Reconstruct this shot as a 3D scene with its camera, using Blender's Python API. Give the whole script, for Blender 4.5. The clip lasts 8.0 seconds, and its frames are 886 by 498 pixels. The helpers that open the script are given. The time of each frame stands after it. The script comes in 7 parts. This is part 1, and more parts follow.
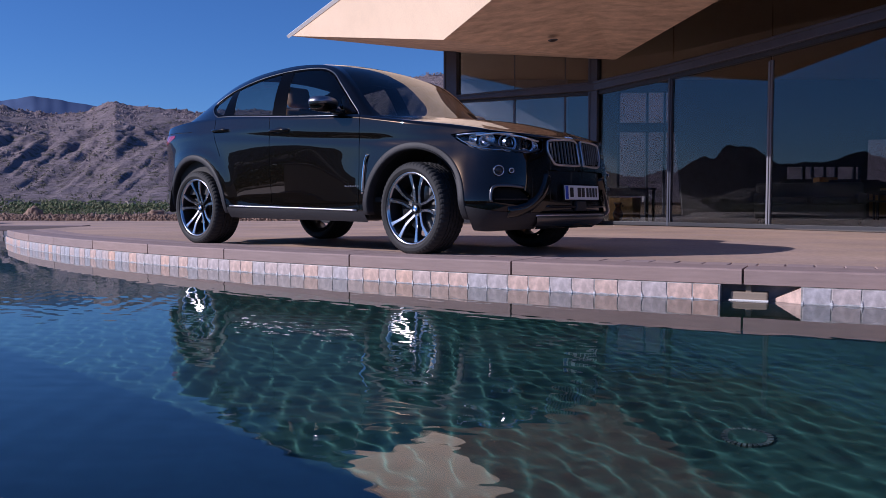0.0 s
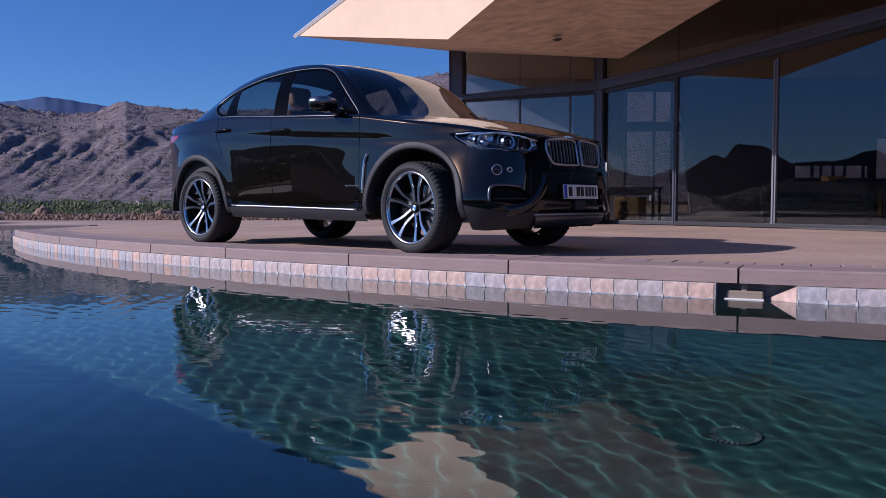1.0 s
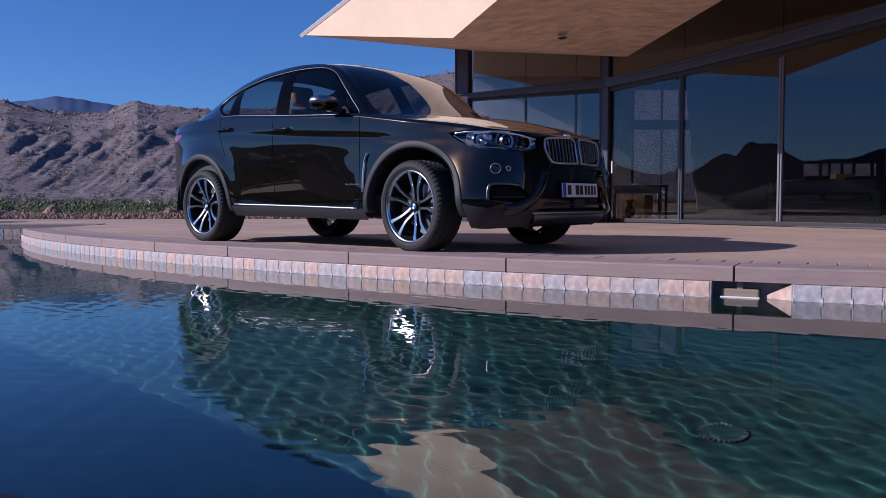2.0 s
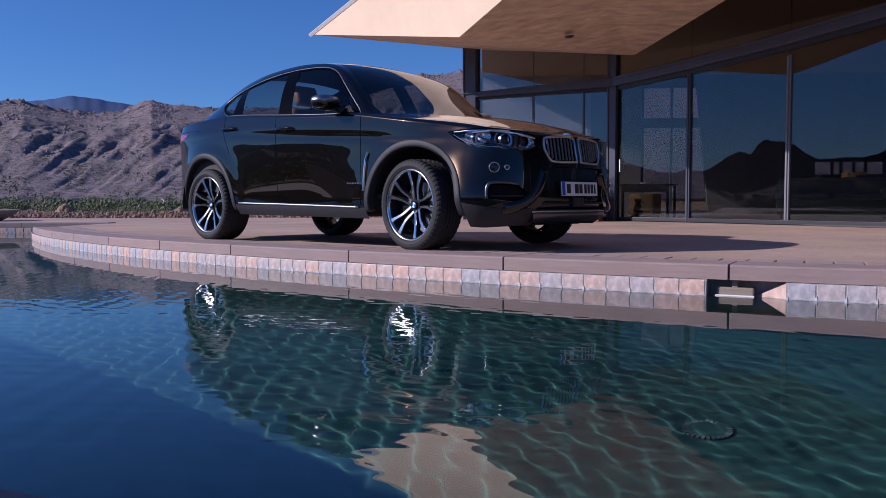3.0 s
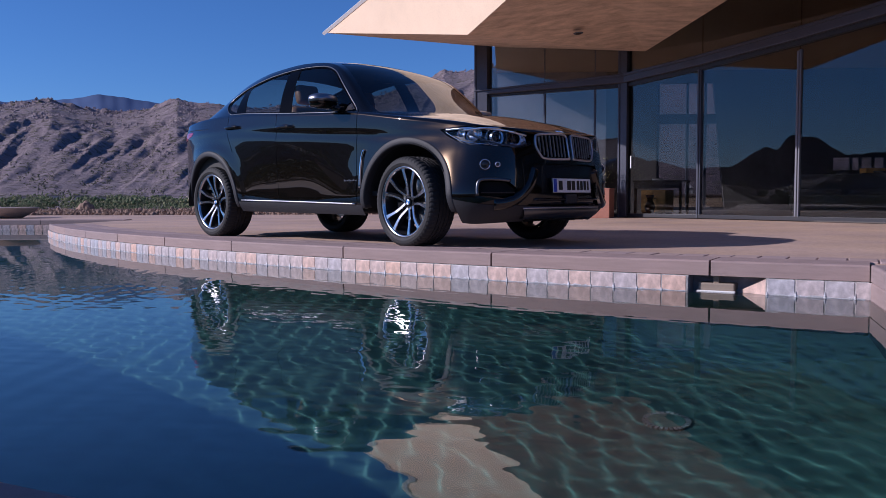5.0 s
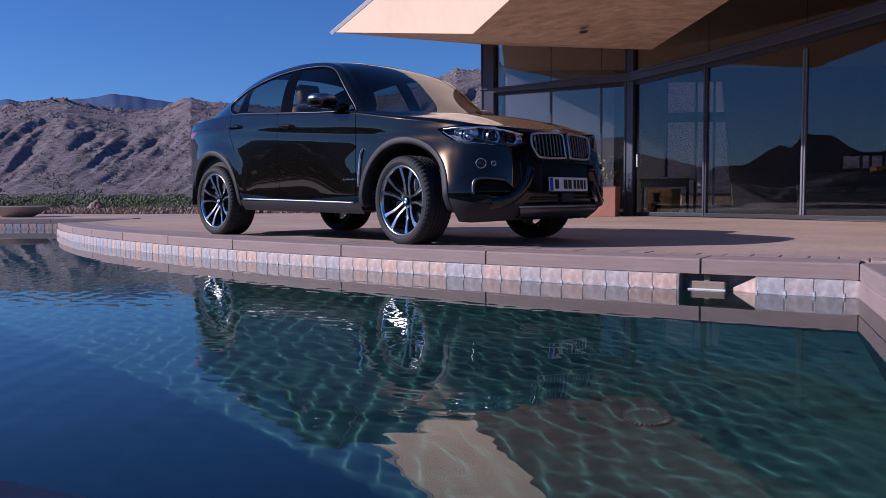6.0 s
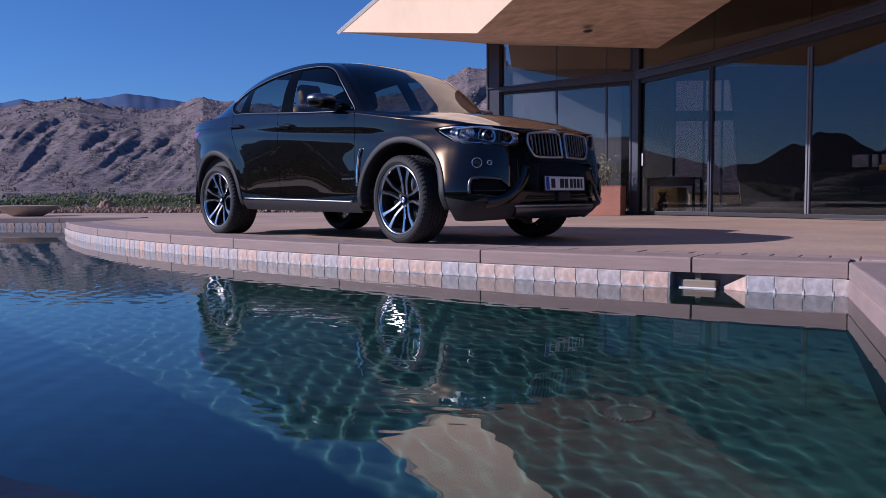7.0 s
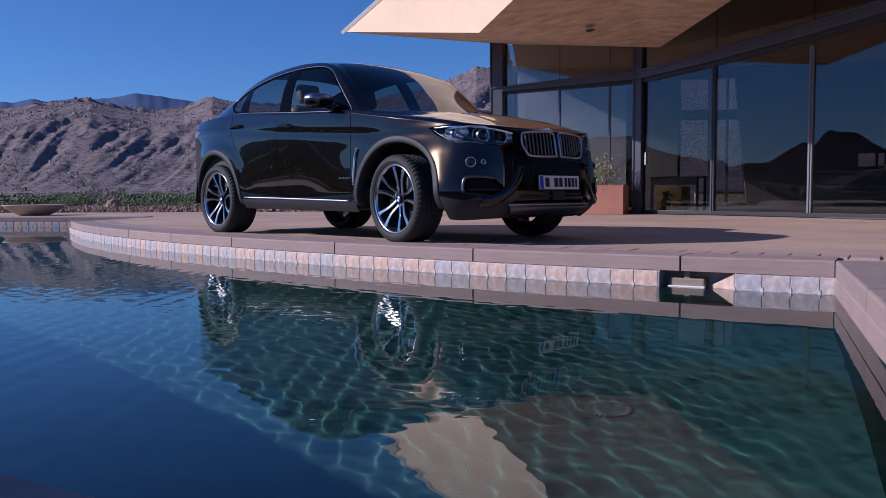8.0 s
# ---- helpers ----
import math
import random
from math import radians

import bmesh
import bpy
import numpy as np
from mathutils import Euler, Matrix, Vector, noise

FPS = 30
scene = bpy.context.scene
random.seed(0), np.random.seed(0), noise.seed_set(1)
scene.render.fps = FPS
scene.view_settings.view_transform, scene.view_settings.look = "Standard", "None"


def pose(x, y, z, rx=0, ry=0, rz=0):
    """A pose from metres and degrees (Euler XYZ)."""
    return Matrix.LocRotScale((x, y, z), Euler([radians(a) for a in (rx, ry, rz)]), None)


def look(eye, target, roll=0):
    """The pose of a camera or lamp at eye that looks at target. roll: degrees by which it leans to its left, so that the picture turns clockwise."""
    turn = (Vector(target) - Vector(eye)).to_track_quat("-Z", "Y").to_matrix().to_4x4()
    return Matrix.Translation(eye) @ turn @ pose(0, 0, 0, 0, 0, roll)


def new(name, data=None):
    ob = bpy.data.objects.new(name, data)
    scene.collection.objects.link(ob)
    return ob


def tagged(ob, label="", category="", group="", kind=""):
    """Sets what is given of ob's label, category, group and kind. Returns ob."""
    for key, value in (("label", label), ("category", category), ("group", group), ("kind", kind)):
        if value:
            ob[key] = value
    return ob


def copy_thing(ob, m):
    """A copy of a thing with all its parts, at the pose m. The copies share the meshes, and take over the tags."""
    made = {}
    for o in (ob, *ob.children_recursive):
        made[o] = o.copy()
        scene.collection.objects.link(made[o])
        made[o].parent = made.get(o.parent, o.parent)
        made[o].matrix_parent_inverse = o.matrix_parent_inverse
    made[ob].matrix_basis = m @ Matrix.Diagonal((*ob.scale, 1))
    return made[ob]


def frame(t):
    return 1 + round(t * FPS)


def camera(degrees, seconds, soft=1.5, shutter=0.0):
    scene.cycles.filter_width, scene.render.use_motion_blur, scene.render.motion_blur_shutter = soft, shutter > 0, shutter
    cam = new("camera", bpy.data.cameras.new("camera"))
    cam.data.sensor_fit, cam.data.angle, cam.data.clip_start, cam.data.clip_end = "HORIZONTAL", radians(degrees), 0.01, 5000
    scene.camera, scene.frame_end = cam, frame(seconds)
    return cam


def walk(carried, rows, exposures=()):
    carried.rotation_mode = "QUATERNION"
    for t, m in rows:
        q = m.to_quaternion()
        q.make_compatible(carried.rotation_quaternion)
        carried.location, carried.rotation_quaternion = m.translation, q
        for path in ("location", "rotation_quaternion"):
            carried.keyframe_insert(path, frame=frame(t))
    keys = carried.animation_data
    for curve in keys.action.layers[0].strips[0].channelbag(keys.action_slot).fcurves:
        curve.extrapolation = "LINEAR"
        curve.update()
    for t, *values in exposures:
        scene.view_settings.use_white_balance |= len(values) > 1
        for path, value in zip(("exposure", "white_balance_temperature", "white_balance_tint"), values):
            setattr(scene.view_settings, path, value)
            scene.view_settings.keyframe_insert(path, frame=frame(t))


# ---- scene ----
cam = camera(56.3, 8.0, soft=0.55)
PATH = [
    (0, (0.048, -0.015, 0.390), (0.030, 1.982, 0.2825), 0.0),
    (0.5, (0.087, -0.025, 0.390), (0.060, 1.972, 0.2815), -0.03),
    (1, (0.131, -0.036, 0.389), (0.090, 1.961, 0.280), -0.06),
    (1.5, (0.171, -0.049, 0.389), (0.119, 1.947, 0.2785), -0.1),
    (3, (0.321, -0.095, 0.389), (0.225, 1.900, 0.2735), -0.15),
    (3.5, (0.381, -0.111, 0.388), (0.270, 1.883, 0.2715), -0.18),
    (4, (0.446, -0.128, 0.388), (0.319, 1.864, 0.2700), -0.2),
    (4.5, (0.505, -0.149, 0.388), (0.366, 1.843, 0.2675), -0.23),
    (6, (0.694, -0.208, 0.389), (0.512, 1.780, 0.2628), -0.3),
    (6.5, (0.754, -0.226, 0.389), (0.558, 1.760, 0.2622), -0.32),
    (7, (0.814, -0.245, 0.389), (0.605, 1.740, 0.2607), -0.34),
    (7.5, (0.876, -0.263, 0.388), (0.654, 1.720, 0.2582), -0.35),
    (8, (0.932, -0.276, 0.387), (0.702, 1.706, 0.2570), -0.37),
]
walk(cam, [(t, look(eye, target, roll)) for t, eye, target, roll in PATH],
     exposures=[(0.0, -0.15, 5330, 23), (8.0, -0.15, 5330, 23)])

# ---- light ----
SUN_FROM = Vector((-0.882, -0.187, 0.445)).normalized()
sun = new("sun", bpy.data.lights.new("sun", "SUN"))
sun.data.energy, sun.data.angle, sun.data.color = 5.6, radians(0.55), (1.0, 0.87, 0.72)
sun.matrix_basis = look(SUN_FROM * 100, (0, 0, 0))
world = bpy.data.worlds.new("sky")
scene.world = world
world.use_nodes = True
wt = world.node_tree
sky = wt.nodes.new("ShaderNodeTexSky")
sky.sky_type, sky.sun_disc = "NISHITA", False
sky.sun_elevation = math.asin(SUN_FROM.z)
sky.sun_rotation = math.atan2(SUN_FROM.x, SUN_FROM.y)
sky.altitude, sky.air_density, sky.dust_density, sky.ozone_density = 500, 1.0, 0.0, 9.0
wt.links.new(sky.outputs[0], wt.nodes["Background"].inputs[0])
wt.nodes["Background"].inputs[1].default_value = 0.095
sun.data.cycles.is_caustics_light = True

# ---- materials ----
def material(name, colour, rough=0.5, metal=0.0, grain=0.0, grain_scale=60.0, stain=0.0, stain_scale=3.0,
             bump=0.0, bump_scale=80.0, tint=None, coat=0.0, random_tint=0.0, island=False, coords="Object", transmission=0.0,
             ior=1.5, stretch=(1, 1, 1), spec=0.5):
    """A procedural surface: base colour varied by fine grain and broad stains, with fine relief."""
    m = bpy.data.materials.new(name)
    m.use_nodes = True
    t = m.node_tree
    b = t.nodes["Principled BSDF"]
    b.inputs["Base Color"].default_value = (*colour, 1)
    b.inputs["Roughness"].default_value = rough
    b.inputs["Metallic"].default_value = metal
    b.inputs["Coat Weight"].default_value = coat
    b.inputs["Coat Roughness"].default_value = 0.02
    b.inputs["Transmission Weight"].default_value = transmission
    b.inputs["IOR"].default_value = ior
    b.inputs["Specular IOR Level"].default_value = spec
    tc = t.nodes.new("ShaderNodeTexCoord")
    mp = t.nodes.new("ShaderNodeMapping")
    mp.inputs["Scale"].default_value = stretch
    t.links.new(tc.outputs[coords], mp.inputs[0])

    def noise_of(scale, detail, rough_=0.6):
        n = t.nodes.new("ShaderNodeTexNoise")
        n.inputs["Scale"].default_value, n.inputs["Detail"].default_value, n.inputs["Roughness"].default_value = scale, detail, rough_
        t.links.new(mp.outputs[0], n.inputs["Vector"])
        return n.outputs["Fac"]

    def ranged(fac, amount):
        r = t.nodes.new("ShaderNodeMapRange")
        r.inputs["From Min"].default_value, r.inputs["From Max"].default_value = 0.3, 0.7
        r.inputs["To Min"].default_value, r.inputs["To Max"].default_value = 1 - amount, 1 + amount
        t.links.new(fac, r.inputs["Value"])
        return r.outputs[0]

    def times(sock, val):
        x = t.nodes.new("ShaderNodeMix")
        x.data_type, x.blend_type = "RGBA", "MULTIPLY"
        x.inputs["Factor"].default_value = 1.0
        t.links.new(sock, x.inputs["A"])
        t.links.new(val, x.inputs["B"])
        return x.outputs["Result"]

    rgb = t.nodes.new("ShaderNodeRGB")
    rgb.outputs[0].default_value = (*colour, 1)
    col = rgb.outputs[0]
    if tint:
        x = t.nodes.new("ShaderNodeMix")
        x.data_type = "RGBA"
        t.links.new(col, x.inputs["A"])
        x.inputs["B"].default_value = (*tint, 1)
        if random_tint:
            if island:
                g = t.nodes.new("ShaderNodeNewGeometry")
                src = g.outputs["Random Per Island"]
            else:
                g = t.nodes.new("ShaderNodeObjectInfo")
                src = g.outputs["Random"]
            r = t.nodes.new("ShaderNodeMath")
            r.operation = "MULTIPLY"
            r.inputs[1].default_value = random_tint
            t.links.new(src, r.inputs[0])
            t.links.new(r.outputs[0], x.inputs["Factor"])
        else:
            r = t.nodes.new("ShaderNodeMapRange")
            r.inputs["From Min"].default_value, r.inputs["From Max"].default_value = 0.4, 0.62
            t.links.new(noise_of(stain_scale * 1.7, 5), r.inputs["Value"])
            t.links.new(r.outputs[0], x.inputs["Factor"])
        col = x.outputs["Result"]
    if stain:
        col = times(col, ranged(noise_of(stain_scale, 6), stain))
    if grain:
        col = times(col, ranged(noise_of(grain_scale, 4), grain))
    t.links.new(col, b.inputs["Base Color"])
    if bump:
        bp = t.nodes.new("ShaderNodeBump")
        bp.inputs["Strength"].default_value, bp.inputs["Distance"].default_value = bump, 0.01
        t.links.new(noise_of(bump_scale, 5), bp.inputs["Height"])
        t.links.new(bp.outputs[0], b.inputs["Normal"])
    return m


STONE_COPING = material("sandstone_coping", (0.325, 0.232, 0.207), 0.75, grain=0.12, grain_scale=90, stain=0.12, stain_scale=2.5, bump=0.25, bump_scale=120, tint=(0.278, 0.212, 0.203), coords="Generated", random_tint=1.0, stretch=(2, 2, 2))
DECK = material("stained_concrete_deck", (0.455, 0.318, 0.228), 0.8, grain=0.12, grain_scale=25, stain=0.20, stain_scale=0.5, bump=0.3, bump_scale=60, tint=(0.40, 0.285, 0.232))
DECK_BRICK = material("edge_paver", (0.40, 0.29, 0.25), 0.8, grain=0.12, grain_scale=40, stain=0.1, stain_scale=3, bump=0.3, bump_scale=80, tint=(0.35, 0.26, 0.25), random_tint=1.0)
TILE = material("pool_waterline_tile", (0.62, 0.42, 0.33), 0.45, grain=0.28, grain_scale=22, stain=0.22, stain_scale=9, bump=0.15, tint=(0.42, 0.42, 0.455), random_tint=1.0)
GROUT = material("pale_grout", (0.62, 0.60, 0.58), 0.8, grain=0.15, grain_scale=30)
DRAIN = material("aged_drain_plastic", (0.13, 0.19, 0.19), 0.6, grain=0.15, grain_scale=40)
LIME = material("lime_scale", (0.72, 0.72, 0.74), 0.8, grain=0.2, grain_scale=40)
JOINT = material("dark_joint", (0.05, 0.04, 0.04), 0.9)
PLASTER_POOL = material("pool_plaster", (0.034, 0.118, 0.102), 0.7, grain=0.15, grain_scale=6, stain=0.25, stain_scale=0.7)
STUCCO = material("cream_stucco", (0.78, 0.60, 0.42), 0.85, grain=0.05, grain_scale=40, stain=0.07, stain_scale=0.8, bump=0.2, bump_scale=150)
# Stretched mottling paints in the ripple light thrown up by the pool.
STUCCO_RIPPLES = material("tan_stucco_painted_ripples", (0.60, 0.44, 0.31), 0.8, grain=0.06, grain_scale=40, stain=0.30, stain_scale=4.6, bump=0.25, bump_scale=90, stretch=(0.6, 1.4, 1))
WHITE_TRIM = material("white_metal_flashing", (0.80, 0.80, 0.80), 0.4, grain=0.04, grain_scale=10)
FRAME_METAL = material("dark_bronze_aluminium", (0.070, 0.074, 0.095), 0.38, metal=0.3, grain=0.1, grain_scale=30, stain=0.1)
FRAME_DARK = material("black_window_frame", (0.024, 0.024, 0.028), 0.4, grain=0.1, grain_scale=30)
WALL_RED = material("red_brown_masonry", (0.36, 0.16, 0.11), 0.85, grain=0.12, grain_scale=30, stain=0.1, bump=0.3)
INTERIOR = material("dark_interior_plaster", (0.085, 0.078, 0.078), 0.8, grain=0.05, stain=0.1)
CEILING_WOOD = material("brown_wood_ceiling", (0.40, 0.245, 0.125), 0.6, grain=0.2, grain_scale=6, stretch=(1, 10, 1), stain=0.1)
PALE_PLASTER = material("pale_grey_plaster", (0.21, 0.21, 0.23), 0.85, grain=0.05, stain=0.1)
RECESS = material("grey_recess_plaster", (0.42, 0.38, 0.38), 0.8, grain=0.15, grain_scale=30, stain=0.2, stain_scale=4)
SEALANT = material("grey_glazing_bar", (0.15, 0.15, 0.17), 0.5, grain=0.06, grain_scale=30)
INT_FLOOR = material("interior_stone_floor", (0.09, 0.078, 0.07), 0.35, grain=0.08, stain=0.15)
WOOD = material("honey_wood", (0.70, 0.38, 0.10), 0.45, grain=0.25, grain_scale=8, stretch=(1, 12, 1), stain=0.1)
DARK_WOOD = material("dark_wood", (0.06, 0.035, 0.02), 0.4, grain=0.25, grain_scale=8, stretch=(1, 12, 1))
FABRIC = material("grey_upholstery", (0.20, 0.18, 0.155), 0.9, grain=0.15, grain_scale=120, bump=0.3, bump_scale=300)
BOWL = material("cast_concrete_bowl", (0.42, 0.36, 0.32), 0.8, grain=0.1, grain_scale=30, stain=0.15, stain_scale=2, bump=0.2)
PLASTIC_BEIGE = material("beige_plastic", (0.27, 0.215, 0.165), 0.5, grain=0.05)
PLASTIC_WHITE = material("white_plastic", (0.78, 0.77, 0.74), 0.4, grain=0.04)
LEAF_PALE = material("pale_leaf", (0.20, 0.24, 0.09), 0.6, tint=(0.50, 0.45, 0.20), random_tint=1.0, island=True)
TREE_FAR = material("valley_foliage", (0.058, 0.100, 0.028), 0.8, tint=(0.21, 0.20, 0.095), random_tint=1.0, island=True, grain=0.3, grain_scale=0.5)
ROCK = material("brown_gravel_rock", (0.20, 0.118, 0.078), 0.85, tint=(0.31, 0.21, 0.15), random_tint=1.0, island=True, grain=0.2, grain_scale=12)
FAR_WALL = material("pale_far_wall", (0.48, 0.43, 0.39), 0.8, grain=0.05)
FAR_ROOF = material("tan_far_roof", (0.30, 0.24, 0.20), 0.8, grain=0.1)


def clear_glass(name, colour=(1, 1, 1), ior=1.5, rough=0.0):
    m = bpy.data.materials.new(name)
    m.use_nodes = True
    b = m.node_tree.nodes["Principled BSDF"]
    b.inputs["Base Color"].default_value = (*colour, 1)
    b.inputs["Roughness"].default_value = rough
    b.inputs["Transmission Weight"].default_value = 1.0
    b.inputs["IOR"].default_value = ior
    return m


GLASS = clear_glass("tinted_window_glass", (0.52, 0.54, 0.56), 1.47)
GLASS_CLEAR = clear_glass("clear_window_glass", (0.36, 0.35, 0.35), 1.45)
# Brighter copy of the tinted glass, standing in for bay 1's stronger sky reflection.
GLASS_BRIGHTENED = clear_glass("brightened_window_glass", (0.50, 0.53, 0.56), 1.72)
WATER = clear_glass("pool_water", (0.93, 0.98, 1.0), 1.33)


def ground_material():
    """Desert ground: brown rock and scrub, varied at several scales."""
    m = bpy.data.materials.new("desert_hillside")
    m.use_nodes = True
    t = m.node_tree
    b = t.nodes["Principled BSDF"]
    b.inputs["Roughness"].default_value = 0.95
    tc = t.nodes.new("ShaderNodeTexCoord")

    def layer(scale, detail, lo, hi):
        n = t.nodes.new("ShaderNodeTexNoise")
        n.inputs["Scale"].default_value, n.inputs["Detail"].default_value, n.inputs["Roughness"].default_value = scale, detail, 0.65
        t.links.new(tc.outputs["Object"], n.inputs["Vector"])
        r = t.nodes.new("ShaderNodeMapRange")
        r.inputs["From Min"].default_value, r.inputs["From Max"].default_value = lo, hi
        t.links.new(n.outputs["Fac"], r.inputs["Value"])
        return r.outputs[0], n.outputs["Fac"]

    def mixed(a, c, fac):
        x = t.nodes.new("ShaderNodeMix")
        x.data_type = "RGBA"
        for sock, v in (("A", a), ("B", c)):
            if isinstance(v, tuple):
                x.inputs[sock].default_value = (*v, 1)
            else:
                t.links.new(v, x.inputs[sock])
        t.links.new(fac, x.inputs["Factor"])
        return x.outputs["Result"]

    broad, _ = layer(0.006, 6, 0.38, 0.62)
    mid, _ = layer(0.03, 8, 0.42, 0.60)
    fine, fine_raw = layer(0.12, 8, 0.50, 0.62)
    # Blue is raised in these colours to stand for haze over the hills.
    col = mixed((0.232, 0.178, 0.186), (0.172, 0.137, 0.150), broad)
    col = mixed(col, (0.265, 0.208, 0.216), mid)
    col = mixed(col, (0.075, 0.065, 0.040), fine)
    t.links.new(col, b.inputs["Base Color"])
    bp = t.nodes.new("ShaderNodeBump")
    bp.inputs["Strength"].default_value, bp.inputs["Distance"].default_value = 1.0, 6.0
    t.links.new(fine_raw, bp.inputs["Height"])
    t.links.new(bp.outputs[0], b.inputs["Normal"])
    return m


GROUND = ground_material()
HILL_ROCK = material("hill_granite", (0.215, 0.165, 0.170), 0.9, tint=(0.31, 0.250, 0.250), random_tint=1.0, island=True, grain=0.2, grain_scale=0.8)
HILL_SCRUB = material("hill_scrub", (0.085, 0.080, 0.052), 0.9, tint=(0.135, 0.120, 0.085), random_tint=1.0, island=True, grain=0.2, grain_scale=2)
# The air's blue haze is painted into this base colour.
FAR_RANGE = material("far_range_painted_haze", (0.070, 0.115, 0.235), 1.0, stain=0.12, stain_scale=0.002)


# ---- mesh helpers ----
def step(a, b, x):
    t = np.clip((x - a) / (b - a), 0, 1)
    return t * t * (3 - 2 * t)


def part(name, bm, mat, parent=None, label="", smooth=False):
    """Links a bmesh as one mesh object, under a thing or a part."""
    me = bpy.data.meshes.new(name)
    bm.to_mesh(me)
    bm.free()
    for mm in (mat if isinstance(mat, (list, tuple)) else [mat]):
        me.materials.append(mm)
    if smooth:
        me.polygons.foreach_set("use_smooth", [True] * len(me.polygons))
    ob = new(name, me)
    if parent is not None:
        ob.parent = parent
    if label:
        tagged(ob, label)
    return ob


def holder(name, m, label, category, group="", kind=""):
    """An Empty at a thing's base, which carries its parts."""
    ob = new(name)
    ob.empty_display_size = 0.1
    ob.matrix_basis = m
    return tagged(ob, label, category, group, kind)


def add_box(bm, lo, hi, m=None, bevel=0.0):
    r = bmesh.ops.create_cube(bm, size=1.0)
    lo, hi = Vector(lo), Vector(hi)
    for v in r["verts"]:
        v.co = Vector(((lo[i] + hi[i]) / 2 + v.co[i] * (hi[i] - lo[i]) for i in range(3)))
        if m is not None:
            v.co = m @ v.co
    if bevel:
        edges = list({e for v in r["verts"] for e in v.link_edges})
        bmesh.ops.bevel(bm, geom=edges, offset=bevel, segments=2, affect="EDGES", profile=0.5)
    return bm


def box(lo, hi, m=None, bevel=0.0):
    return add_box(bmesh.new(), lo, hi, m, bevel)


def prism(outline, z0, z1, bm=None):
    """An upright solid over a plan outline (counter-clockwise)."""
    bm = bm or bmesh.new()
    a = [bm.verts.new((x, y, z0)) for x, y in outline]
    b = [bm.verts.new((x, y, z1)) for x, y in outline]
    bm.faces.new(list(reversed(a)))
    bm.faces.new(b)
    n = len(a)
    for i in range(n):
        bm.faces.new((a[i], a[(i + 1) % n], b[(i + 1) % n], b[i]))
    return bm


def add_rod(bm, a, b, r, n=10, r2=None):
    a, b = Vector(a), Vector(b)
    d = b - a
    q = d.to_track_quat("Z", "Y").to_matrix().to_4x4()
    bmesh.ops.create_cone(bm, cap_ends=True, segments=n, radius1=r, radius2=r if r2 is None else r2, depth=d.length,
                          matrix=Matrix.Translation((a + b) / 2) @ q)
    return bm


def grid_mesh(name, P, mat, smooth=True, closed_u=False):
    """A mesh object over a 2D array of points."""
    h, w = P.shape[:2]
    idx = np.arange(h * w).reshape(h, w)
    if closed_u:
        idx = np.concatenate([idx, idx[:, :1]], axis=1)
    f = np.stack([idx[:-1, :-1], idx[:-1, 1:], idx[1:, 1:], idx[1:, :-1]], -1).reshape(-1, 4)
    me = bpy.data.meshes.new(name)
    me.vertices.add(h * w)
    me.vertices.foreach_set("co", P.reshape(-1).astype(np.float32))
    me.loops.add(f.size)
    me.loops.foreach_set("vertex_index", f.reshape(-1).astype(np.int32))
    me.polygons.add(len(f))
    me.polygons.foreach_set("loop_start", np.arange(0, f.size, 4, dtype=np.int32))
    me.update(calc_edges=True)
    me.polygons.foreach_set("use_smooth", [smooth] * len(me.polygons))
    me.materials.append(mat)
    return new(name, me)

# ---- pool and deck ----
WATER_Z, FLOOR_Z = -0.188, -1.40
ARC_C, ARC_R = Vector((10.363, 23.093)), 20.076


def on_arc(deg, r=ARC_R):
    return ARC_C.x + r * math.cos(radians(deg)), ARC_C.y + r * math.sin(radians(deg))


def smooth_line(pts, n):
    """Points along a Catmull-Rom curve."""
    out = []
    P = [Vector(p) for p in pts]
    for i in range(len(P) - 1):
        a, b, c, d = P[max(i - 1, 0)], P[i], P[i + 1], P[min(i + 2, len(P) - 1)]
        for k in range(n):
            t = k / n
            out.append(0.5 * (2 * b + (c - a) * t + (2 * a - 5 * b + 4 * c - d) * t * t + (3 * b - a - 3 * c + d) * t ** 3))
    out.append(P[-1])
    return [tuple(p) for p in out]


ARC = [on_arc(-112.8 - 35.2 * i / 60) for i in range(61)]
CORNER_FAR, CORNER_NEAR = ARC[0], (1.47, 0.24)
NEAR_EDGE = smooth_line([(1.47, 0.24), (0.37, 0.712), (-0.19, 0.928), (-1.0, 1.27), (-1.9, 1.85), (-2.85, 2.55), (-4.1, 3.45), (-6.3, 5.1), (-9.3, 7.6), (-14.0, 12.45), (-16.6, 15.07)], 6)
FAR_WALL_Y = 15.07
END_X = ARC[-1][0]   # the arc ends at a corner, and the edge runs straight back to the far wall
POOL = list(reversed(ARC)) + [CORNER_NEAR] + NEAR_EDGE[1:] + [(END_X, FAR_WALL_Y)]   # clockwise from the far corner
OUTER = [(-26.0, 20.3), (16.0, 20.3), (16.0, -14.0), (-26.0, -14.0)]


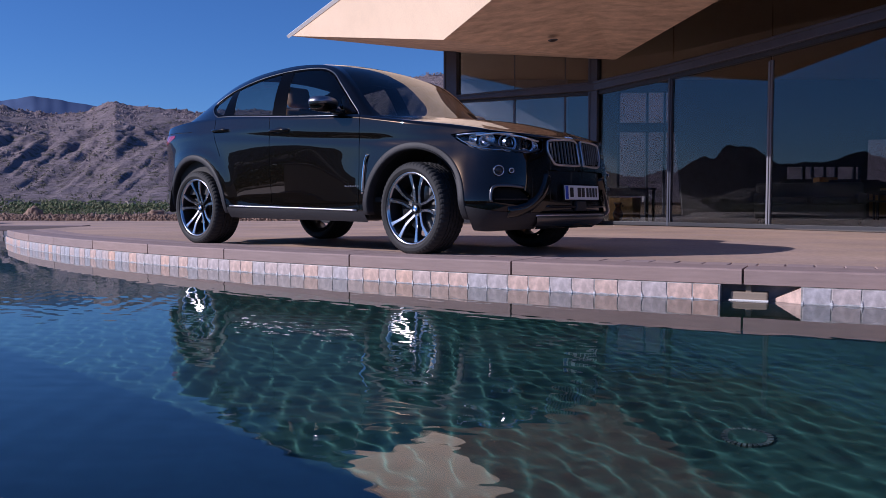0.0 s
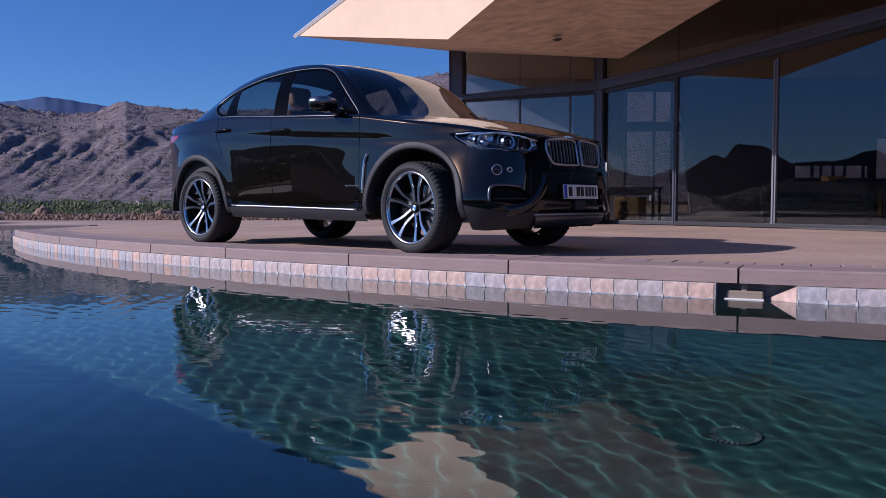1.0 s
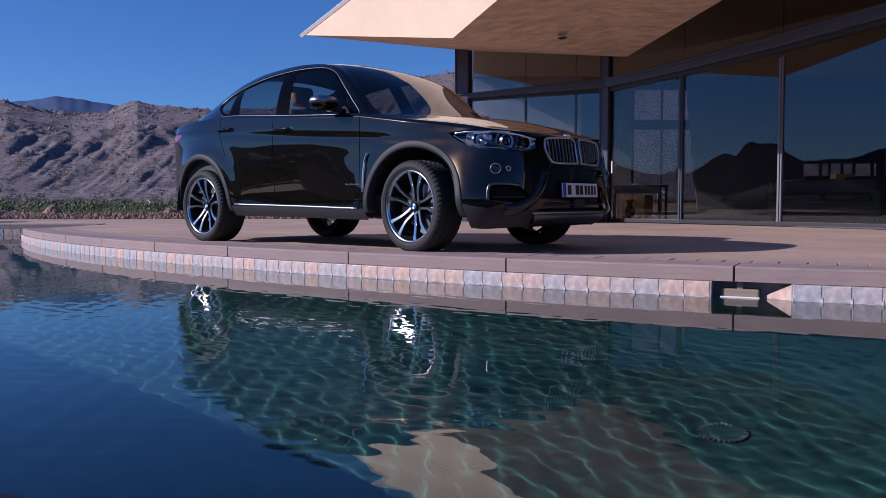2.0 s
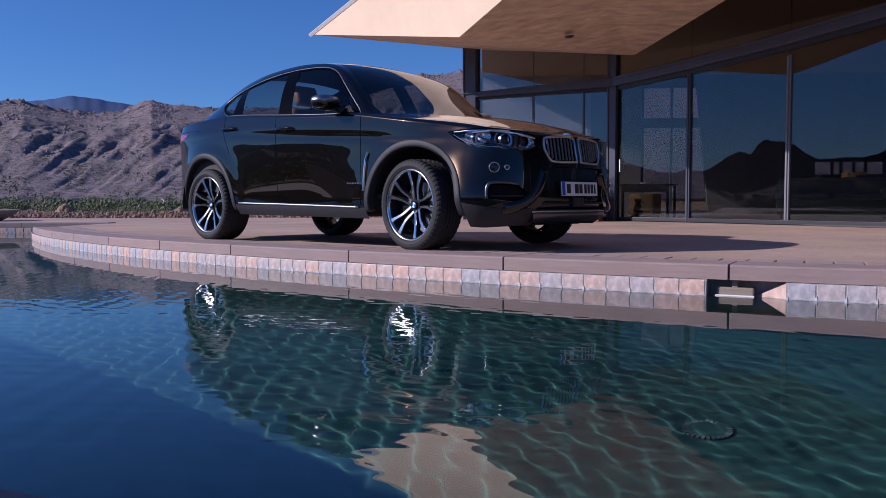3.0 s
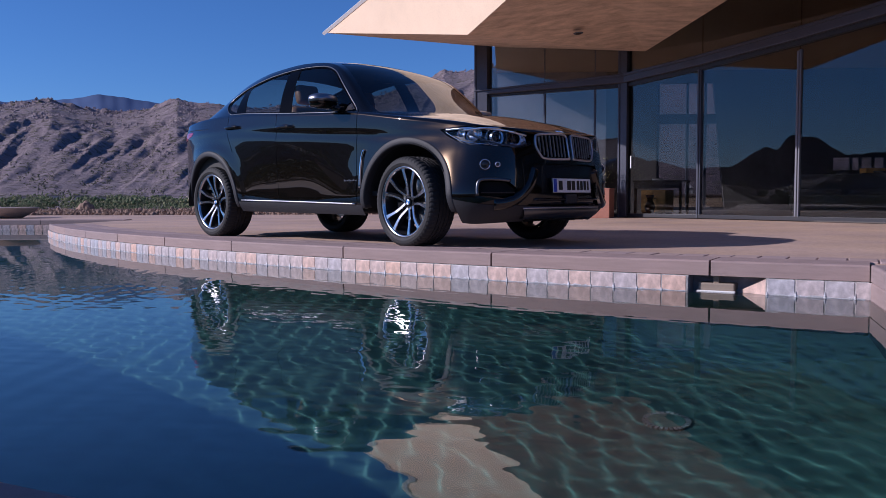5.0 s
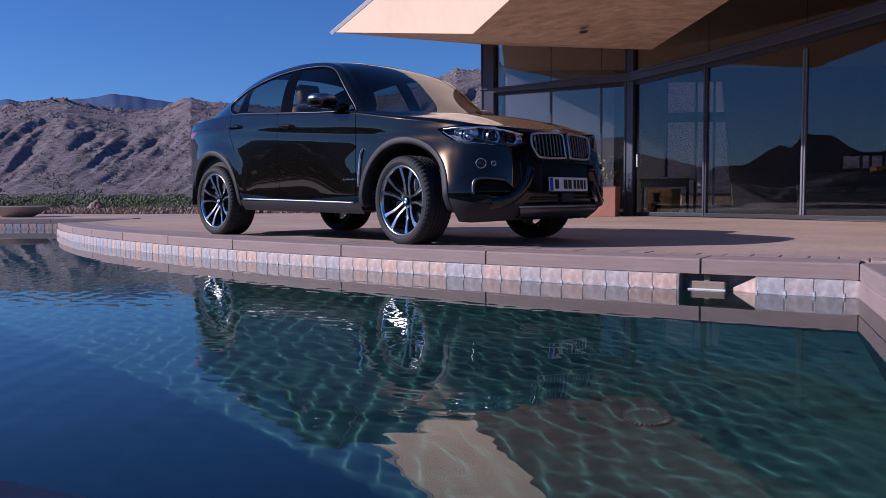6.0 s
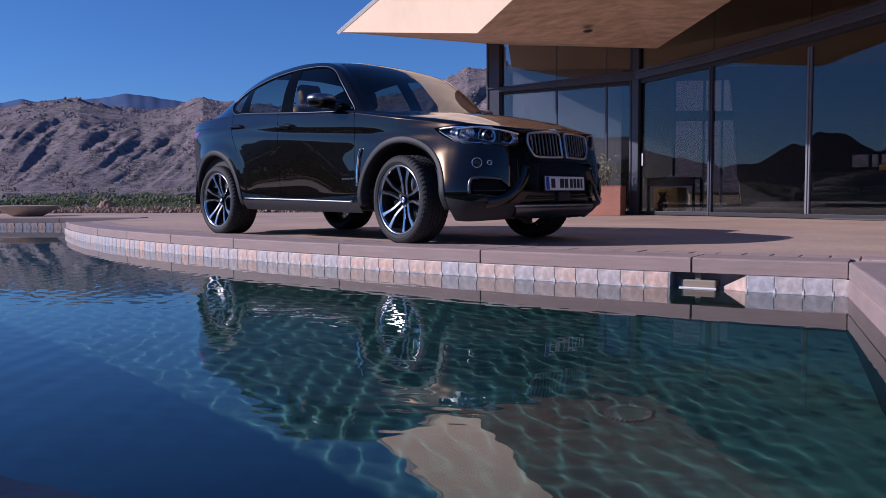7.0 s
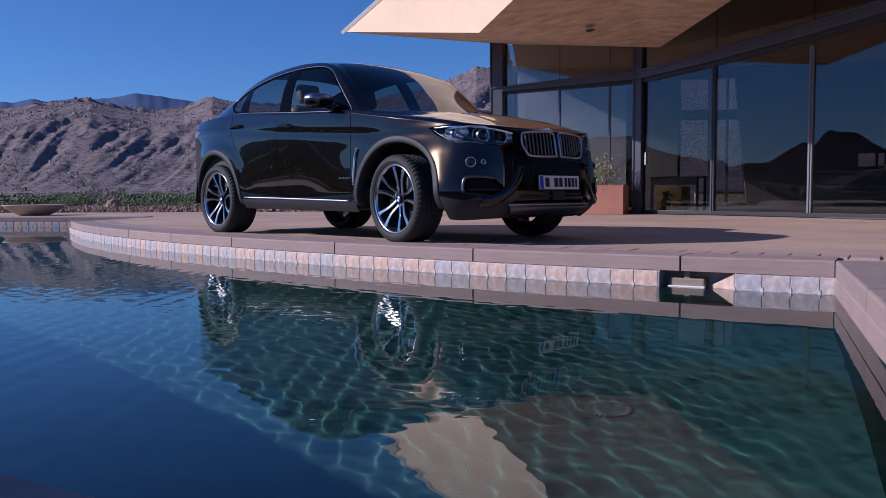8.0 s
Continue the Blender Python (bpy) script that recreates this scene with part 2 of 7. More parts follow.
def pool_wall_and_floor():
    bm = bmesh.new()
    add_box(bm, (-17.5, -0.6, FLOOR_Z - 0.3), (4.0, 15.6, FLOOR_Z))
    floor = part("pool_floor", bm, PLASTER_POOL)
    tagged(floor, "dark blue-green plaster floor of the pool", "pool floor", kind="structure")
    bm = bmesh.new()
    n = len(POOL)
    lo = [bm.verts.new((x, y, FLOOR_Z)) for x, y in POOL]
    hi = [bm.verts.new((x, y, -0.25 if i < len(ARC) else -0.10)) for i, (x, y) in enumerate(POOL)]
    for i in range(n):
        j = (i + 1) % n
        bm.faces.new((lo[i], lo[j], hi[j], hi[i]))
    r = bmesh.ops.solidify(bm, geom=bm.faces[:], thickness=-0.02)
    wall = part("pool_wall", bm, PLASTER_POOL)
    tagged(wall, "curved dark plaster wall of the swimming pool", "pool wall", kind="structure")
    return floor, wall


pool_floor, pool_wall = pool_wall_and_floor()
pool_floor.cycles.is_caustics_receiver = True
pool_wall.cycles.is_caustics_receiver = True


def water_sheet():
    """Still water with small wind ripples."""
    xs = np.concatenate([np.arange(-17.0, -4.6, 0.08), np.arange(-4.6, 2.8, 0.0125)])
    ys = np.concatenate([np.arange(0.2, 5.6, 0.0145), np.arange(5.6, 7.0, 0.034), np.arange(7.0, 15.25, 0.07)])
    X, Y = np.meshgrid(xs, ys)
    Z = np.zeros_like(X)
    rng = np.random.default_rng(5)
    for k in range(52):
        # short ripples run across the view, longer swells any way
        short = k < 30
        lam = 0.060 * (0.150 / 0.060) ** rng.random() if short else 0.14 * (1.2 / 0.14) ** rng.random()
        ang = radians(rng.normal(34, 26) if short else rng.normal(70, 45))
        amp = 0.19 * (lam / 6.283) ** 2 if short else 0.0009 * lam / 6.283
        ph = rng.random() * 6.283
        ph2 = rng.random() * 6.283
        kx, ky = math.cos(ang) * 6.283 / lam, math.sin(ang) * 6.283 / lam
        env = 0.6 + 0.4 * np.sin(X * 0.9 / lam ** 0.5 * 0.6 + ph2 + Y * 0.5)
        if short:
            env = env * np.clip((X + 4.6) / 1.2, 0, 1)
        Z += amp * np.sin(kx * X + ky * Y + ph + 0.7 * np.sin(0.8 * X + ph2 + 0.6 * Y) + 0.9 * np.sin(1.3 * Y + ph + 0.4 * X)) * env
    # fine ripples that run towards the terrace, fading with distance
    for k in range(14):
        lam = 0.050 * (0.12 / 0.050) ** rng.random()
        ang = radians(rng.normal(90, 14))
        kx, ky = math.cos(ang) * 6.283 / lam, math.sin(ang) * 6.283 / lam
        ph, ph2 = rng.random() * 6.283, rng.random() * 6.283
        env = np.clip((5.6 - Y) / 1.6, 0, 1) * np.clip((X + 4.6) / 1.2, 0, 1) * (0.6 + 0.4 * np.sin(X * 2.1 + ph2 + Y * 1.2))
        Z += 0.20 * (lam / 6.283) ** 2 * np.sin(kx * X + ky * Y + ph + 0.8 * np.sin(1.6 * X + ph2)) * env
    Z *= 1.0 - 0.82 * step(-1.0, 1.2, X - 0.15 * Y)
    Z *= 1.0 - 0.55 * step(4.5, 8.5, Y + 0.35 * np.maximum(-X - 2.0, 0))   # calmer water away from the house
    P = np.stack([X, Y, Z + WATER_Z], -1)
    ob = grid_mesh("water", P, WATER)
    ob.cycles.is_caustics_caster = True
    return tagged(ob, "clear pool water with small ripples", "water", kind="structure")


water = water_sheet()


def deck_sheet():
    """The terrace round the pool, with the pool's opening cut through it."""
    bm = bmesh.new()
    under = [on_arc(-112.8 - 35.2 * i / 60, ARC_R - 0.30) for i in range(61)]
    back = [(-16.6, FAR_WALL_Y + 0.30), (END_X, FAR_WALL_Y + 0.30), (END_X, ARC[-1][1] + 0.05)]
    inner = [bm.verts.new((x, y, 0)) for x, y in reversed(list(reversed(under)) + POOL[len(ARC):-2] + back)]
    # the coping covers the first 0.30 m from the edge
    outer = [bm.verts.new((x, y, 0)) for x, y in reversed(OUTER)]
    ei = [bm.edges.new((inner[i], inner[(i + 1) % len(inner)])) for i in range(len(inner))]
    eo = [bm.edges.new((outer[i], outer[(i + 1) % 4])) for i in range(4)]
    bmesh.ops.triangle_fill(bm, edges=ei + eo, use_beauty=True, normal=(0, 0, 1))
    for v in bm.verts:
        v.co.z = -0.012
    bmesh.ops.recalc_face_normals(bm, faces=bm.faces[:])
    if sum(f.normal.z for f in bm.faces) < 0:
        bmesh.ops.reverse_faces(bm, faces=bm.faces[:])
    bmesh.ops.solidify(bm, geom=bm.faces[:], thickness=0.10)
    ob = part("deck", bm, DECK)
    return tagged(ob, "pale reddish stained concrete pool terrace", "terrace", kind="structure")


deck = deck_sheet()


def ring_solid(name, edge, depth, z0, z1, mat, parent, side=1, lip=0.0, bevel=0.012):
    """A stone that follows a stretch of the pool's edge: from the edge outwards by depth."""
    n = len(edge)
    out = []
    for i, p in enumerate(edge):
        a, b = Vector(edge[max(i - 1, 0)]), Vector(edge[min(i + 1, n - 1)])
        t = (b - a).normalized()
        nrm = Vector((-t.y, t.x)) * side
        out.append((Vector(p) - nrm * lip, Vector(p) + nrm * depth))
    c = bevel
    prof = [(0.0, z0), (0.0, z1 - c), (c * 0.3, z1 - c * 0.3), (c, z1), (1.0, z1), (1.0, z0)]
    bm = bmesh.new()
    rows = []
    for a, b in out:
        d = b - a
        L = d.length
        row = []
        for s, z in prof:
            q = a + d * (s / L if s < 0.9 else 1.0)
            row.append(bm.verts.new((q.x, q.y, z)))
        rows.append(row)
    m = len(prof)
    for r0, r1 in zip(rows, rows[1:]):
        for k in range(m):
            bm.faces.new((r0[k], r0[(k + 1) % m], r1[(k + 1) % m], r1[k]))
    bm.faces.new(rows[0])
    bm.faces.new(list(reversed(rows[-1])))
    bmesh.ops.recalc_face_normals(bm, faces=bm.faces[:])
    return part(name, bm, mat, parent)


coping = holder("coping", pose(0, 0, 0), "mauve sandstone coping stones along the pool edge", "coping", kind="structure")
JOINTS = [-112.78, -115.26, -119.55, -123.56, -127.81, -131.39, -134.95, -138.5, -142.0, -145.2, -148.0]
for a0, a1 in zip(JOINTS, JOINTS[1:]):
    pts = [on_arc(a0 - 0.019 + (a1 - a0 + 0.038) * i / 8) for i in range(9)]
    ring_solid("coping_stone", pts, 0.34, -0.088, 0.004, STONE_COPING, coping, side=-1, lip=0.0)


def straight_stones(a, b, n, side, gap=0.008):
    a, b = Vector(a), Vector(b)
    d = (b - a).normalized()
    L = (b - a).length / n
    for i in range(n):
        p, q = a + d * (i * L + gap / 2), a + d * ((i + 1) * L - gap / 2)
        ring_solid("coping_stone", [tuple(p), tuple(q)], 0.34, -0.088, 0.004, STONE_COPING, coping, side=side)


# the stone that closes the near corner
part("coping_stone", prism([(1.462, 0.222), (1.62, 0.16), (1.80, 0.23), (1.805, 0.312)], -0.088, 0.002), STONE_COPING, coping)
straight_stones((CORNER_FAR[0] + 0.012, CORNER_FAR[1] + 0.02), (CORNER_NEAR[0], CORNER_NEAR[1]), 3, 1)
for i in range(0, len(NEAR_EDGE) - 3, 4):
    ring_solid("coping_stone", NEAR_EDGE[i:i + 5], 0.34, -0.088, 0.004, STONE_COPING, coping, side=1)
straight_stones((-16.6, FAR_WALL_Y), (END_X - 0.02, FAR_WALL_Y), 6, 1)

# a low unseen wall outside the near coping, added to shade it and the pool floor behind it
seat_wall = holder("seat_wall", pose(0, 0, 0), "low unseen wall added to shade the pool's edge", "wall", kind="structure")
for i in range(12, 48, 9):
    ring_solid("wall_block", NEAR_EDGE[i:i + 10], 0.62, -0.02, 0.66, STUCCO, seat_wall, side=1, lip=-0.37)
    ring_solid("cap_stone", NEAR_EDGE[i:i + 10], 0.65, 0.661, 0.71, STONE_COPING, seat_wall, side=1, lip=-0.35)

# waterline tiles, with pale lime at their foot
tiles = holder("waterline_tiles", pose(0, 0, 0), "grey-blue and pinkish waterline tiles with pale lime scale", "tiles", kind="structure")
SKIMMER = (-115.62, -114.34)
TILE_STEP = 0.44


def tile_mesh(width):
    bm = box((-width / 2, -0.012, -0.115), (width / 2, 0.0, 0.0), bevel=0.003)
    me = bpy.data.meshes.new("tile")
    bm.to_mesh(me)
    bm.free()
    me.materials.append(TILE)
    return me


def lime_mesh():
    """A small irregular peak of lime over a joint."""
    bm = bmesh.new()
    pts = [(-0.020, 0), (0.022, 0), (0.010, 0.008), (0.005, 0.018), (0.008, 0.026), (0.003, 0.034), (0.001, 0.055), (-0.003, 0.036), (-0.009, 0.028), (-0.005, 0.016), (-0.010, 0.008)]
    f = bm.faces.new([bm.verts.new((x, 0.0, z)) for x, z in pts])
    r = bmesh.ops.extrude_face_region(bm, geom=[f])
    for v in r["geom"]:
        if isinstance(v, bmesh.types.BMVert):
            v.co.y -= 0.004
    bmesh.ops.recalc_face_normals(bm, faces=bm.faces[:])
    me = bpy.data.meshes.new("lime")
    bm.to_mesh(me)
    bm.free()
    me.materials.append(LIME)
    return me


TILE_ME, LIME_ME = tile_mesh(radians(TILE_STEP) * ARC_R - 0.006), lime_mesh()


def lay_tile(x, y, turn, joint):
    t = new("tile", TILE_ME)
    t.parent = tiles
    t.matrix_basis = pose(x, y, -0.094, 0, 0, turn)
    k = new("lime", LIME_ME)
    k.parent = tiles
    s = random.uniform(0.35, 0.8)
    k.matrix_basis = pose(joint[0], joint[1], WATER_Z - 0.006, 0, 0, turn) @ Matrix.Diagonal((random.choice((-1, 1)) * random.uniform(0.5, 0.9), 1, s, 1))


bm = bmesh.new()
for a0, a1 in ((-112.8, SKIMMER[1]), (SKIMMER[0], -148.0)):
    n = max(4, int(abs(a1 - a0) * 2))
    pts = [on_arc(a0 + (a1 - a0) * i / n, ARC_R + 0.0175) for i in range(n + 1)]
    lo = [bm.verts.new((x, y, -0.26)) for x, y in pts]
    hi = [bm.verts.new((x, y, -0.089)) for x, y in pts]
    for i in range(n):
        bm.faces.new((lo[i], hi[i], hi[i + 1], lo[i + 1]))
bmesh.ops.solidify(bm, geom=bm.faces[:], thickness=0.01)
part("grout", bm, GROUT, tiles)
deg = -113.0 + TILE_STEP / 2
while deg > -148.0:
    inside = SKIMMER[0] - TILE_STEP / 2 < deg < SKIMMER[1] + TILE_STEP / 2
    if not inside:
        x, y = on_arc(deg, ARC_R + 0.008)
        lay_tile(x, y, deg - 90 + 180, on_arc(deg - TILE_STEP / 2, ARC_R + 0.022))
    deg -= TILE_STEP
# a thin uneven crust of lime along the water's edge
bm = bmesh.new()
for a0, a1 in ((-112.85, SKIMMER[1] + 0.02), (SKIMMER[0] - 0.02, -148.0)):
    n = int(abs(a1 - a0) * 14)
    rows = []
    for i in range(n + 1):
        x, y = on_arc(a0 + (a1 - a0) * i / n, ARC_R + 0.0222)
        rows.append((bm.verts.new((x, y, WATER_Z - 0.02)), bm.verts.new((x, y, WATER_Z + 0.004 + 0.009 * random.random() ** 2))))
    for p, q in zip(rows, rows[1:]):
        bm.faces.new((p[0], q[0], q[1], p[1]))
bmesh.ops.solidify(bm, geom=bm.faces[:], thickness=0.003)
part("lime_line", bm, LIME, tiles, "pale lime crust at the waterline")
# a stone skirt under the straight coping, and tiles on the far wall
d = (Vector(CORNER_NEAR) - Vector(CORNER_FAR)).normalized()
skirt_a, skirt_b = Vector(CORNER_FAR) + d * 0.03, Vector(CORNER_NEAR)
ring_solid("skirt_stone", [tuple(skirt_a), tuple((skirt_a + skirt_b) / 2)], 0.20, -0.40, -0.089, STONE_COPING, coping, side=1, lip=-0.004)
ring_solid("skirt_stone", [tuple((skirt_a + skirt_b) / 2), tuple(skirt_b)], 0.20, -0.40, -0.089, STONE_COPING, coping, side=1, lip=-0.004)
x = END_X - 0.1
while x > -16.5:
    lay_tile(x, FAR_WALL_Y - 0.008, 0, (x - 0.0805, FAR_WALL_Y - 0.024))
    x -= 0.161

# soldier course of pavers behind the coping
course = holder("paver_course", pose(0, 0, 0), "row of weathered pavers behind the coping stones", "paving", kind="structure")
PAVER_STEP = 0.50
bm = box((-radians(PAVER_STEP) * (ARC_R - 0.5) / 2 + 0.004, -0.15, -0.05), (radians(PAVER_STEP) * (ARC_R - 0.5) / 2 - 0.004, 0.15, 0.0), bevel=0.006)
PAVER_ME = bpy.data.meshes.new("paver")
bm.to_mesh(PAVER_ME)
bm.free()
PAVER_ME.materials.append(DECK_BRICK)
deg = -112.4
while deg > -148:
    x, y = on_arc(deg, ARC_R - 0.34 - 0.158)
    p = new("paver", PAVER_ME)
    p.parent = course
    p.matrix_basis = pose(x, y, random.uniform(-0.003, 0.0), random.uniform(-0.2, 0.2), 0, deg + 90)
    deg -= PAVER_STEP


# the skimmer mouth in the pool wall
def skimmer():
    mid = (SKIMMER[0] + SKIMMER[1]) / 2
    x, y = on_arc(mid, ARC_R)
    base = holder("pool_skimmer", pose(x, y, -0.30, 0, 0, mid + 90), "beige plastic skimmer in a dark recess under the coping", "pool skimmer")
    half = radians(SKIMMER[1] - SKIMMER[0]) * ARC_R / 2
    bm = bmesh.new()
    # recess walls: local y points into the pool wall when positive towards the deck
    add_box(bm, (-half, 0.0, 0.0), (half, 0.32, 0.02))
    add_box(bm, (-half, 0.14, 0.0), (half, 0.32, 0.21))
    add_box(bm, (-half - 0.01, 0.0, 0.0), (-half, 0.32, 0.21))
    add_box(bm, (half, 0.0, 0.0), (half + 0.01, 0.32, 0.21))
    part("recess", bm, RECESS, base)
    bm = box((-0.173, 0.035, 0.115), (0.042, 0.24, 0.164), bevel=0.008)
    part("housing", bm, PLASTIC_BEIGE, base)
    bm = box((-0.178, 0.018, 0.105), (0.047, 0.045, 0.119), bevel=0.003)
    part("weir_strip", bm, PLASTIC_WHITE, base, "pale weir strip")
    bm = box((-0.086, 0.05, 0.160), (-0.050, 0.08, 0.212), bevel=0.006)
    part("bracket", bm, PLASTIC_BEIGE, base)
    bm = bmesh.new()
    a = [bm.verts.new(v) for v in ((half - 0.20, 0.10, 0.10), (half, 0.0, 0.10), (half, 0.0, 0.205), (half, 0.10, 0.205), (half, 0.10, 0.10))]
    bm.faces.new((a[0], a[1], a[2]))
    bm.faces.new((a[0], a[2], a[3]))
    bm.faces.new((a[1], a[4], a[3], a[2]))
    bm.faces.new((a[0], a[3], a[4]))
    bm.faces.new((a[0], a[4], a[1]))
    bmesh.ops.recalc_face_normals(bm, faces=bm.faces[:])
    part("tile_return", bm, TILE, base, "slanting tile return")


skimmer()


def floor_drain():
    base = holder("floor_drain", pose(1.22, 3.22, FLOOR_Z), "pale round drain ring in the pool floor", "drain")
    bm = bmesh.new()
    n = 28
    for i in range(n):
        a = 6.2832 * i / n
        m = Matrix.Rotation(a, 4, "Z") @ Matrix.Translation((0.085, 0, 0.012))
        add_box(bm, (-0.012, -0.007, -0.012), (0.012, 0.007, 0.006), m)
    part("grating", bm, DRAIN, base).cycles.is_caustics_receiver = True
    bm = bmesh.new()
    bmesh.ops.create_cone(bm, cap_ends=True, segments=32, radius1=0.078, radius2=0.074, depth=0.02, matrix=Matrix.Translation((0, 0, 0.01)))
    part("cover", bm, PLASTER_POOL, base).cycles.is_caustics_receiver = True


floor_drain()


# ---- land ----
RIDGE_AZ = np.array([-180, -150, -120, -100, -97.9, -95.9, -93.8, -91.9, -89.9, -87.3, -86.4, -85.4, -83.9, -83.2, -82.6, -81.8, -80.5, -79.4, -78.1, -77.1, -74.9, -66, -56, -48, -40, -34.6, -32.7, -29.3, -27.8, -25.7, -23.6, -21.8, -20.7, -17, -12, -8, -5.8, -4, -3, -1, 2, 6, 15, 40, 90, 130, 180], float)
RIDGE_EL = np.array([4.0, 4.0, 2.6, 2.2, 1.7, 2.1, 2.5, 3.1, 2.5, 2.45, 2.95, 3.6, 3.6, 2.75, 3.0, 2.55, 1.9, 1.85, 1.6, 2.25, 2.45, 2.2, 3.0, 4.6, 4.9, 5.15, 5.6, 6.1, 5.75, 5.45, 5.75, 6.55, 6.2, 6.0, 6.2, 7.0, 7.7, 8.6, 8.5, 8.7, 8.9, 10.0, 10.5, 5.0, 4.0, 4.0, 4.0], float)


def land_height(az, r):
    """Height of the land at an azimuth (degrees from straight ahead, clockwise) and distance."""
    x, y = r * math.sin(radians(az)), r * math.cos(radians(az))
    el = float(np.interp(az, RIDGE_AZ, RIDGE_EL))
    top = math.tan(radians(el)) * 1500
    rise = float(step(480, 1500, r)) ** 1.15
    bank = 0.0
    v = Vector((x / 300, y / 300, 0.3))
    w = noise.noise_vector(v * 0.8) * 0.35
    rid = 1 - abs(noise.noise(v + w)) * 2.0
    rid2 = 1 - abs(noise.noise(v * 2.6 + w * 2)) * 2.0
    rid3 = 1 - abs(noise.noise(v * 6.5 + w * 3)) * 2.0
    rocky = noise.noise(v * 24) * 0.6 + noise.noise(v * 55) * 0.4
    # spurs and gullies run down the slope, a little aslant
    sl = az - (r - 1000) * 0.013 + w.x * 4
    spur = 1 - abs(noise.noise(Vector((sl * 0.15, r / 1100, 4.3)))) * 2.0
    spur2 = 1 - abs(noise.noise(Vector((sl * 0.36 + w.y, r / 620, 8.1)))) * 2.0
    spur3 = 1 - abs(noise.noise(Vector((sl * 0.95 + w.x, r / 330, 2.7)))) * 2.0
    spur4 = 1 - abs(noise.noise(Vector((sl * 2.3 + w.y * 2, r / 160, 6.2)))) * 2.0
    n = 0.26 * rid + 0.16 * rid2 + 0.10 * rid3 + 0.26 * spur + 0.22 * spur2 + 0.11 * spur3
    hill = top * rise
    mid = math.sin(math.pi * min(max((r - 480) / 1020, 0), 1)) if r < 1500 else 0
    z = hill + mid * (n - 0.35) * top * 0.082 + rise * rid3 * 4.0 + rise * rocky * 5.0 + mid * (spur3 * 2.4 + spur4 * 1.2)
    cap = math.tan(radians(el)) * r * (0.93 + 0.07 * float(step(1150, 1500, r)))
    if z > cap - 12 and r < 1480:
        z = cap - 12 + 12 * math.tanh((z - cap + 12) / 24) * 1.2
    if -135 < az < -62:
        # the western ridge is a steep wall, in its own shade
        e = step(-135, -118, az) * step(-62, -72, az)
        wall = math.tan(radians(el)) * 140 * float(step(127, 138, r)) * (1 + 0.04 * noise.noise(Vector((az / 4.0, 7, 0))) + 0.04 * noise.noise(Vector((az / 1.3, 3, 0))))
        z = z * (1 - e)
        bank = wall * e
    if r > 1500:
        z = top + (rise * rid3 * 3.5 + rise * rocky * 4.5) * max(0, 1 - (r - 1500) / 300) - (r - 1500) * 0.22
    ahead = float(step(-55, -45, az)) * float(step(40, 20, az))
    valley = -2.5 * float(step(30, 120, r)) + 3.6 * float(step(250, 620, r)) * ahead
    small = (noise.noise(Vector((x / 9, y / 9, 1))) * 0.25) * float(step(22, 60, r))
    return z * float(step(380, 620, r)) + valley * (1 - rise) + small + bank


def land():
    az = np.concatenate([np.arange(-180, -140, 1.2), np.arange(-140, -60, 0.25), np.arange(-60, -42, 1.0), np.arange(-42, 8, 0.085), np.arange(8, 180, 1.2)])
    rad = np.concatenate([np.array([0.0]), np.geomspace(1.0, 22, 10) / 22, ])  # fractions from the deck to 60 m
    far = np.concatenate([np.array([70, 82, 95, 110, 122, 127, 129, 131, 133, 135, 137, 139, 145, 155, 180, 215, 260, 310, 370, 430, 480.0]), np.linspace(500, 1560, 105), np.array([1650, 1800, 2200, 3000, 4600])])
    P = np.zeros((len(rad) + len(far), len(az), 3))
    cx, cy = -5.0, 3.15
    for j, a in enumerate(az):
        s, c = math.sin(radians(a)), math.cos(radians(a))
        # distance to the deck's outline along this direction
        k = min((21.0 if s > 0 else 21.0) / max(abs(s), 1e-6), 17.15 / max(abs(c), 1e-6))
        for i, f in enumerate(rad):
            r = k - 0.3 + (60 - k) * f
            zz = -0.06 - 0.9 * float(step(0.25, 1.0, f))
            P[i, j] = (cx + r * s, cy + r * c, zz)
        for i, r in enumerate(far):
            P[len(rad) + i, j] = (cx + r * s, cy + r * c, land_height(a, r) - 0.9 if r < 200 else land_height(a, r))
    ob = grid_mesh("ground", P, GROUND, closed_u=True)
    return tagged(ob, "brown desert ground rising to rocky hills", "ground", kind="structure")


ground = land()


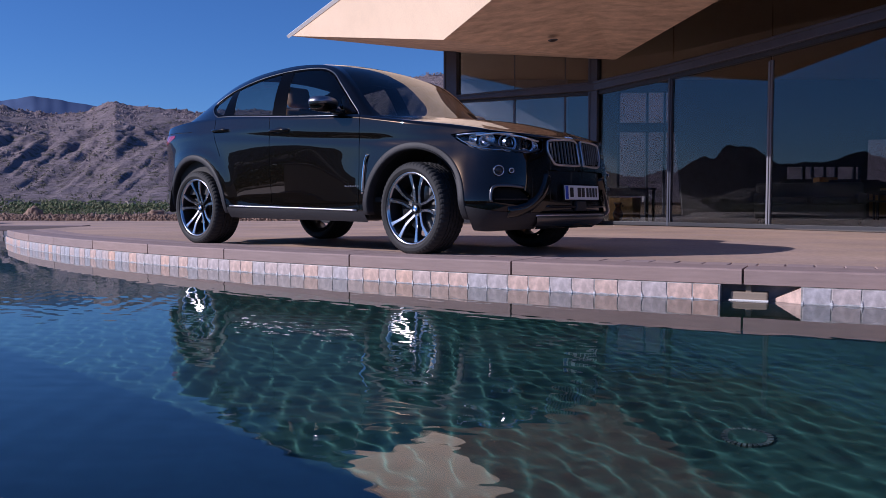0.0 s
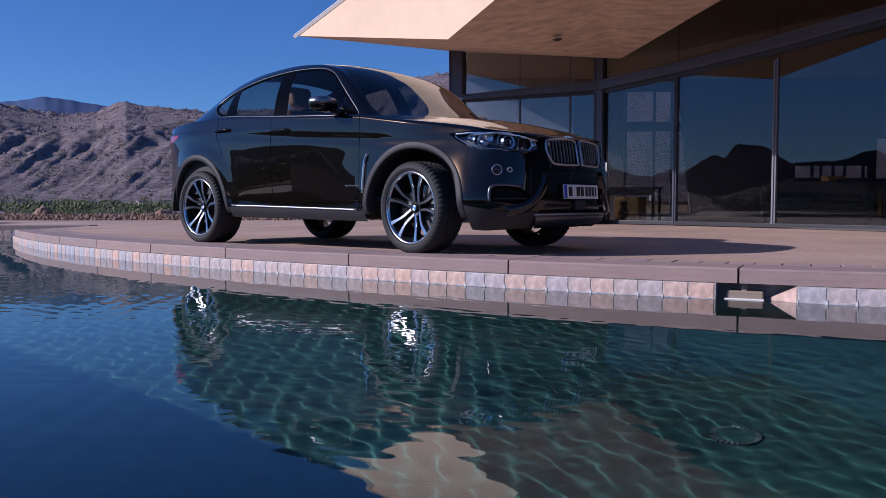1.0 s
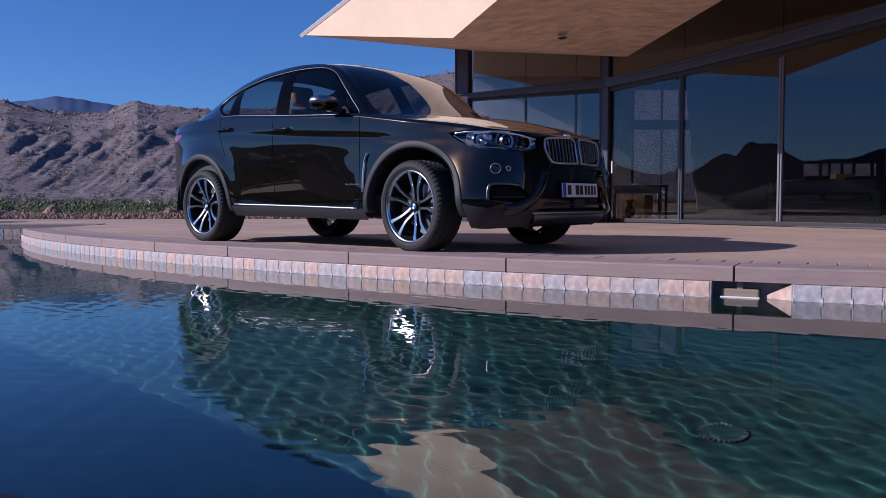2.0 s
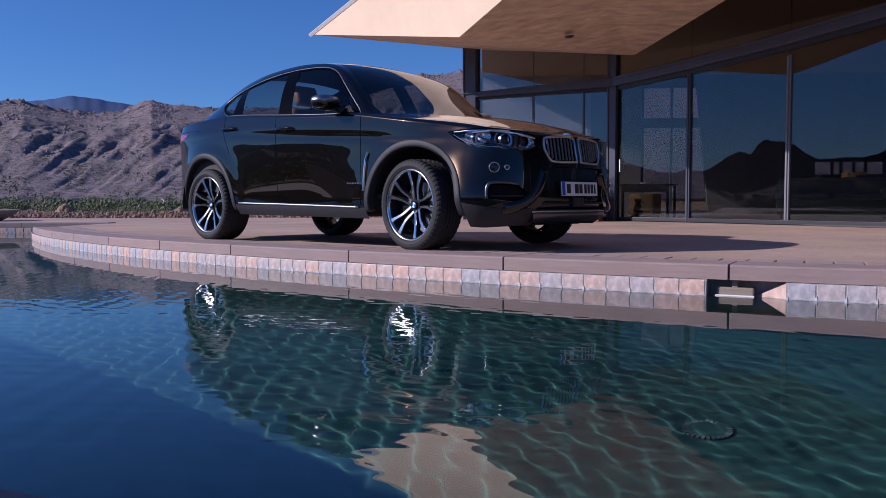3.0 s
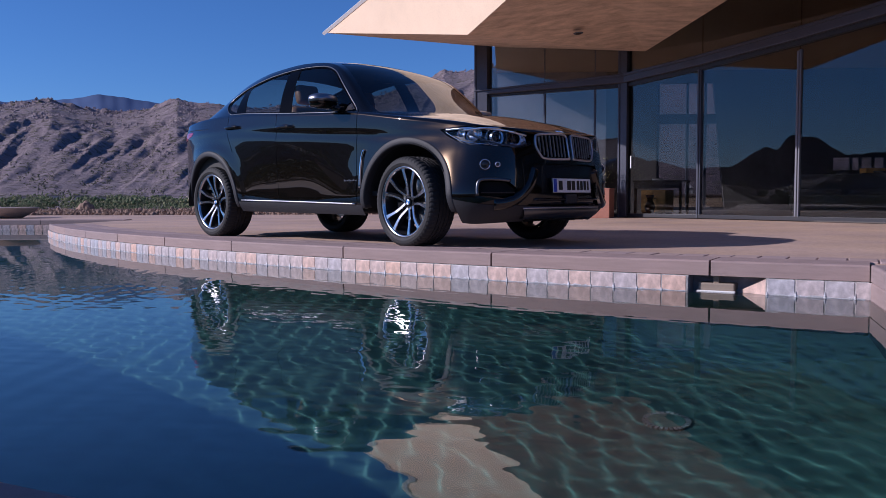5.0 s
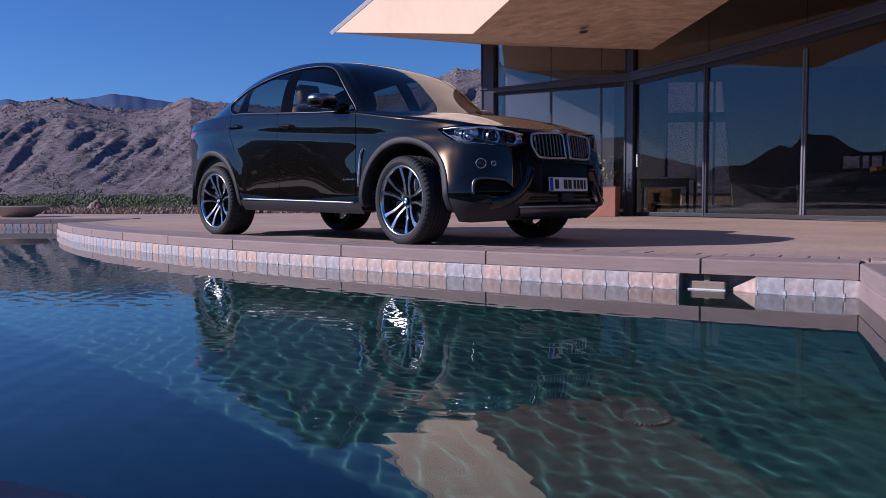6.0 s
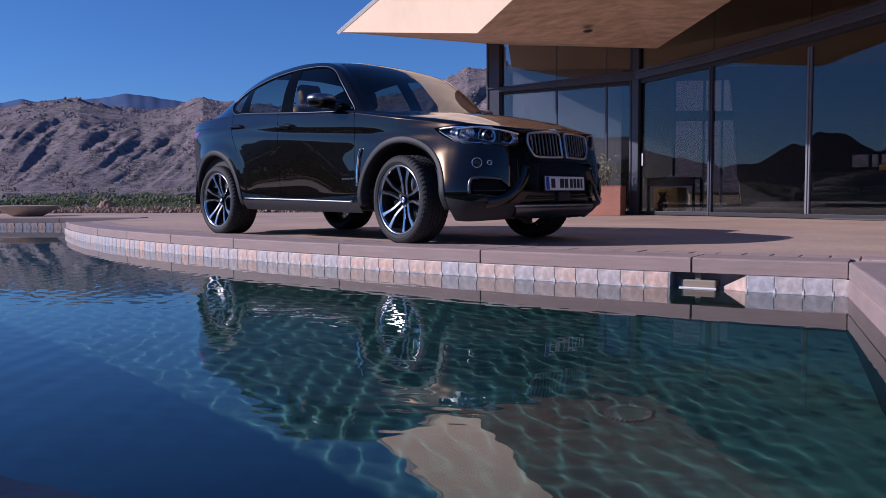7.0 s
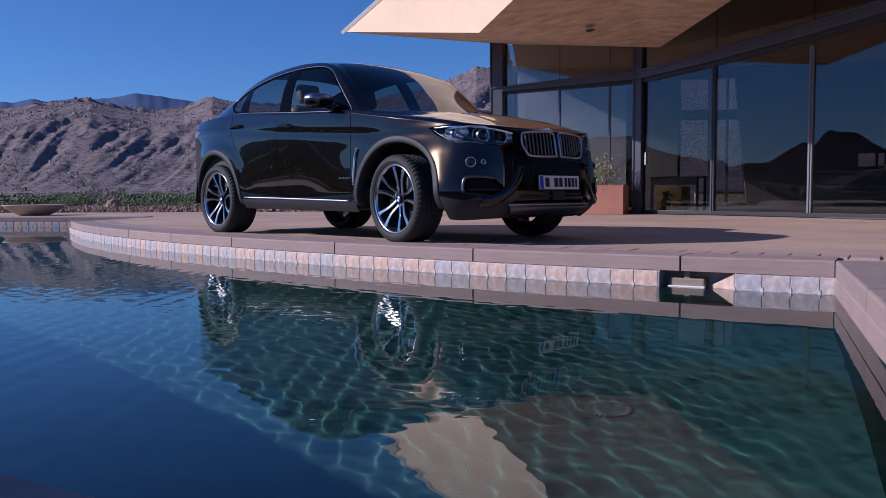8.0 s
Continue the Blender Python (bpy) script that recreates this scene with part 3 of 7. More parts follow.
def hill_cover(name, mat, count, seed, low, high, size, crest, label, category):
    """Many small lumps strewn over the hillsides in patches, thicker towards the crest if crest is near 1."""
    rng = random.Random(seed)
    bm = bmesh.new()
    bmesh.ops.create_icosphere(bm, subdivisions=1, radius=1.0)
    base = np.array([v.co[:] for v in bm.verts])
    faces = np.array([[v.index for v in f.verts] for f in bm.faces])
    bm.free()
    jitter = np.random.default_rng(seed)
    vs, fs = [], []
    while len(vs) < count:
        az = rng.uniform(-40, 7)
        r = low + (high - low) * rng.random() ** (1.0 - 0.6 * crest)
        patch = noise.noise(Vector((az * 0.55, r / 90, seed))) + 0.6 * noise.noise(Vector((az * 1.9, r / 30, seed + 3)))
        if patch < 0.12 + 0.5 * crest * (1 - step(low, high - 150, r)) - 0.25 * crest * step(high - 220, high, r):
            continue
        d = size[0] * (size[1] / size[0]) ** (rng.random() ** 1.6)
        p = base * (d * 0.5) * jitter.uniform(0.65, 1.2, (len(base), 1)) * jitter.uniform(0.75, 1.25, (1, 3))
        p += (-5 + r * math.sin(radians(az)), 3.15 + r * math.cos(radians(az)), land_height(az, r) + d * 0.12)
        fs.append(faces + len(base) * len(vs))
        vs.append(p)
    me = bpy.data.meshes.new(name)
    me.from_pydata(np.concatenate(vs).tolist(), [], np.concatenate(fs).tolist())
    me.materials.append(mat)
    tagged(new(name, me), label, category, kind="stuff")


hill_cover("hill_rocks", HILL_ROCK, 9000, 11, 620, 1512, (1.1, 4.6), 1.0, "brown granite outcrops strewn over the hills", "rocks")
hill_cover("hill_scrub", HILL_SCRUB, 8000, 12, 560, 1500, (0.8, 2.1), 0.0, "dark desert scrub dotted over the hills", "shrubs")


def far_range():
    """The mountains behind the hills, their blue haze put into the colour."""
    az = np.arange(-75, 20, 0.09)
    base = np.interp(az, [-75, -60, -45, -36, -34.6, -31, -28.1, -27.0, -26.2, -25.2, -23.6, -21, -17, -10, 0, 20],
                     [3, 4.0, 5.0, 5.65, 5.8, 6.05, 6.3, 6.55, 6.72, 6.45, 6.27, 6.0, 5.6, 5, 4, 3])
    rows = [(-0.1, 3000)] + [(0.2 + 0.8 * k / 30, 3300 + 900 * k / 30) for k in range(31)]
    base = np.convolve(np.pad(base, 5, mode="edge"), np.ones(11) / 11, mode="valid")
    P = np.zeros((len(rows), len(az), 3))
    for j, a in enumerate(az):
        e = base[j] + noise.noise(Vector((a * 0.9, 3, 0))) * 0.14 + noise.noise(Vector((a * 1.7, 3, 5))) * 0.05
        for i, (f, r) in enumerate(rows):
            h = math.tan(radians(base[j] * f + (e - base[j]) * f ** 2)) * r + (1 - f) * 60 * noise.noise(Vector((a * 0.35 + f * 3, f * 2.5, 9))) + f * (1 - f) * 50 * noise.noise(Vector((a * 0.9 - f * 4, f * 5, 2)))
            P[i, j] = (r * math.sin(radians(a)), r * math.cos(radians(a)), h)
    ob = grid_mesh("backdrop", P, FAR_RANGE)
    return tagged(ob, "distant mountain range with haze painted blue", "mountains", kind="structure")


far_range()

# ---- house ----
GLASS_LINE = [(-0.04, 17.50), (2.92, 16.42), (4.08, 15.17), (5.20, 13.45), (6.40, 11.61), (7.1, 9.4), (7.5, 7.0), (7.75, 4.6), (7.7, 2.2)]
HEAD = [2.50, 2.54, 2.66, 2.77, 2.93, 3.0, 3.0, 3.0, 3.0]   # underside of the head beam at each node
HEAD_DEEP = [0.14, 0.25, 0.26, 0.27, 0.28, 0.28, 0.28, 0.28, 0.28]
GLASS_TOP = [3.56, 3.26, 3.75, 3.95, 3.95, 3.95, 3.95, 3.95, 3.95]


def wall_frame(a, b):
    """A pose with x along the wall from a to b and y into the house."""
    d = Vector(b) - Vector(a)
    return pose(a[0], a[1], 0, 0, 0, math.degrees(math.atan2(d.y, d.x))), d.length


def glazed_bay(k, name, panes, glass=GLASS):
    a, b = GLASS_LINE[k], GLASS_LINE[k + 1]
    m, L = wall_frame(a, b)
    bay = holder(name, m, "tall dark-framed window wall of tinted glass", "window", kind="structure")
    z1a, z1b = GLASS_TOP[k], GLASS_TOP[k + 1]
    za, zb = HEAD[k], HEAD[k + 1]
    low = lambda x: za + (zb - za) * x / L
    deep = lambda x: HEAD_DEEP[k] + (HEAD_DEEP[k + 1] - HEAD_DEEP[k]) * x / L

    def sloped(x0, x1, y0, y1, lo, hi, bevel=0.0):
        """A bar whose top and bottom follow the head beam; lo and hi are shares of its depth."""
        bm = box((x0, y0, lo * deep(0)), (x1, y1, hi * deep(0)), bevel=bevel)
        for v in bm.verts:
            v.co.z = low(v.co.x) + v.co.z * deep(v.co.x) / deep(0)
        return bm

    def pane(x0, x1, bottom, top):
        """An upright sheet of glass; bottom and top are heights by x."""
        bm = bmesh.new()
        c = [(x0, bottom(x0)), (x1, bottom(x1)), (x1, top(x1)), (x0, top(x0))]
        f = [bm.verts.new((x, 0.0, z)) for x, z in c]
        g = [bm.verts.new((x, 0.016, z)) for x, z in c]
        bm.faces.new(f)
        bm.faces.new(list(reversed(g)))
        for q in range(4):
            bm.faces.new((f[q], g[q], g[(q + 1) % 4], f[(q + 1) % 4]))
        bmesh.ops.recalc_face_normals(bm, faces=bm.faces[:])
        return bm

    part("threshold", box((0, -0.05, 0.0), (L, 0.09, 0.07), bevel=0.006), FRAME_DARK, bay)
    part("header_beam", sloped(-0.02, L + 0.02, -0.14, 0.10, 0.28, 1, 0.01), FRAME_METAL, bay)
    part("header_lip", sloped(-0.02, L + 0.02, -0.17, -0.14, 0.78, 0.94, 0.004), FRAME_METAL, bay)
    part("head_frame", sloped(0.0, L, -0.05, 0.08, 0, 0.28), FRAME_DARK, bay)
    upper = lambda x: z1a + (z1b - z1a) * x / L
    for x0, x1 in zip(panes, panes[1:]):
        part("pane", pane(x0 * L + 0.012, x1 * L - 0.012, lambda x: 0.06, lambda x: low(x) + 0.01), glass, bay)
        part("clerestory_pane", pane(x0 * L + 0.008, x1 * L - 0.008, lambda x: low(x) + deep(x) - 0.01, upper), glass, bay)
    for x in panes[1:-1]:
        part("mullion", box((x * L - 0.02, -0.02, 0.06), (x * L + 0.02, 0.05, low(x * L) + 0.01), bevel=0.004), FRAME_METAL, bay)
        part("glazing_joint", box((x * L - 0.008, -0.006, low(x * L) + deep(x * L)), (x * L + 0.008, 0.03, upper(x * L)), bevel=0.002), FRAME_METAL, bay)
    return bay, m, L


glazed_bay(0, "window_1", [0.0, 0.47, 0.80, 1.0], GLASS_BRIGHTENED)
bay_2_m = glazed_bay(1, "window_2", [0.0, 1.0])[1]
glazed_bay(2, "window_3", [0.0, 1.0])
glazed_bay(3, "window_4", [0.0, 1.0])
glazed_bay(4, "window_5", [0.0, 1.0])
# Unseen bays, added so that the car's front mirrors dark glass.
glazed_bay(5, "window_6", [0.0, 0.5, 1.0])
glazed_bay(6, "window_7", [0.0, 0.5, 1.0])
glazed_bay(7, "window_8", [0.0, 0.5, 1.0])


def post(name, x, y, turn, w, d, top, mat=FRAME_METAL):
    p = holder(name, pose(x, y, 0, 0, 0, turn), "dark bronze metal post of the window wall", "post", kind="structure")
    part("column", box((-w / 2, -d / 2, 0), (w / 2, d / 2, top), bevel=0.008), mat, p)
    part("edge_strip", box((-w / 2 - 0.02, -d / 2 - 0.02, 0), (-w / 2 + 0.015, -d / 2 + 0.02, top - 0.02), bevel=0.004), mat, p)
    return p


post("post_corner", 0.10, 17.46, -20, 0.26, 0.30, 3.62)
post("post_middle", 2.90, 16.43, -34, 0.16, 0.22, 3.40)
post("post_door", 4.07, 15.18, -52, 0.045, 0.08, 2.7)
post("post_slim", 5.21, 13.44, -59, 0.045, 0.06, 2.7, SEALANT)
post("post_end", 6.41, 11.61, -64, 0.045, 0.06, 2.7, SEALANT)

# pull handle on the sliding leaf beside the middle post
h = holder("door_handle", bay_2_m @ pose(0.16, -0.03, 0.95), "pale metal pull handle on a sliding glass door", "door handle")
part("grip", box((-0.012, -0.035, 0.0), (0.012, -0.015, 0.24), bevel=0.006), WHITE_TRIM, h)
part("fixing", box((-0.012, -0.02, 0.02), (0.012, 0.03, 0.05)), FRAME_METAL, h)
part("fixing", box((-0.012, -0.02, 0.19), (0.012, 0.03, 0.22)), FRAME_METAL, h)

# ---- the folded roof ----
TIP, BEND, BACK, VALLEY = (-3.60, 18.88, 4.19), (-0.07, 13.80, 3.10), (-0.02, 17.62, 3.60), (3.22, 16.12, 3.17)
FRONT_L, FRONT_R = (1.45, 11.05, 3.78), (5.15, 9.1, 3.86)
UP_TIP, UP_L, UP_R = (-0.15, 13.2, 4.80), (2.2, 9.6, 5.1), (5.2, 9.2, 5.1)


def roof():
    base = holder("roof", pose(0, 0, 0), "folded overhanging roof of cream stucco", "roof", kind="structure")

    def facet(name, pts, mat, label=""):
        """A sheet 6 cm thick; the extra thickness lies inside the roof."""
        bm = bmesh.new()
        bm.faces.new([bm.verts.new(p) for p in pts])
        bmesh.ops.triangulate(bm, faces=bm.faces[:])
        return part(name, bm, mat, base, label)

    facet("fascia", [TIP, BEND, FRONT_L, UP_L, UP_TIP], STUCCO, "sunlit cream stucco fascia")
    facet("soffit", [TIP, BACK, BEND], STUCCO_RIPPLES)
    facet("soffit", [BEND, BACK, VALLEY], STUCCO_RIPPLES)
    facet("soffit", [BEND, VALLEY, FRONT_R, FRONT_L], STUCCO_RIPPLES, "tan stucco soffit")
    facet("fascia", [FRONT_L, FRONT_R, UP_R, UP_L], STUCCO)
    # Fascias turned from the sun get their shade from the soffit's darker colour.
    facet("fascia", [FRONT_R, VALLEY, (3.3, 16.2, 5.1), UP_R], STUCCO_RIPPLES)
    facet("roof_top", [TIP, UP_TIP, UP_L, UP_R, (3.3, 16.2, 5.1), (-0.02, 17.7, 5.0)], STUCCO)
    facet("fascia", [TIP, (-0.02, 17.7, 5.0), BACK], STUCCO_RIPPLES)
    facet("fascia", [BACK, (-0.02, 17.7, 5.0), (3.3, 16.2, 5.1), VALLEY], STUCCO_RIPPLES)
    # white flashing along the upper left edge
    bm = bmesh.new()
    a, b = Vector(TIP), Vector(UP_TIP)
    d = (b - a).normalized()
    add_rod(bm, a - d * 0.03, b, 0.05, 4)
    part("flashing", bm, WHITE_TRIM, base, "white metal flashing")
    return base


roof()


def downlight(x, y):
    z = BEND[2] + 0.0
    a, b, c = Vector(BEND), Vector(VALLEY), Vector(FRONT_R)
    n = (b - a).cross(c - a).normalized()
    z = a.z - (n.x * (x - a.x) + n.y * (y - a.y)) / n.z
    if n.z > 0:
        n = -n
    m = Matrix.Translation((x, y, z)) @ n.to_track_quat("Z", "Y").to_matrix().to_4x4()
    base = holder("downlight", m, "round dark recessed downlight in the soffit", "downlight")
    bm = bmesh.new()
    bmesh.ops.create_cone(bm, cap_ends=True, segments=24, radius1=0.085, radius2=0.075, depth=0.012, matrix=Matrix.Translation((0, 0, 0.006)))
    part("trim_ring", bm, FRAME_METAL, base)
    bm = bmesh.new()
    bmesh.ops.create_cone(bm, cap_ends=True, segments=24, radius1=0.05, radius2=0.05, depth=0.006, matrix=Matrix.Translation((0, 0, 0.015)))
    part("lens", bm, JOINT, base)


downlight(1.80, 14.35)

# ---- rooms behind the glass ----
ROOM_Y, ROOM_X = 24.0, 14.5
REAR = (4.85, 6.78, 3.6)      # the rear window's left edge, right foot and height
SLOT = (9.75, 11.85, 1.12, 1.47)
SIDE_PANE = (12.05, 13.8, 1.05, 2.25)


def rooms():
    plan = [(2.9, 16.4), (4.1, 15.15), (5.2, 13.4), (6.3, 11.4), (7.0, 9.3), (7.5, 7.0), (7.75, 4.6), (7.7, 2.2), (ROOM_X, 2.2), (ROOM_X, ROOM_Y), (0.15, ROOM_Y)]
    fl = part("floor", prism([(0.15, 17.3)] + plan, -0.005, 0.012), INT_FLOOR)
    tagged(fl, "dark stone floor inside the house", "floor", kind="structure")
    bm = bmesh.new()
    y0, y1, top = ROOM_Y, ROOM_Y + 0.15, 4.1
    add_box(bm, (0.1, y0, 0), (REAR[0], y1, top))
    add_box(bm, (REAR[0], y0, REAR[2]), (REAR[1], y1, top))
    prism_z = [(REAR[1], 0.0), (REAR[1], REAR[2]), (REAR[1] - 0.36, REAR[2])]
    front = [bm.verts.new((x, y0, z)) for x, z in prism_z]
    back = [bm.verts.new((x, y1, z)) for x, z in prism_z]
    bm.faces.new(front)
    bm.faces.new(back[::-1])
    for i in range(3):
        bm.faces.new((front[i], back[i], back[(i + 1) % 3], front[(i + 1) % 3]))
    add_box(bm, (REAR[1], y0, 0), (SLOT[0], y1, top))
    add_box(bm, (SLOT[0], y0, 0), (SLOT[1], y1, SLOT[2]))
    add_box(bm, (SLOT[0], y0, SLOT[3]), (SLOT[1], y1, top))
    add_box(bm, (SLOT[1], y0, 0), (SIDE_PANE[0], y1, top))
    add_box(bm, (SIDE_PANE[0], y0, 0), (SIDE_PANE[1], y1, SIDE_PANE[2]))
    add_box(bm, (SIDE_PANE[0], y0, SIDE_PANE[3]), (SIDE_PANE[1], y1, top))
    add_box(bm, (SIDE_PANE[1], y0, 0), (ROOM_X, y1, top))
    bmesh.ops.recalc_face_normals(bm, faces=bm.faces[:])
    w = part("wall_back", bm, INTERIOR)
    tagged(w, "dark plaster back wall of the room with window openings", "wall", kind="structure")
    # Lighter wall added behind bay 1, so that its glass reads brighter.
    w = part("wall_partition", box((0.32, ROOM_Y - 0.12, 0), (3.4, ROOM_Y - 0.004, 3.95)), PALE_PLASTER)
    tagged(w, "pale inner wall added behind the first window", "wall", kind="structure")
    # Unseen end glazing, added to let sun onto the pale wall.
    g = holder("window_west", pose(0.2, 17.62, 0), "unseen glazed end wall added to let sun in", "window", kind="structure")
    for y in (0.05, 2.1, 4.2, ROOM_Y - 17.62 - 0.05):
        part("mullion", box((-0.04, y - 0.04, 0), (0.04, y + 0.04, 3.9)), FRAME_METAL, g)
    part("pane", box((-0.006, 0.0, 0.0), (0.006, ROOM_Y - 17.62, 3.9)), GLASS_CLEAR, g).visible_shadow = False
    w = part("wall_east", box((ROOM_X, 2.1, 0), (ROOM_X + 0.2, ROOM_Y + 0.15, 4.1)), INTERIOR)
    tagged(w, "dark plaster side wall of the room", "wall", kind="structure")
    w = part("wall_south", box((7.75, 1.9, 0), (ROOM_X, 2.1, 4.1)), STUCCO)
    tagged(w, "cream stucco end wall of the house", "wall", kind="structure")
    c = part("ceiling", prism([(0.3, 17.7), (3.0, 16.6), (4.2, 15.4), (5.3, 13.6), (6.4, 11.6), (7.1, 9.3), (7.6, 7.0), (7.85, 4.6), (7.8, 2.0), (ROOM_X + 0.1, 2.0), (ROOM_X + 0.1, ROOM_Y + 0.1), (0.3, ROOM_Y + 0.1)], 3.96, 4.12), CEILING_WOOD)
    tagged(c, "brown wooden ceiling of the room", "ceiling", kind="structure")


rooms()
e = part("roof_east", prism([(3.32, 16.05), (5.10, 9.2), (5.2, 6.0), (5.3, 1.2), (ROOM_X + 0.4, 1.2), (ROOM_X + 0.4, 9.0), (7.12, 9.3), (6.42, 11.55), (5.32, 13.5), (4.22, 15.3), (3.45, 16.15)], 3.965, 4.15), CEILING_WOOD)
tagged(e, "brown wooden eaves over the window wall", "roof", kind="structure")

# ---- car ----
from mathutils.bvhtree import BVHTree
from mathutils.interpolate import poly_3d_calc
# local axes: x forward from the front axle, y to the car's left, z up from the terrace
WHEELBASE = 2.933
CAR_M = pose(0.34, 7.26, -0.012, 0, 0, -39.3)


def car_paint():
    m = bpy.data.materials.new("dark_brown_metallic_paint")
    m.use_nodes = True
    t = m.node_tree
    b = t.nodes["Principled BSDF"]
    b.inputs["Metallic"].default_value, b.inputs["Roughness"].default_value = 0.8, 0.21
    b.inputs["Specular IOR Level"].default_value = 0.0
    b.inputs["Coat Weight"].default_value, b.inputs["Coat Roughness"].default_value, b.inputs["Coat IOR"].default_value = 1.0, 0.012, 1.54
    tc = t.nodes.new("ShaderNodeTexCoord")
    n = t.nodes.new("ShaderNodeTexNoise")
    n.inputs["Scale"].default_value, n.inputs["Detail"].default_value = 900, 2
    t.links.new(tc.outputs["Object"], n.inputs["Vector"])
    x = t.nodes.new("ShaderNodeMix")
    x.data_type = "RGBA"
    x.inputs["A"].default_value, x.inputs["B"].default_value = (0.002, 0.0015, 0.001, 1), (0.0240, 0.0166, 0.0100, 1)
    t.links.new(n.outputs["Fac"], x.inputs["Factor"])
    t.links.new(x.outputs["Result"], b.inputs["Base Color"])
    return m


PAINT = car_paint()
CLADDING = material("grey_black_plastic", (0.027, 0.027, 0.031), 0.55, spec=0.3, grain=0.1, grain_scale=200, bump=0.15, bump_scale=700)
GLOSS_BLACK = material("gloss_black_trim", (0.011, 0.011, 0.012), 0.06, grain=0.05, spec=0.4)
SATIN = material("satin_aluminium", (0.58, 0.58, 0.60), 0.36, metal=1.0, grain=0.05, grain_scale=80)
SATIN_DIM = material("dim_satin_trim", (0.14, 0.14, 0.15), 0.34, metal=1.0, grain=0.05, grain_scale=80)
MIRROR_CAP = material("satin_grey_cap", (0.33, 0.33, 0.36), 0.34, metal=1.0, grain=0.05, grain_scale=80)
PILLAR_BLACK = material("black_pillar_trim", (0.002, 0.002, 0.0025), 0.16, grain=0.05, spec=0.05)
CHROME = material("chrome", (0.80, 0.80, 0.82), 0.08, metal=1.0, grain=0.03, grain_scale=40)
ALLOY = material("machined_alloy", (0.60, 0.60, 0.61), 0.19, metal=1.0, grain=0.05, grain_scale=60)
ALLOY_DARK = material("dark_painted_alloy", (0.035, 0.035, 0.040), 0.35, metal=0.6, grain=0.1)
RUBBER = material("tyre_rubber", (0.018, 0.018, 0.019), 0.75, grain=0.2, grain_scale=50, stain=0.15, stain_scale=8, bump=0.2, bump_scale=200)
STEEL = material("brake_steel", (0.35, 0.34, 0.33), 0.35, metal=1.0, grain=0.1, grain_scale=20)
UNDER = material("underbody_black", (0.022, 0.021, 0.020), 0.85, grain=0.1)
SEAM = material("panel_gap", (0.004, 0.004, 0.004), 0.9)
LEATHER = material("tan_leather", (0.34, 0.19, 0.10), 0.5, grain=0.08, grain_scale=80, bump=0.1, bump_scale=300)
CABIN = material("black_cabin_trim", (0.035, 0.033, 0.032), 0.7, grain=0.1)
TAIL_RED = material("red_lamp_lens", (0.35, 0.010, 0.012), 0.1, coat=1.0)
LAMP_DARK = material("lamp_bezel", (0.05, 0.05, 0.055), 0.25, metal=0.7)
LAMP_CHROME = material("lamp_reflector", (0.88, 0.88, 0.90), 0.14, metal=1.0)
PLATE_WHITE = material("white_plate", (0.75, 0.75, 0.74), 0.4, grain=0.04)
PLATE_BLUE = material("blue_plate_band", (0.02, 0.06, 0.42), 0.4)
INK = material("black_plate_ink", (0.012, 0.012, 0.012), 0.5)
BADGE_BLUE = material("blue_enamel", (0.03, 0.16, 0.50), 0.2, coat=1.0)


def sheet_glass(name, tint, ior):
    """Curved safety glass as a single sheet: tinted see-through, with a mirror gloss that grows at a slant."""
    m = bpy.data.materials.new(name)
    m.use_nodes = True
    t = m.node_tree
    t.nodes.remove(t.nodes["Principled BSDF"])
    see, gloss = t.nodes.new("ShaderNodeBsdfTransparent"), t.nodes.new("ShaderNodeBsdfGlossy")
    see.inputs["Color"].default_value = (*tint, 1)
    gloss.inputs["Roughness"].default_value = 0.0
    fr, mix = t.nodes.new("ShaderNodeLayerWeight"), t.nodes.new("ShaderNodeMixShader")
    fr.inputs["Blend"].default_value = 0.5
    f0 = ((ior - 1) / (ior + 1)) ** 2
    up, sc = t.nodes.new("ShaderNodeMath"), t.nodes.new("ShaderNodeMath")
    up.operation, sc.operation = "POWER", "MULTIPLY_ADD"
    up.inputs[1].default_value, sc.inputs[1].default_value, sc.inputs[2].default_value = 5.0, 1 - f0, f0
    t.links.new(fr.outputs["Facing"], up.inputs[0])
    t.links.new(up.outputs[0], sc.inputs[0])
    t.links.new(sc.outputs[0], mix.inputs[0])
    t.links.new(see.outputs[0], mix.inputs[1])
    t.links.new(gloss.outputs[0], mix.inputs[2])
    t.links.new(mix.outputs[0], t.nodes["Material Output"].inputs["Surface"])
    return m


CAR_GLASS = sheet_glass("car_window_glass", (0.56, 0.59, 0.59), 1.5)
SCREEN_GLASS = sheet_glass("windscreen_glass", (0.30, 0.33, 0.33), 1.9)
LENS = sheet_glass("clear_lamp_lens", (0.96, 0.97, 0.98), 1.35)


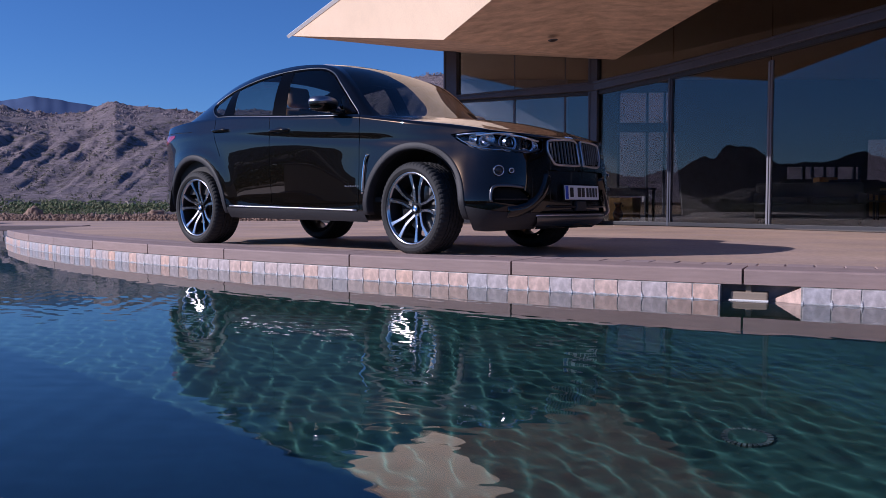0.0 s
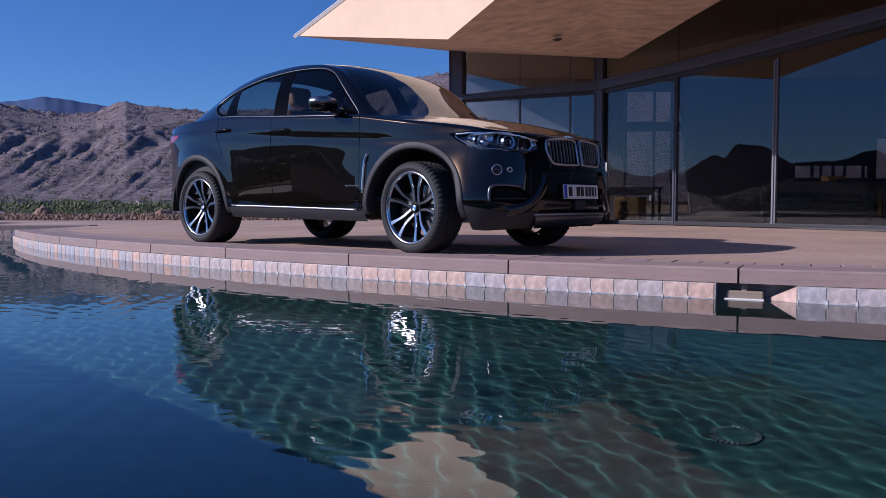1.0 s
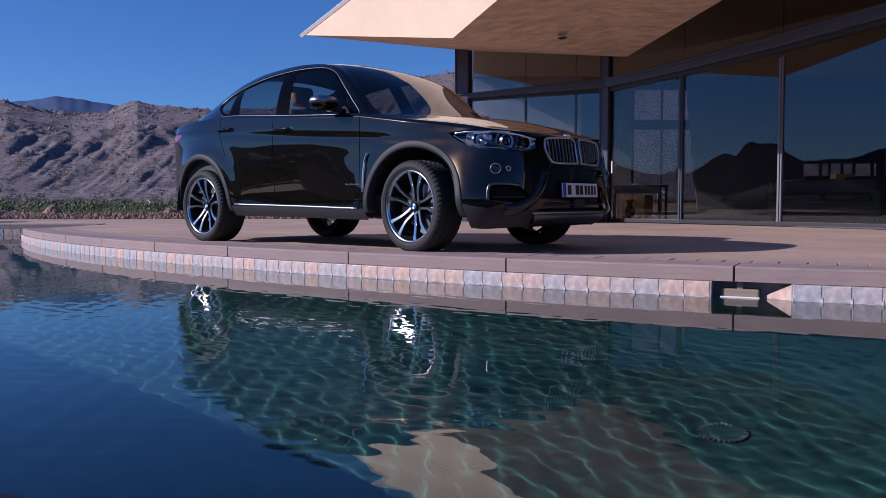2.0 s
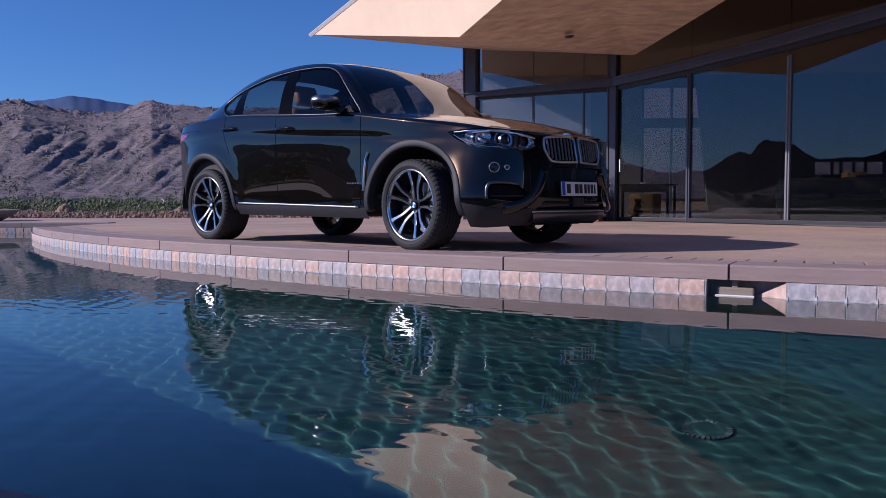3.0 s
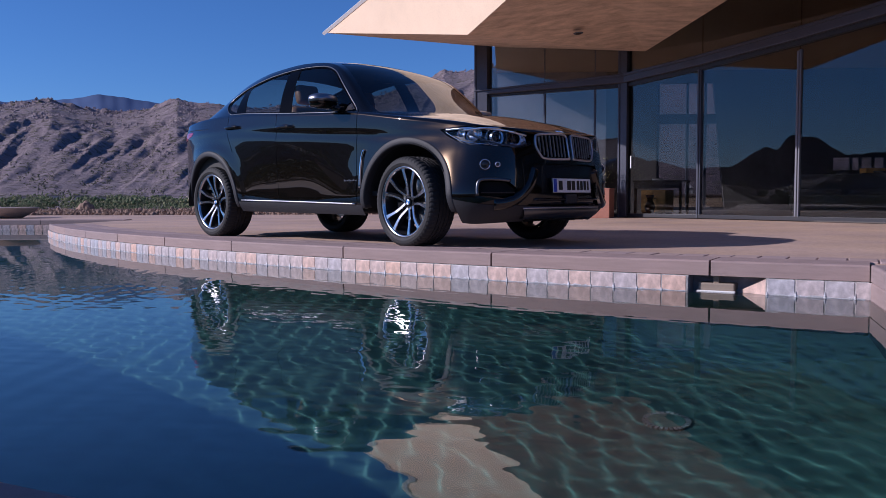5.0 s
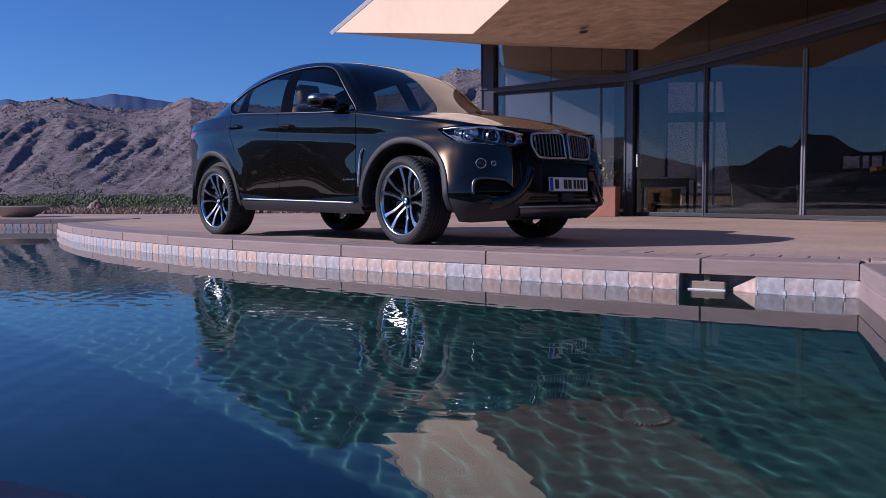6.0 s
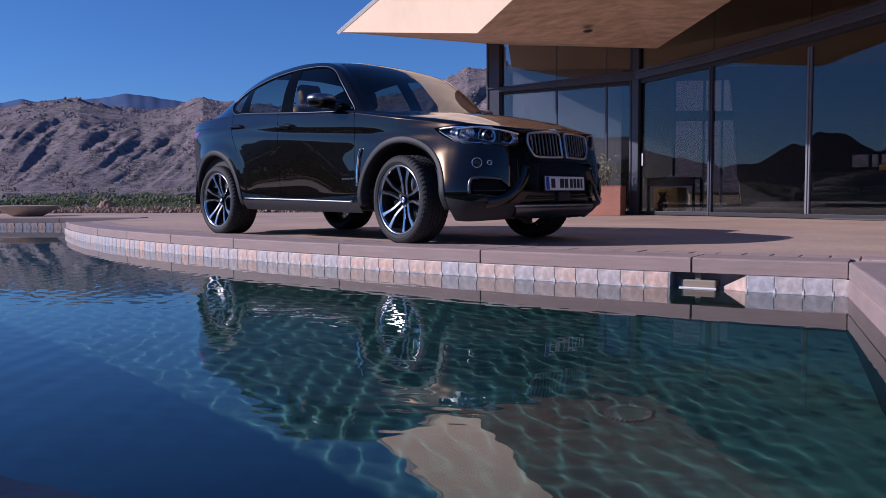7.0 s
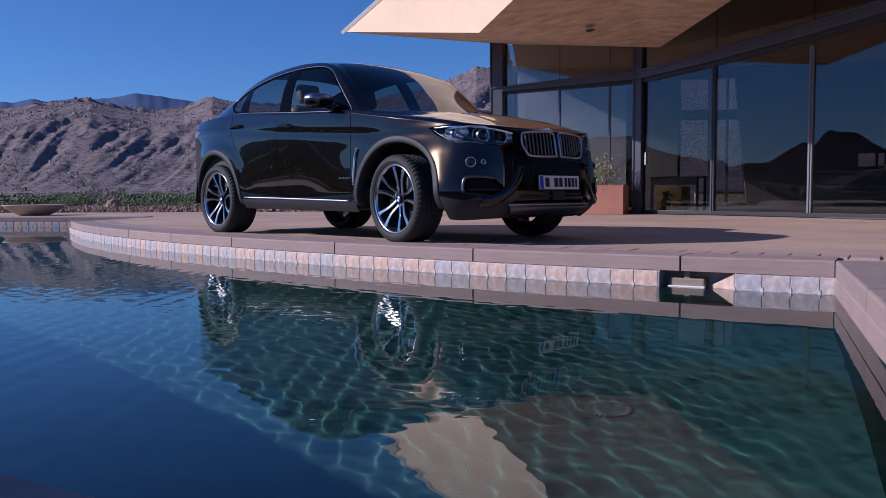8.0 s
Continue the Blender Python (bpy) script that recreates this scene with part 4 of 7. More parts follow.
def pchip(xs, ys):
    """A smooth curve through points that doesn't overshoot; xs rising."""
    xs, ys = np.array(xs, float), np.array(ys, float)
    h, d = np.diff(xs), np.diff(ys) / np.diff(xs)
    m = np.zeros_like(ys)
    m[0], m[-1] = d[0], d[-1]
    for i in range(1, len(xs) - 1):
        if d[i - 1] * d[i] > 0:
            w1, w2 = 2 * h[i] + h[i - 1], h[i] + 2 * h[i - 1]
            m[i] = (w1 + w2) / (w1 / d[i - 1] + w2 / d[i])

    def f(x):
        x = np.clip(x, xs[0], xs[-1])
        i = np.clip(np.searchsorted(xs, x) - 1, 0, len(xs) - 2)
        t = (x - xs[i]) / h[i]
        return ((1 + 2 * t) * (1 - t) ** 2 * ys[i] + t * (1 - t) ** 2 * h[i] * m[i]
                + t * t * (3 - 2 * t) * ys[i + 1] + t * t * (t - 1) * h[i] * m[i + 1])
    return f


def by_x(*pts):
    pts = sorted(pts)
    return pchip([p[0] for p in pts], [p[1] for p in pts])


BELT = by_x((0.93, 0.925), (0.80, 0.945), (0.60, 0.972), (0.3, 1.012), (0.0, 1.05), (-0.35, 1.095), (-0.65, 1.130), (-1.14, 1.150), (-1.6, 1.178),
            (-2.3, 1.225), (-2.7, 1.235), (-3.1, 1.225), (-3.5, 1.20), (-3.8, 1.175), (-3.96, 1.16))
HOOD_MID = by_x((0.95, 0.935), (0.88, 0.970), (0.75, 1.008), (0.5, 1.066), (0.2, 1.110), (-0.2, 1.145), (-0.6, 1.17), (-3.0, 1.20), (-3.96, 1.18))
SILL = by_x((0.97, 0.225), (0.7, 0.200), (0.4, 0.215), (-0.5, 0.255), (-2.4, 0.28), (-3.4, 0.33), (-3.96, 0.42))
RAIL_Y = by_x((-0.05, 0.74), (-0.35, 0.80), (-0.6, 0.815), (-0.9, 0.762), (-1.15, 0.705), (-1.4, 0.668), (-1.8, 0.645), (-2.3, 0.63), (-2.8, 0.605), (-3.2, 0.58), (-3.5, 0.565), (-3.82, 0.55))
RAIL_Z = by_x((-0.05, 0.98), (-0.35, 1.05), (-0.55, 1.140), (-0.9, 1.425), (-1.05, 1.53), (-1.2, 1.592), (-1.45, 1.638), (-1.75, 1.655), (-2.2, 1.635), (-2.6, 1.578), (-3.0, 1.475), (-3.4, 1.335), (-3.82, 1.175))
ROOF_MID = by_x((-0.05, 1.02), (-0.22, 1.110), (-0.6, 1.342), (-0.9, 1.512), (-1.2, 1.638), (-1.45, 1.686), (-1.75, 1.70), (-2.2, 1.685), (-2.6, 1.632), (-3.0, 1.535), (-3.4, 1.395), (-3.7, 1.265), (-3.82, 1.19))
BASE_Y = by_x((-0.05, 0.76), (-0.35, 0.83), (-0.6, 0.868), (-1.0, 0.888), (-1.6, 0.90), (-2.3, 0.898), (-2.8, 0.878), (-3.2, 0.825), (-3.5, 0.75), (-3.82, 0.64))
CREASE = by_x((0.5, 0.93), (-0.43, 0.965), (-1.54, 1.035), (-2.5, 1.095), (-3.5, 1.07))


def plan_outline():
    ctrl = [(0.945, 0), (0.935, 0.20), (0.900, 0.42), (0.848, 0.60), (0.790, 0.735), (0.725, 0.838), (0.635, 0.906), (0.52, 0.934), (0.36, 0.940), (0.18, 0.940), (0.0, 0.940), (-0.3, 0.950), (-0.8, 0.958), (-1.4, 0.964), (-2.0, 0.968),
            (-2.6, 0.970), (-3.0, 0.962), (-3.3, 0.932), (-3.58, 0.865), (-3.78, 0.745), (-3.90, 0.56), (-3.955, 0.30), (-3.965, 0)]
    return np.array(smooth_line(ctrl, 9))


PROFILES = [  # key x or arc end, and (height, inset)
    ("nose", [(0.2, 0.16), (0.28, 0.04), (0.36, -0.008), (0.46, -0.012), (0.56, -0.010), (0.64, -0.004), (0.70, -0.002), (0.80, 0.014), (0.90, 0.035), (0.97, 0.06)]),
    ("quarter", [(0.2, 0.13), (0.28, 0.035), (0.36, -0.008), (0.46, -0.014), (0.58, -0.008), (0.70, 0.006), (0.78, 0.018), (0.86, 0.032), (0.93, 0.046), (1.0, 0.075)]),
    ("corner", [(0.2, 0.13), (0.28, 0.05), (0.36, 0.0), (0.42, -0.012), (0.48, -0.004), (0.58, 0.022), (0.68, 0.049), (0.78, 0.074), (0.88, 0.088), (0.95, 0.098), (1.0, 0.115)]),
    ("fender", [(0.2, 0.10), (0.30, 0.03), (0.42, 0.0), (0.60, 0.006), (0.80, 0.015), (0.92, 0.0155), (1.0, 0.016), (1.06, 0.018), (1.12, 0.024)]),
    ("door", [(0.24, 0.10), (0.30, 0.055), (0.36, 0.034), (0.44, 0.029), (0.60, 0.019), (0.80, 0.009), (0.98, 0.004), (1.06, 0.0045), (1.14, 0.008), (1.24, 0.016)]),
    ("haunch", [(0.26, 0.09), (0.36, 0.03), (0.5, 0.012), (0.70, 0.006), (0.90, 0.004), (1.05, 0.006), (1.14, 0.03), (1.25, 0.06)]),
    ("tail", [(0.33, 0.16), (0.45, 0.05), (0.60, 0.02), (0.75, 0.035), (0.95, 0.02), (1.05, 0.01), (1.18, 0.03)]),
]


def body_shell():
    """The lower body: a band round the plan outline, closed above by the bonnet and the tail deck."""
    half = plan_outline()
    seg = np.r_[0, np.cumsum(np.hypot(*np.diff(half, axis=0).T))]
    s = seg / seg[-1]
    key_s = [0.0, s[np.argmin(abs(half[:, 1] - 0.57) + (half[:, 0] < 0) * 9)], s[np.argmin(abs(half[:, 0] - 0.57))], s[np.argmin(abs(half[:, 0] + 0.10))], s[np.argmin(abs(half[:, 0] + 1.4))],
             s[np.argmin(abs(half[:, 0] + 2.95))], 1.0]
    tang = np.gradient(half, axis=0)
    tang /= np.linalg.norm(tang, axis=1)[:, None]
    tang[0], tang[-1] = (0, 1), (0, -1)
    inward = np.c_[tang[:, 1] * -1, tang[:, 0]]   # outline runs nose to tail on +y: inward is to its left
    inward *= np.sign((inward * (np.array([-1.5, 0]) - half)).sum(1))[:, None]
    curves = [pchip([p[0] for p in prof], [p[1] for p in prof]) for _, prof in PROFILES]
    NV, NW = 36, 14
    n = len(half)
    P = np.zeros((NV + NW, n, 3))
    for i in range(n):
        x, y = half[i]
        zb, zt = float(SILL(x)), float(BELT(x))
        k = np.clip(np.searchsorted(key_s, s[i]) - 1, 0, len(key_s) - 2)
        f = (s[i] - key_s[k]) / (key_s[k + 1] - key_s[k])
        f = f * f * (3 - 2 * f)
        side_w = float(step(0.5, 0.1, x)) * float(step(-3.5, -3.1, x))
        for j in range(NV):
            z = zb + (zt - zb) * j / (NV - 1)
            off = float(curves[k](z)) * (1 - f) + float(curves[k + 1](z)) * f
            for wx in (0.0, -WHEELBASE):
                d = math.hypot(x - wx, z - 0.35)
                off -= (0.008 if wx == 0 else 0.018) * math.exp(-((d - 0.53) / 0.10) ** 2) * float(step(0.25, 0.45, z)) * abs(inward[i, 1]) ** 2 * float(step(1.02, 0.86, z))
            off += 0.005 * math.exp(-((z - (float(CREASE(x)) - 0.045)) / 0.03) ** 2) * side_w
            P[j, i] = (x + inward[i, 0] * off, y + inward[i, 1] * off, z)
        e = P[NV - 1, i]
        sx = min(max(e[0], -3.2), 0.25)
        for j in range(NW):
            w = (j + 1) / NW
            g = 1 - (1 - w) ** 2.3
            px, py = e[0] + (sx - e[0]) * w, e[1] * (1 - w)
            z = zt * (1 - g) + float(HOOD_MID(px)) * g
            z += 0.010 * math.exp(-((abs(py) - 0.50) / 0.05) ** 2) * float(step(-0.55, -0.2, px)) * float(step(0.88, 0.6, px))
            P[NV + j, i] = (px, py, z)
    left = P[:, 1:-1][:, ::-1].copy()
    right = P.copy()
    right[:, :, 1] *= -1
    return np.concatenate([right, left], axis=1), NV


def shell_bmesh(P, closed):
    bm = bmesh.new()
    h, w = P.shape[:2]
    V = [[bm.verts.new(P[j, i]) for i in range(w)] for j in range(h)]
    for j in range(h - 1):
        for i in range(w if closed else w - 1):
            k = (i + 1) % w
            try:
                bm.faces.new((V[j][i], V[j][k], V[j + 1][k], V[j + 1][i]))
            except ValueError:
                pass
    bmesh.ops.remove_doubles(bm, verts=bm.verts[:], dist=0.0004)
    return bm


AXES = {"side": (0, 2), "front": (1, 2), "top": (0, 1)}


def inside_poly(px, py, poly):
    c = False
    j = len(poly) - 1
    for i in range(len(poly)):
        xi, yi = poly[i]
        xj, yj = poly[j]
        if (yi > py) != (yj > py) and px < (xj - xi) * (py - yi) / (yj - yi) + xi:
            c = not c
        j = i
    return c


def cut_region(bm, poly, view, tag, where, layer):
    """Cuts a closed outline, seen along one axis, into the shell, and tags the faces inside it. where: which faces may be cut."""
    a, b = AXES[view]
    n = len(poly)
    xs, ys = [p[0] for p in poly], [p[1] for p in poly]
    x0, x1, y0, y1 = min(xs) - 0.02, max(xs) + 0.02, min(ys) - 0.02, max(ys) + 0.02
    for i in range(n):
        p, q = poly[i], poly[(i + 1) % n]
        dx, dy = q[0] - p[0], q[1] - p[1]
        if abs(dx) + abs(dy) < 1e-6:
            continue
        lx0, lx1, ly0, ly1 = min(p[0], q[0]) - 0.004, max(p[0], q[0]) + 0.004, min(p[1], q[1]) - 0.004, max(p[1], q[1]) + 0.004
        faces = []
        for f in bm.faces:
            u = [v.co[a] for v in f.verts]
            w = [v.co[b] for v in f.verts]
            if max(u) < lx0 or min(u) > lx1 or max(w) < ly0 or min(w) > ly1 or not where(f):
                continue
            faces.append(f)
        if not faces:
            continue
        co, no = [0, 0, 0], [0, 0, 0]
        co[a], co[b], no[a], no[b] = p[0], p[1], -dy, dx
        geom = list({e for f in faces for e in f.edges} | {v for f in faces for v in f.verts}) + faces
        bmesh.ops.bisect_plane(bm, geom=geom, plane_co=co, plane_no=no, dist=0.0003)
    for f in bm.faces:
        c = f.calc_center_median()
        if x0 < c[a] < x1 and y0 < c[b] < y1 and where(f) and inside_poly(c[a], c[b], poly):
            f[layer] = tag


whole = []


def split_part(bm, layer, tag, name, mat, parent, label="", push=0.0, thick=0.0, keep_normals=True):
    """Makes a part of the faces with a tag, keeping the shading of the whole shell."""
    out = bmesh.new()
    vmap, norms = {}, []
    tags = tag if isinstance(tag, (set, tuple)) else (tag,)
    for f in bm.faces:
        if f[layer] in tags:
            vs = []
            for v in f.verts:
                if v not in vmap:
                    nv = skin_normal(whole[0], v)
                    vmap[v] = out.verts.new(v.co + nv * push)
                    norms.append(nv)
                vs.append(vmap[v])
            try:
                out.faces.new(vs)
            except ValueError:
                pass
    if not out.faces:
        out.free()
        return None
    if thick:
        bmesh.ops.solidify(out, geom=out.faces[:], thickness=thick)
        bmesh.ops.recalc_face_normals(out, faces=out.faces[:])
        keep_normals = False
    ob = part(name, out, mat, parent, label, smooth=True)
    if keep_normals:
        ob.data.normals_split_custom_set_from_vertices([tuple(v) for v in norms])
    return ob


def mirrored(poly):
    return [(-x, y) for x, y in reversed(poly)]


def circle(cx, cy, r, n=40, a0=0.0, a1=360.0):
    return [(cx + r * math.cos(radians(a0 + (a1 - a0) * i / n)), cy + r * math.sin(radians(a0 + (a1 - a0) * i / n))) for i in range(n)]


def strip(pts, w):
    """A thin closed outline along a polyline."""
    P = [Vector(p) for p in pts]
    l, r = [], []
    for i in range(len(P)):
        d = (P[min(i + 1, len(P) - 1)] - P[max(i - 1, 0)]).normalized()
        n = Vector((-d.y, d.x)) * w / 2
        l.append(tuple(P[i] + n))
        r.append(tuple(P[i] - n))
    return l + r[::-1]


SKIN = []


def smooth_skin(bm):
    """The uncut shell: its search tree, corners and shading directions."""
    bm.normal_update()
    bm.faces.ensure_lookup_table()
    return BVHTree.FromBMesh(bm), [[v.co.copy() for v in f.verts] for f in bm.faces], [[v.normal.copy() for v in f.verts] for f in bm.faces]


def skin_normal(skin, v):
    tree, cos, nors = skin
    hit, _, i, _ = tree.find_nearest(v.co)
    if hit is None or (hit - v.co).length > 0.01:
        return v.normal.copy()
    w = poly_3d_calc(cos[i], hit)
    n = sum((a * b for a, b in zip(nors[i], w)), Vector())
    return n.normalized() if n.length > 0.5 else v.normal.copy()


def flank_y(x, z):
    """Half width of the body's skin at a point of its flank."""
    hit = SKIN[0].ray_cast(Vector((x, -3, z)), Vector((0, 1, 0)))[0]
    return -hit.y if hit is not None else 0.93


def nose_x(y, z):
    """How far forward the skin reaches at a point of the front."""
    hit = SKIN[0].ray_cast(Vector((3, y, z)), Vector((-1, 0, 0)))[0]
    return hit.x if hit is not None else 0.9


car = holder("car", CAR_M, "dark brown metallic coupe-style sport utility car parked on the terrace", "car")

(T_BODY, T_ARCH, T_RING, T_SILL, T_SEAM, T_LAMP, T_GRILLE, T_INTAKE, T_TAIL, T_SKID, T_BONNET, T_DOORF, T_DOORR, T_SLOT) = range(14)


def arch_trim(wx, r, sgn):
    """The plastic lip round a wheel opening."""
    a0, a1 = (-7, 184) if wx > -1 else (-4, 180)
    n = 44
    bm = bmesh.new()
    rows = []
    for i in range(n + 1):
        a = radians(a0 + (a1 - a0) * i / n)
        c, s = math.cos(a), math.sin(a)
        y0 = flank_y(wx + (r + 0.036) * c, 0.352 + (r + 0.036) * s)
        y1 = flank_y(wx + (r + 0.056) * c, 0.352 + (r + 0.056) * s)
        prof = [(r + 0.060, y1 - 0.012), (r + 0.058, y1 + 0.006), (r + 0.052, y1 + 0.010), (r + 0.014, y0 + 0.013), (r + 0.004, y0 + 0.009), (r, y0 - 0.004), (r + 0.003, y0 - 0.06)]
        rows.append([bm.verts.new((wx + q * c, sgn * y, 0.352 + q * s)) for q, y in prof])
    for p, q in zip(rows, rows[1:]):
        for k in range(len(p) - 1):
            bm.faces.new((p[k], p[k + 1], q[k + 1], q[k]))
    bm.faces.new(rows[0])
    bm.faces.new(rows[-1][::-1])
    bmesh.ops.recalc_face_normals(bm, faces=bm.faces[:])
    part("wheel_arch_trim", bm, CLADDING, car, "grey-black plastic wheel arch trim", smooth=True)


def build_body():
    P, nv = body_shell()
    bm = shell_bmesh(P, True)
    bmesh.ops.recalc_face_normals(bm, faces=bm.faces[:])
    whole.clear()
    whole.append(smooth_skin(bm))
    SKIN.append(whole[0][0])
    layer = bm.faces.layers.int.new("tag")
    # drop the deck beneath the cabin
    gone = []
    for f in bm.faces:
        c = f.calc_center_median()
        if -3.62 < c.x < -0.52 and c.z > 1.06 and abs(c.y) < float(BASE_Y(c.x)) - 0.012 and f.normal.z > 0.25:
            gone.append(f)
    bmesh.ops.delete(bm, geom=gone, context="FACES")
    side = lambda f: abs(f.normal.y) > 0.25 and abs(f.calc_center_median().y) > 0.6
    low_front = lambda f: f.normal.x > 0.03 and f.calc_center_median().x > 0.2
    # sills and the lower bumper, arches and their trim
    cut_region(bm, [(-2.55, 0.2), (-0.35, 0.2), (-0.35, 0.343), (-2.55, 0.378)], "side", T_SILL, side, layer)
    cut_region(bm, [(0.40, 0.15), (1.1, 0.15), (1.1, 0.325), (0.75, 0.35), (0.40, 0.42)], "side", T_SILL, lambda f: f.calc_center_median().x > 0.3, layer)
    cut_region(bm, [(-4.1, 0.2), (-3.3, 0.2), (-3.3, 0.52), (-4.1, 0.58)], "side", T_SILL, lambda f: f.calc_center_median().x < -3.2, layer)
    for wx, r in ((0.0, 0.482), (-WHEELBASE - 0.012, 0.474)):
        cut_region(bm, circle(wx, 0.352, r + 0.058), "side", T_RING, side, layer)
        cut_region(bm, circle(wx, 0.352, r), "side", T_ARCH, side, layer)
    # doors and panel gaps
    seam_side = lambda f: side(f) and f[layer] == T_BODY
    cut_region(bm, strip([(-0.585, 1.112), (-0.590, 0.8), (-0.588, 0.36)], 0.007), "side", T_SEAM, seam_side, layer)
    cut_region(bm, strip([(-1.742, 1.175), (-1.748, 0.7), (-1.745, 0.36)], 0.007), "side", T_SEAM, seam_side, layer)
    cut_region(bm, strip([(-2.62, 1.235), (-2.60, 1.05), (-2.50, 0.86)], 0.007), "side", T_SEAM, seam_side, layer)
    cut_region(bm, strip([(-2.46, 0.393), (-0.588, 0.366)], 0.006), "side", T_SEAM, seam_side, layer)
    cut_region(bm, strip([(-3.0, 1.115), (-3.35, 1.125), (-4.1, 1.13)], 0.006), "side", T_SEAM, seam_side, layer)
    # front: lamps, kidney openings, intakes
    for m in (lambda p: p, mirrored):
        lamp = [(0.425, 0.898), (0.435, 0.812), (0.53, 0.782), (0.68, 0.788), (0.79, 0.840), (0.862, 0.925), (0.850, 0.945), (0.78, 0.956), (0.65, 0.942), (0.52, 0.920)]
        cut_region(bm, m(lamp), "front", T_LAMP, low_front, layer)
        kid = [(0.030, 0.885), (0.030, 0.730), (0.050, 0.708), (0.30, 0.706), (0.355, 0.735), (0.390, 0.80), (0.385, 0.868), (0.355, 0.893), (0.20, 0.905), (0.06, 0.905)]
        cut_region(bm, m(kid), "front", T_GRILLE, low_front, layer)
        inlet = [(0.862, 0.535), (0.872, 0.420), (0.66, 0.392), (0.56, 0.425), (0.59, 0.470), (0.66, 0.525)]
        cut_region(bm, m(inlet), "front", T_INTAKE, low_front, layer)
    for sgn in (1, -1):
        wrap = [(0.33, 0.940), (0.40, 0.888), (0.48, 0.848), (0.60, 0.808), (0.80, 0.790), (0.80, 0.958), (0.60, 0.957), (0.45, 0.953)]
        cut_region(bm, wrap, "side", T_LAMP, lambda f: abs(f.normal.y) > 0.2 and f.calc_center_median().y * sgn > 0.70 and f.calc_center_median().x > 0.3, layer)
    cut_region(bm, [(-0.42, 0.665), (-0.47, 0.60), (-0.36, 0.455), (-0.50, 0.335), (0.50, 0.335), (0.36, 0.455), (0.47, 0.60), (0.42, 0.665)], "front", T_SLOT, low_front, layer)
    cut_region(bm, [(-0.52, 0.312), (-0.40, 0.20), (0.40, 0.20), (0.52, 0.312)], "front", T_SKID, low_front, layer)
    for sgn in (1, -1):
        cut_region(bm, [(-3.36, 1.105), (-3.38, 1.075), (-3.60, 1.02), (-4.1, 0.98), (-4.1, 1.11)], "side", T_TAIL, lambda f: f.calc_center_median().x < -3.3 and f.calc_center_median().y * sgn > 0.3, layer)
    # bonnet shut line
    cut_region(bm, strip([(-0.50, -0.80), (0.1, -0.815), (0.50, -0.735), (0.76, -0.52), (0.83, -0.40)], 0.006), "top", T_SEAM, lambda f: f.normal.z > 0.3 and f[layer] == T_BODY, layer)
    cut_region(bm, strip([(-0.50, 0.80), (0.1, 0.815), (0.50, 0.735), (0.76, 0.52), (0.83, 0.40)], 0.006), "top", T_SEAM, lambda f: f.normal.z > 0.3 and f[layer] == T_BODY, layer)
    bm.normal_update()
    # faces per panel
    for f in bm.faces:
        if f[layer] != T_BODY:
            continue
        c = f.calc_center_median()
        if f.normal.z > 0.3 and c.x > -0.56 and abs(c.y) < (0.815 if c.x < 0.1 else max(0.4, 0.815 - 0.56 * (c.x - 0.1))):
            f[layer] = T_BONNET
        elif abs(c.y) > 0.7 and 0.36 < c.z and -1.745 < c.x < -0.588:
            f[layer] = T_DOORF
        elif abs(c.y) > 0.7 and 0.36 < c.z and -2.61 < c.x < -1.745 and (c.x > -2.5 or c.z > 0.86):
            f[layer] = T_DOORR
    body = split_part(bm, layer, T_BODY, "body", PAINT, car, "dark brown metallic painted body")
    split_part(bm, layer, T_BONNET, "bonnet", PAINT, car)
    for name, tag in (("front_door", T_DOORF), ("rear_door", T_DOORR)):
        for sgn in (-1, 1):
            t2 = 100 + tag * 2 + (sgn > 0)
            for f in bm.faces:
                if f[layer] == tag and f.calc_center_median().y * sgn > 0:
                    f[layer] = t2
            split_part(bm, layer, t2, name, PAINT, car)
    split_part(bm, layer, T_SEAM, "panel_gap", SEAM, body, push=-0.004)
    for wx, r in ((0.0, 0.482), (-WHEELBASE - 0.012, 0.474)):
        for sgn in (-1, 1):
            arch_trim(wx, r, sgn)
    for name, tag, mat, lab, push in (("sill_cladding", T_SILL, CLADDING, "grey-black plastic cladding", 0.004), ("tail_lamp", T_TAIL, TAIL_RED, "red tail lamp lens", 0.002), ("side_intake", T_INTAKE, SEAM, "", -0.05)):
        for sgn in (-1, 1):
            for end in (0, 1, 2):
                t2 = 200 + tag * 6 + (sgn > 0) * 3 + end
                for f in bm.faces:
                    c = f.calc_center_median()
                    if f[layer] == tag and c.y * sgn >= 0 and end == (0 if c.x > 0.2 else 1 if c.x > -2.7 else 2):
                        f[layer] = t2
                split_part(bm, layer, t2, name, mat, car, lab, push=push)
    split_part(bm, layer, T_SKID, "skid_plate", LAMP_DARK, car, push=0.010, thick=-0.015)
    split_part(bm, layer, T_GRILLE, "grille_backing", SEAM, car, push=-0.05)
    split_part(bm, layer, T_SLOT, "lower_grille", GLOSS_BLACK, car, push=-0.022)
    for sgn in (-1, 1):
        t2 = 160 + (sgn > 0)
        for f in bm.faces:
            if f[layer] == T_LAMP and f.calc_center_median().y * sgn > 0:
                f[layer] = t2
        lamp = split_part(bm, layer, t2, "headlamp", LAMP_DARK, car, "clear-lensed twin headlamp", push=-0.075)
        lens = split_part(bm, layer, t2, "lens", LENS, lamp, push=0.001, thick=0.003)
        lens.visible_shadow = False
        lamp_inside(lamp, sgn)
    return bm, layer


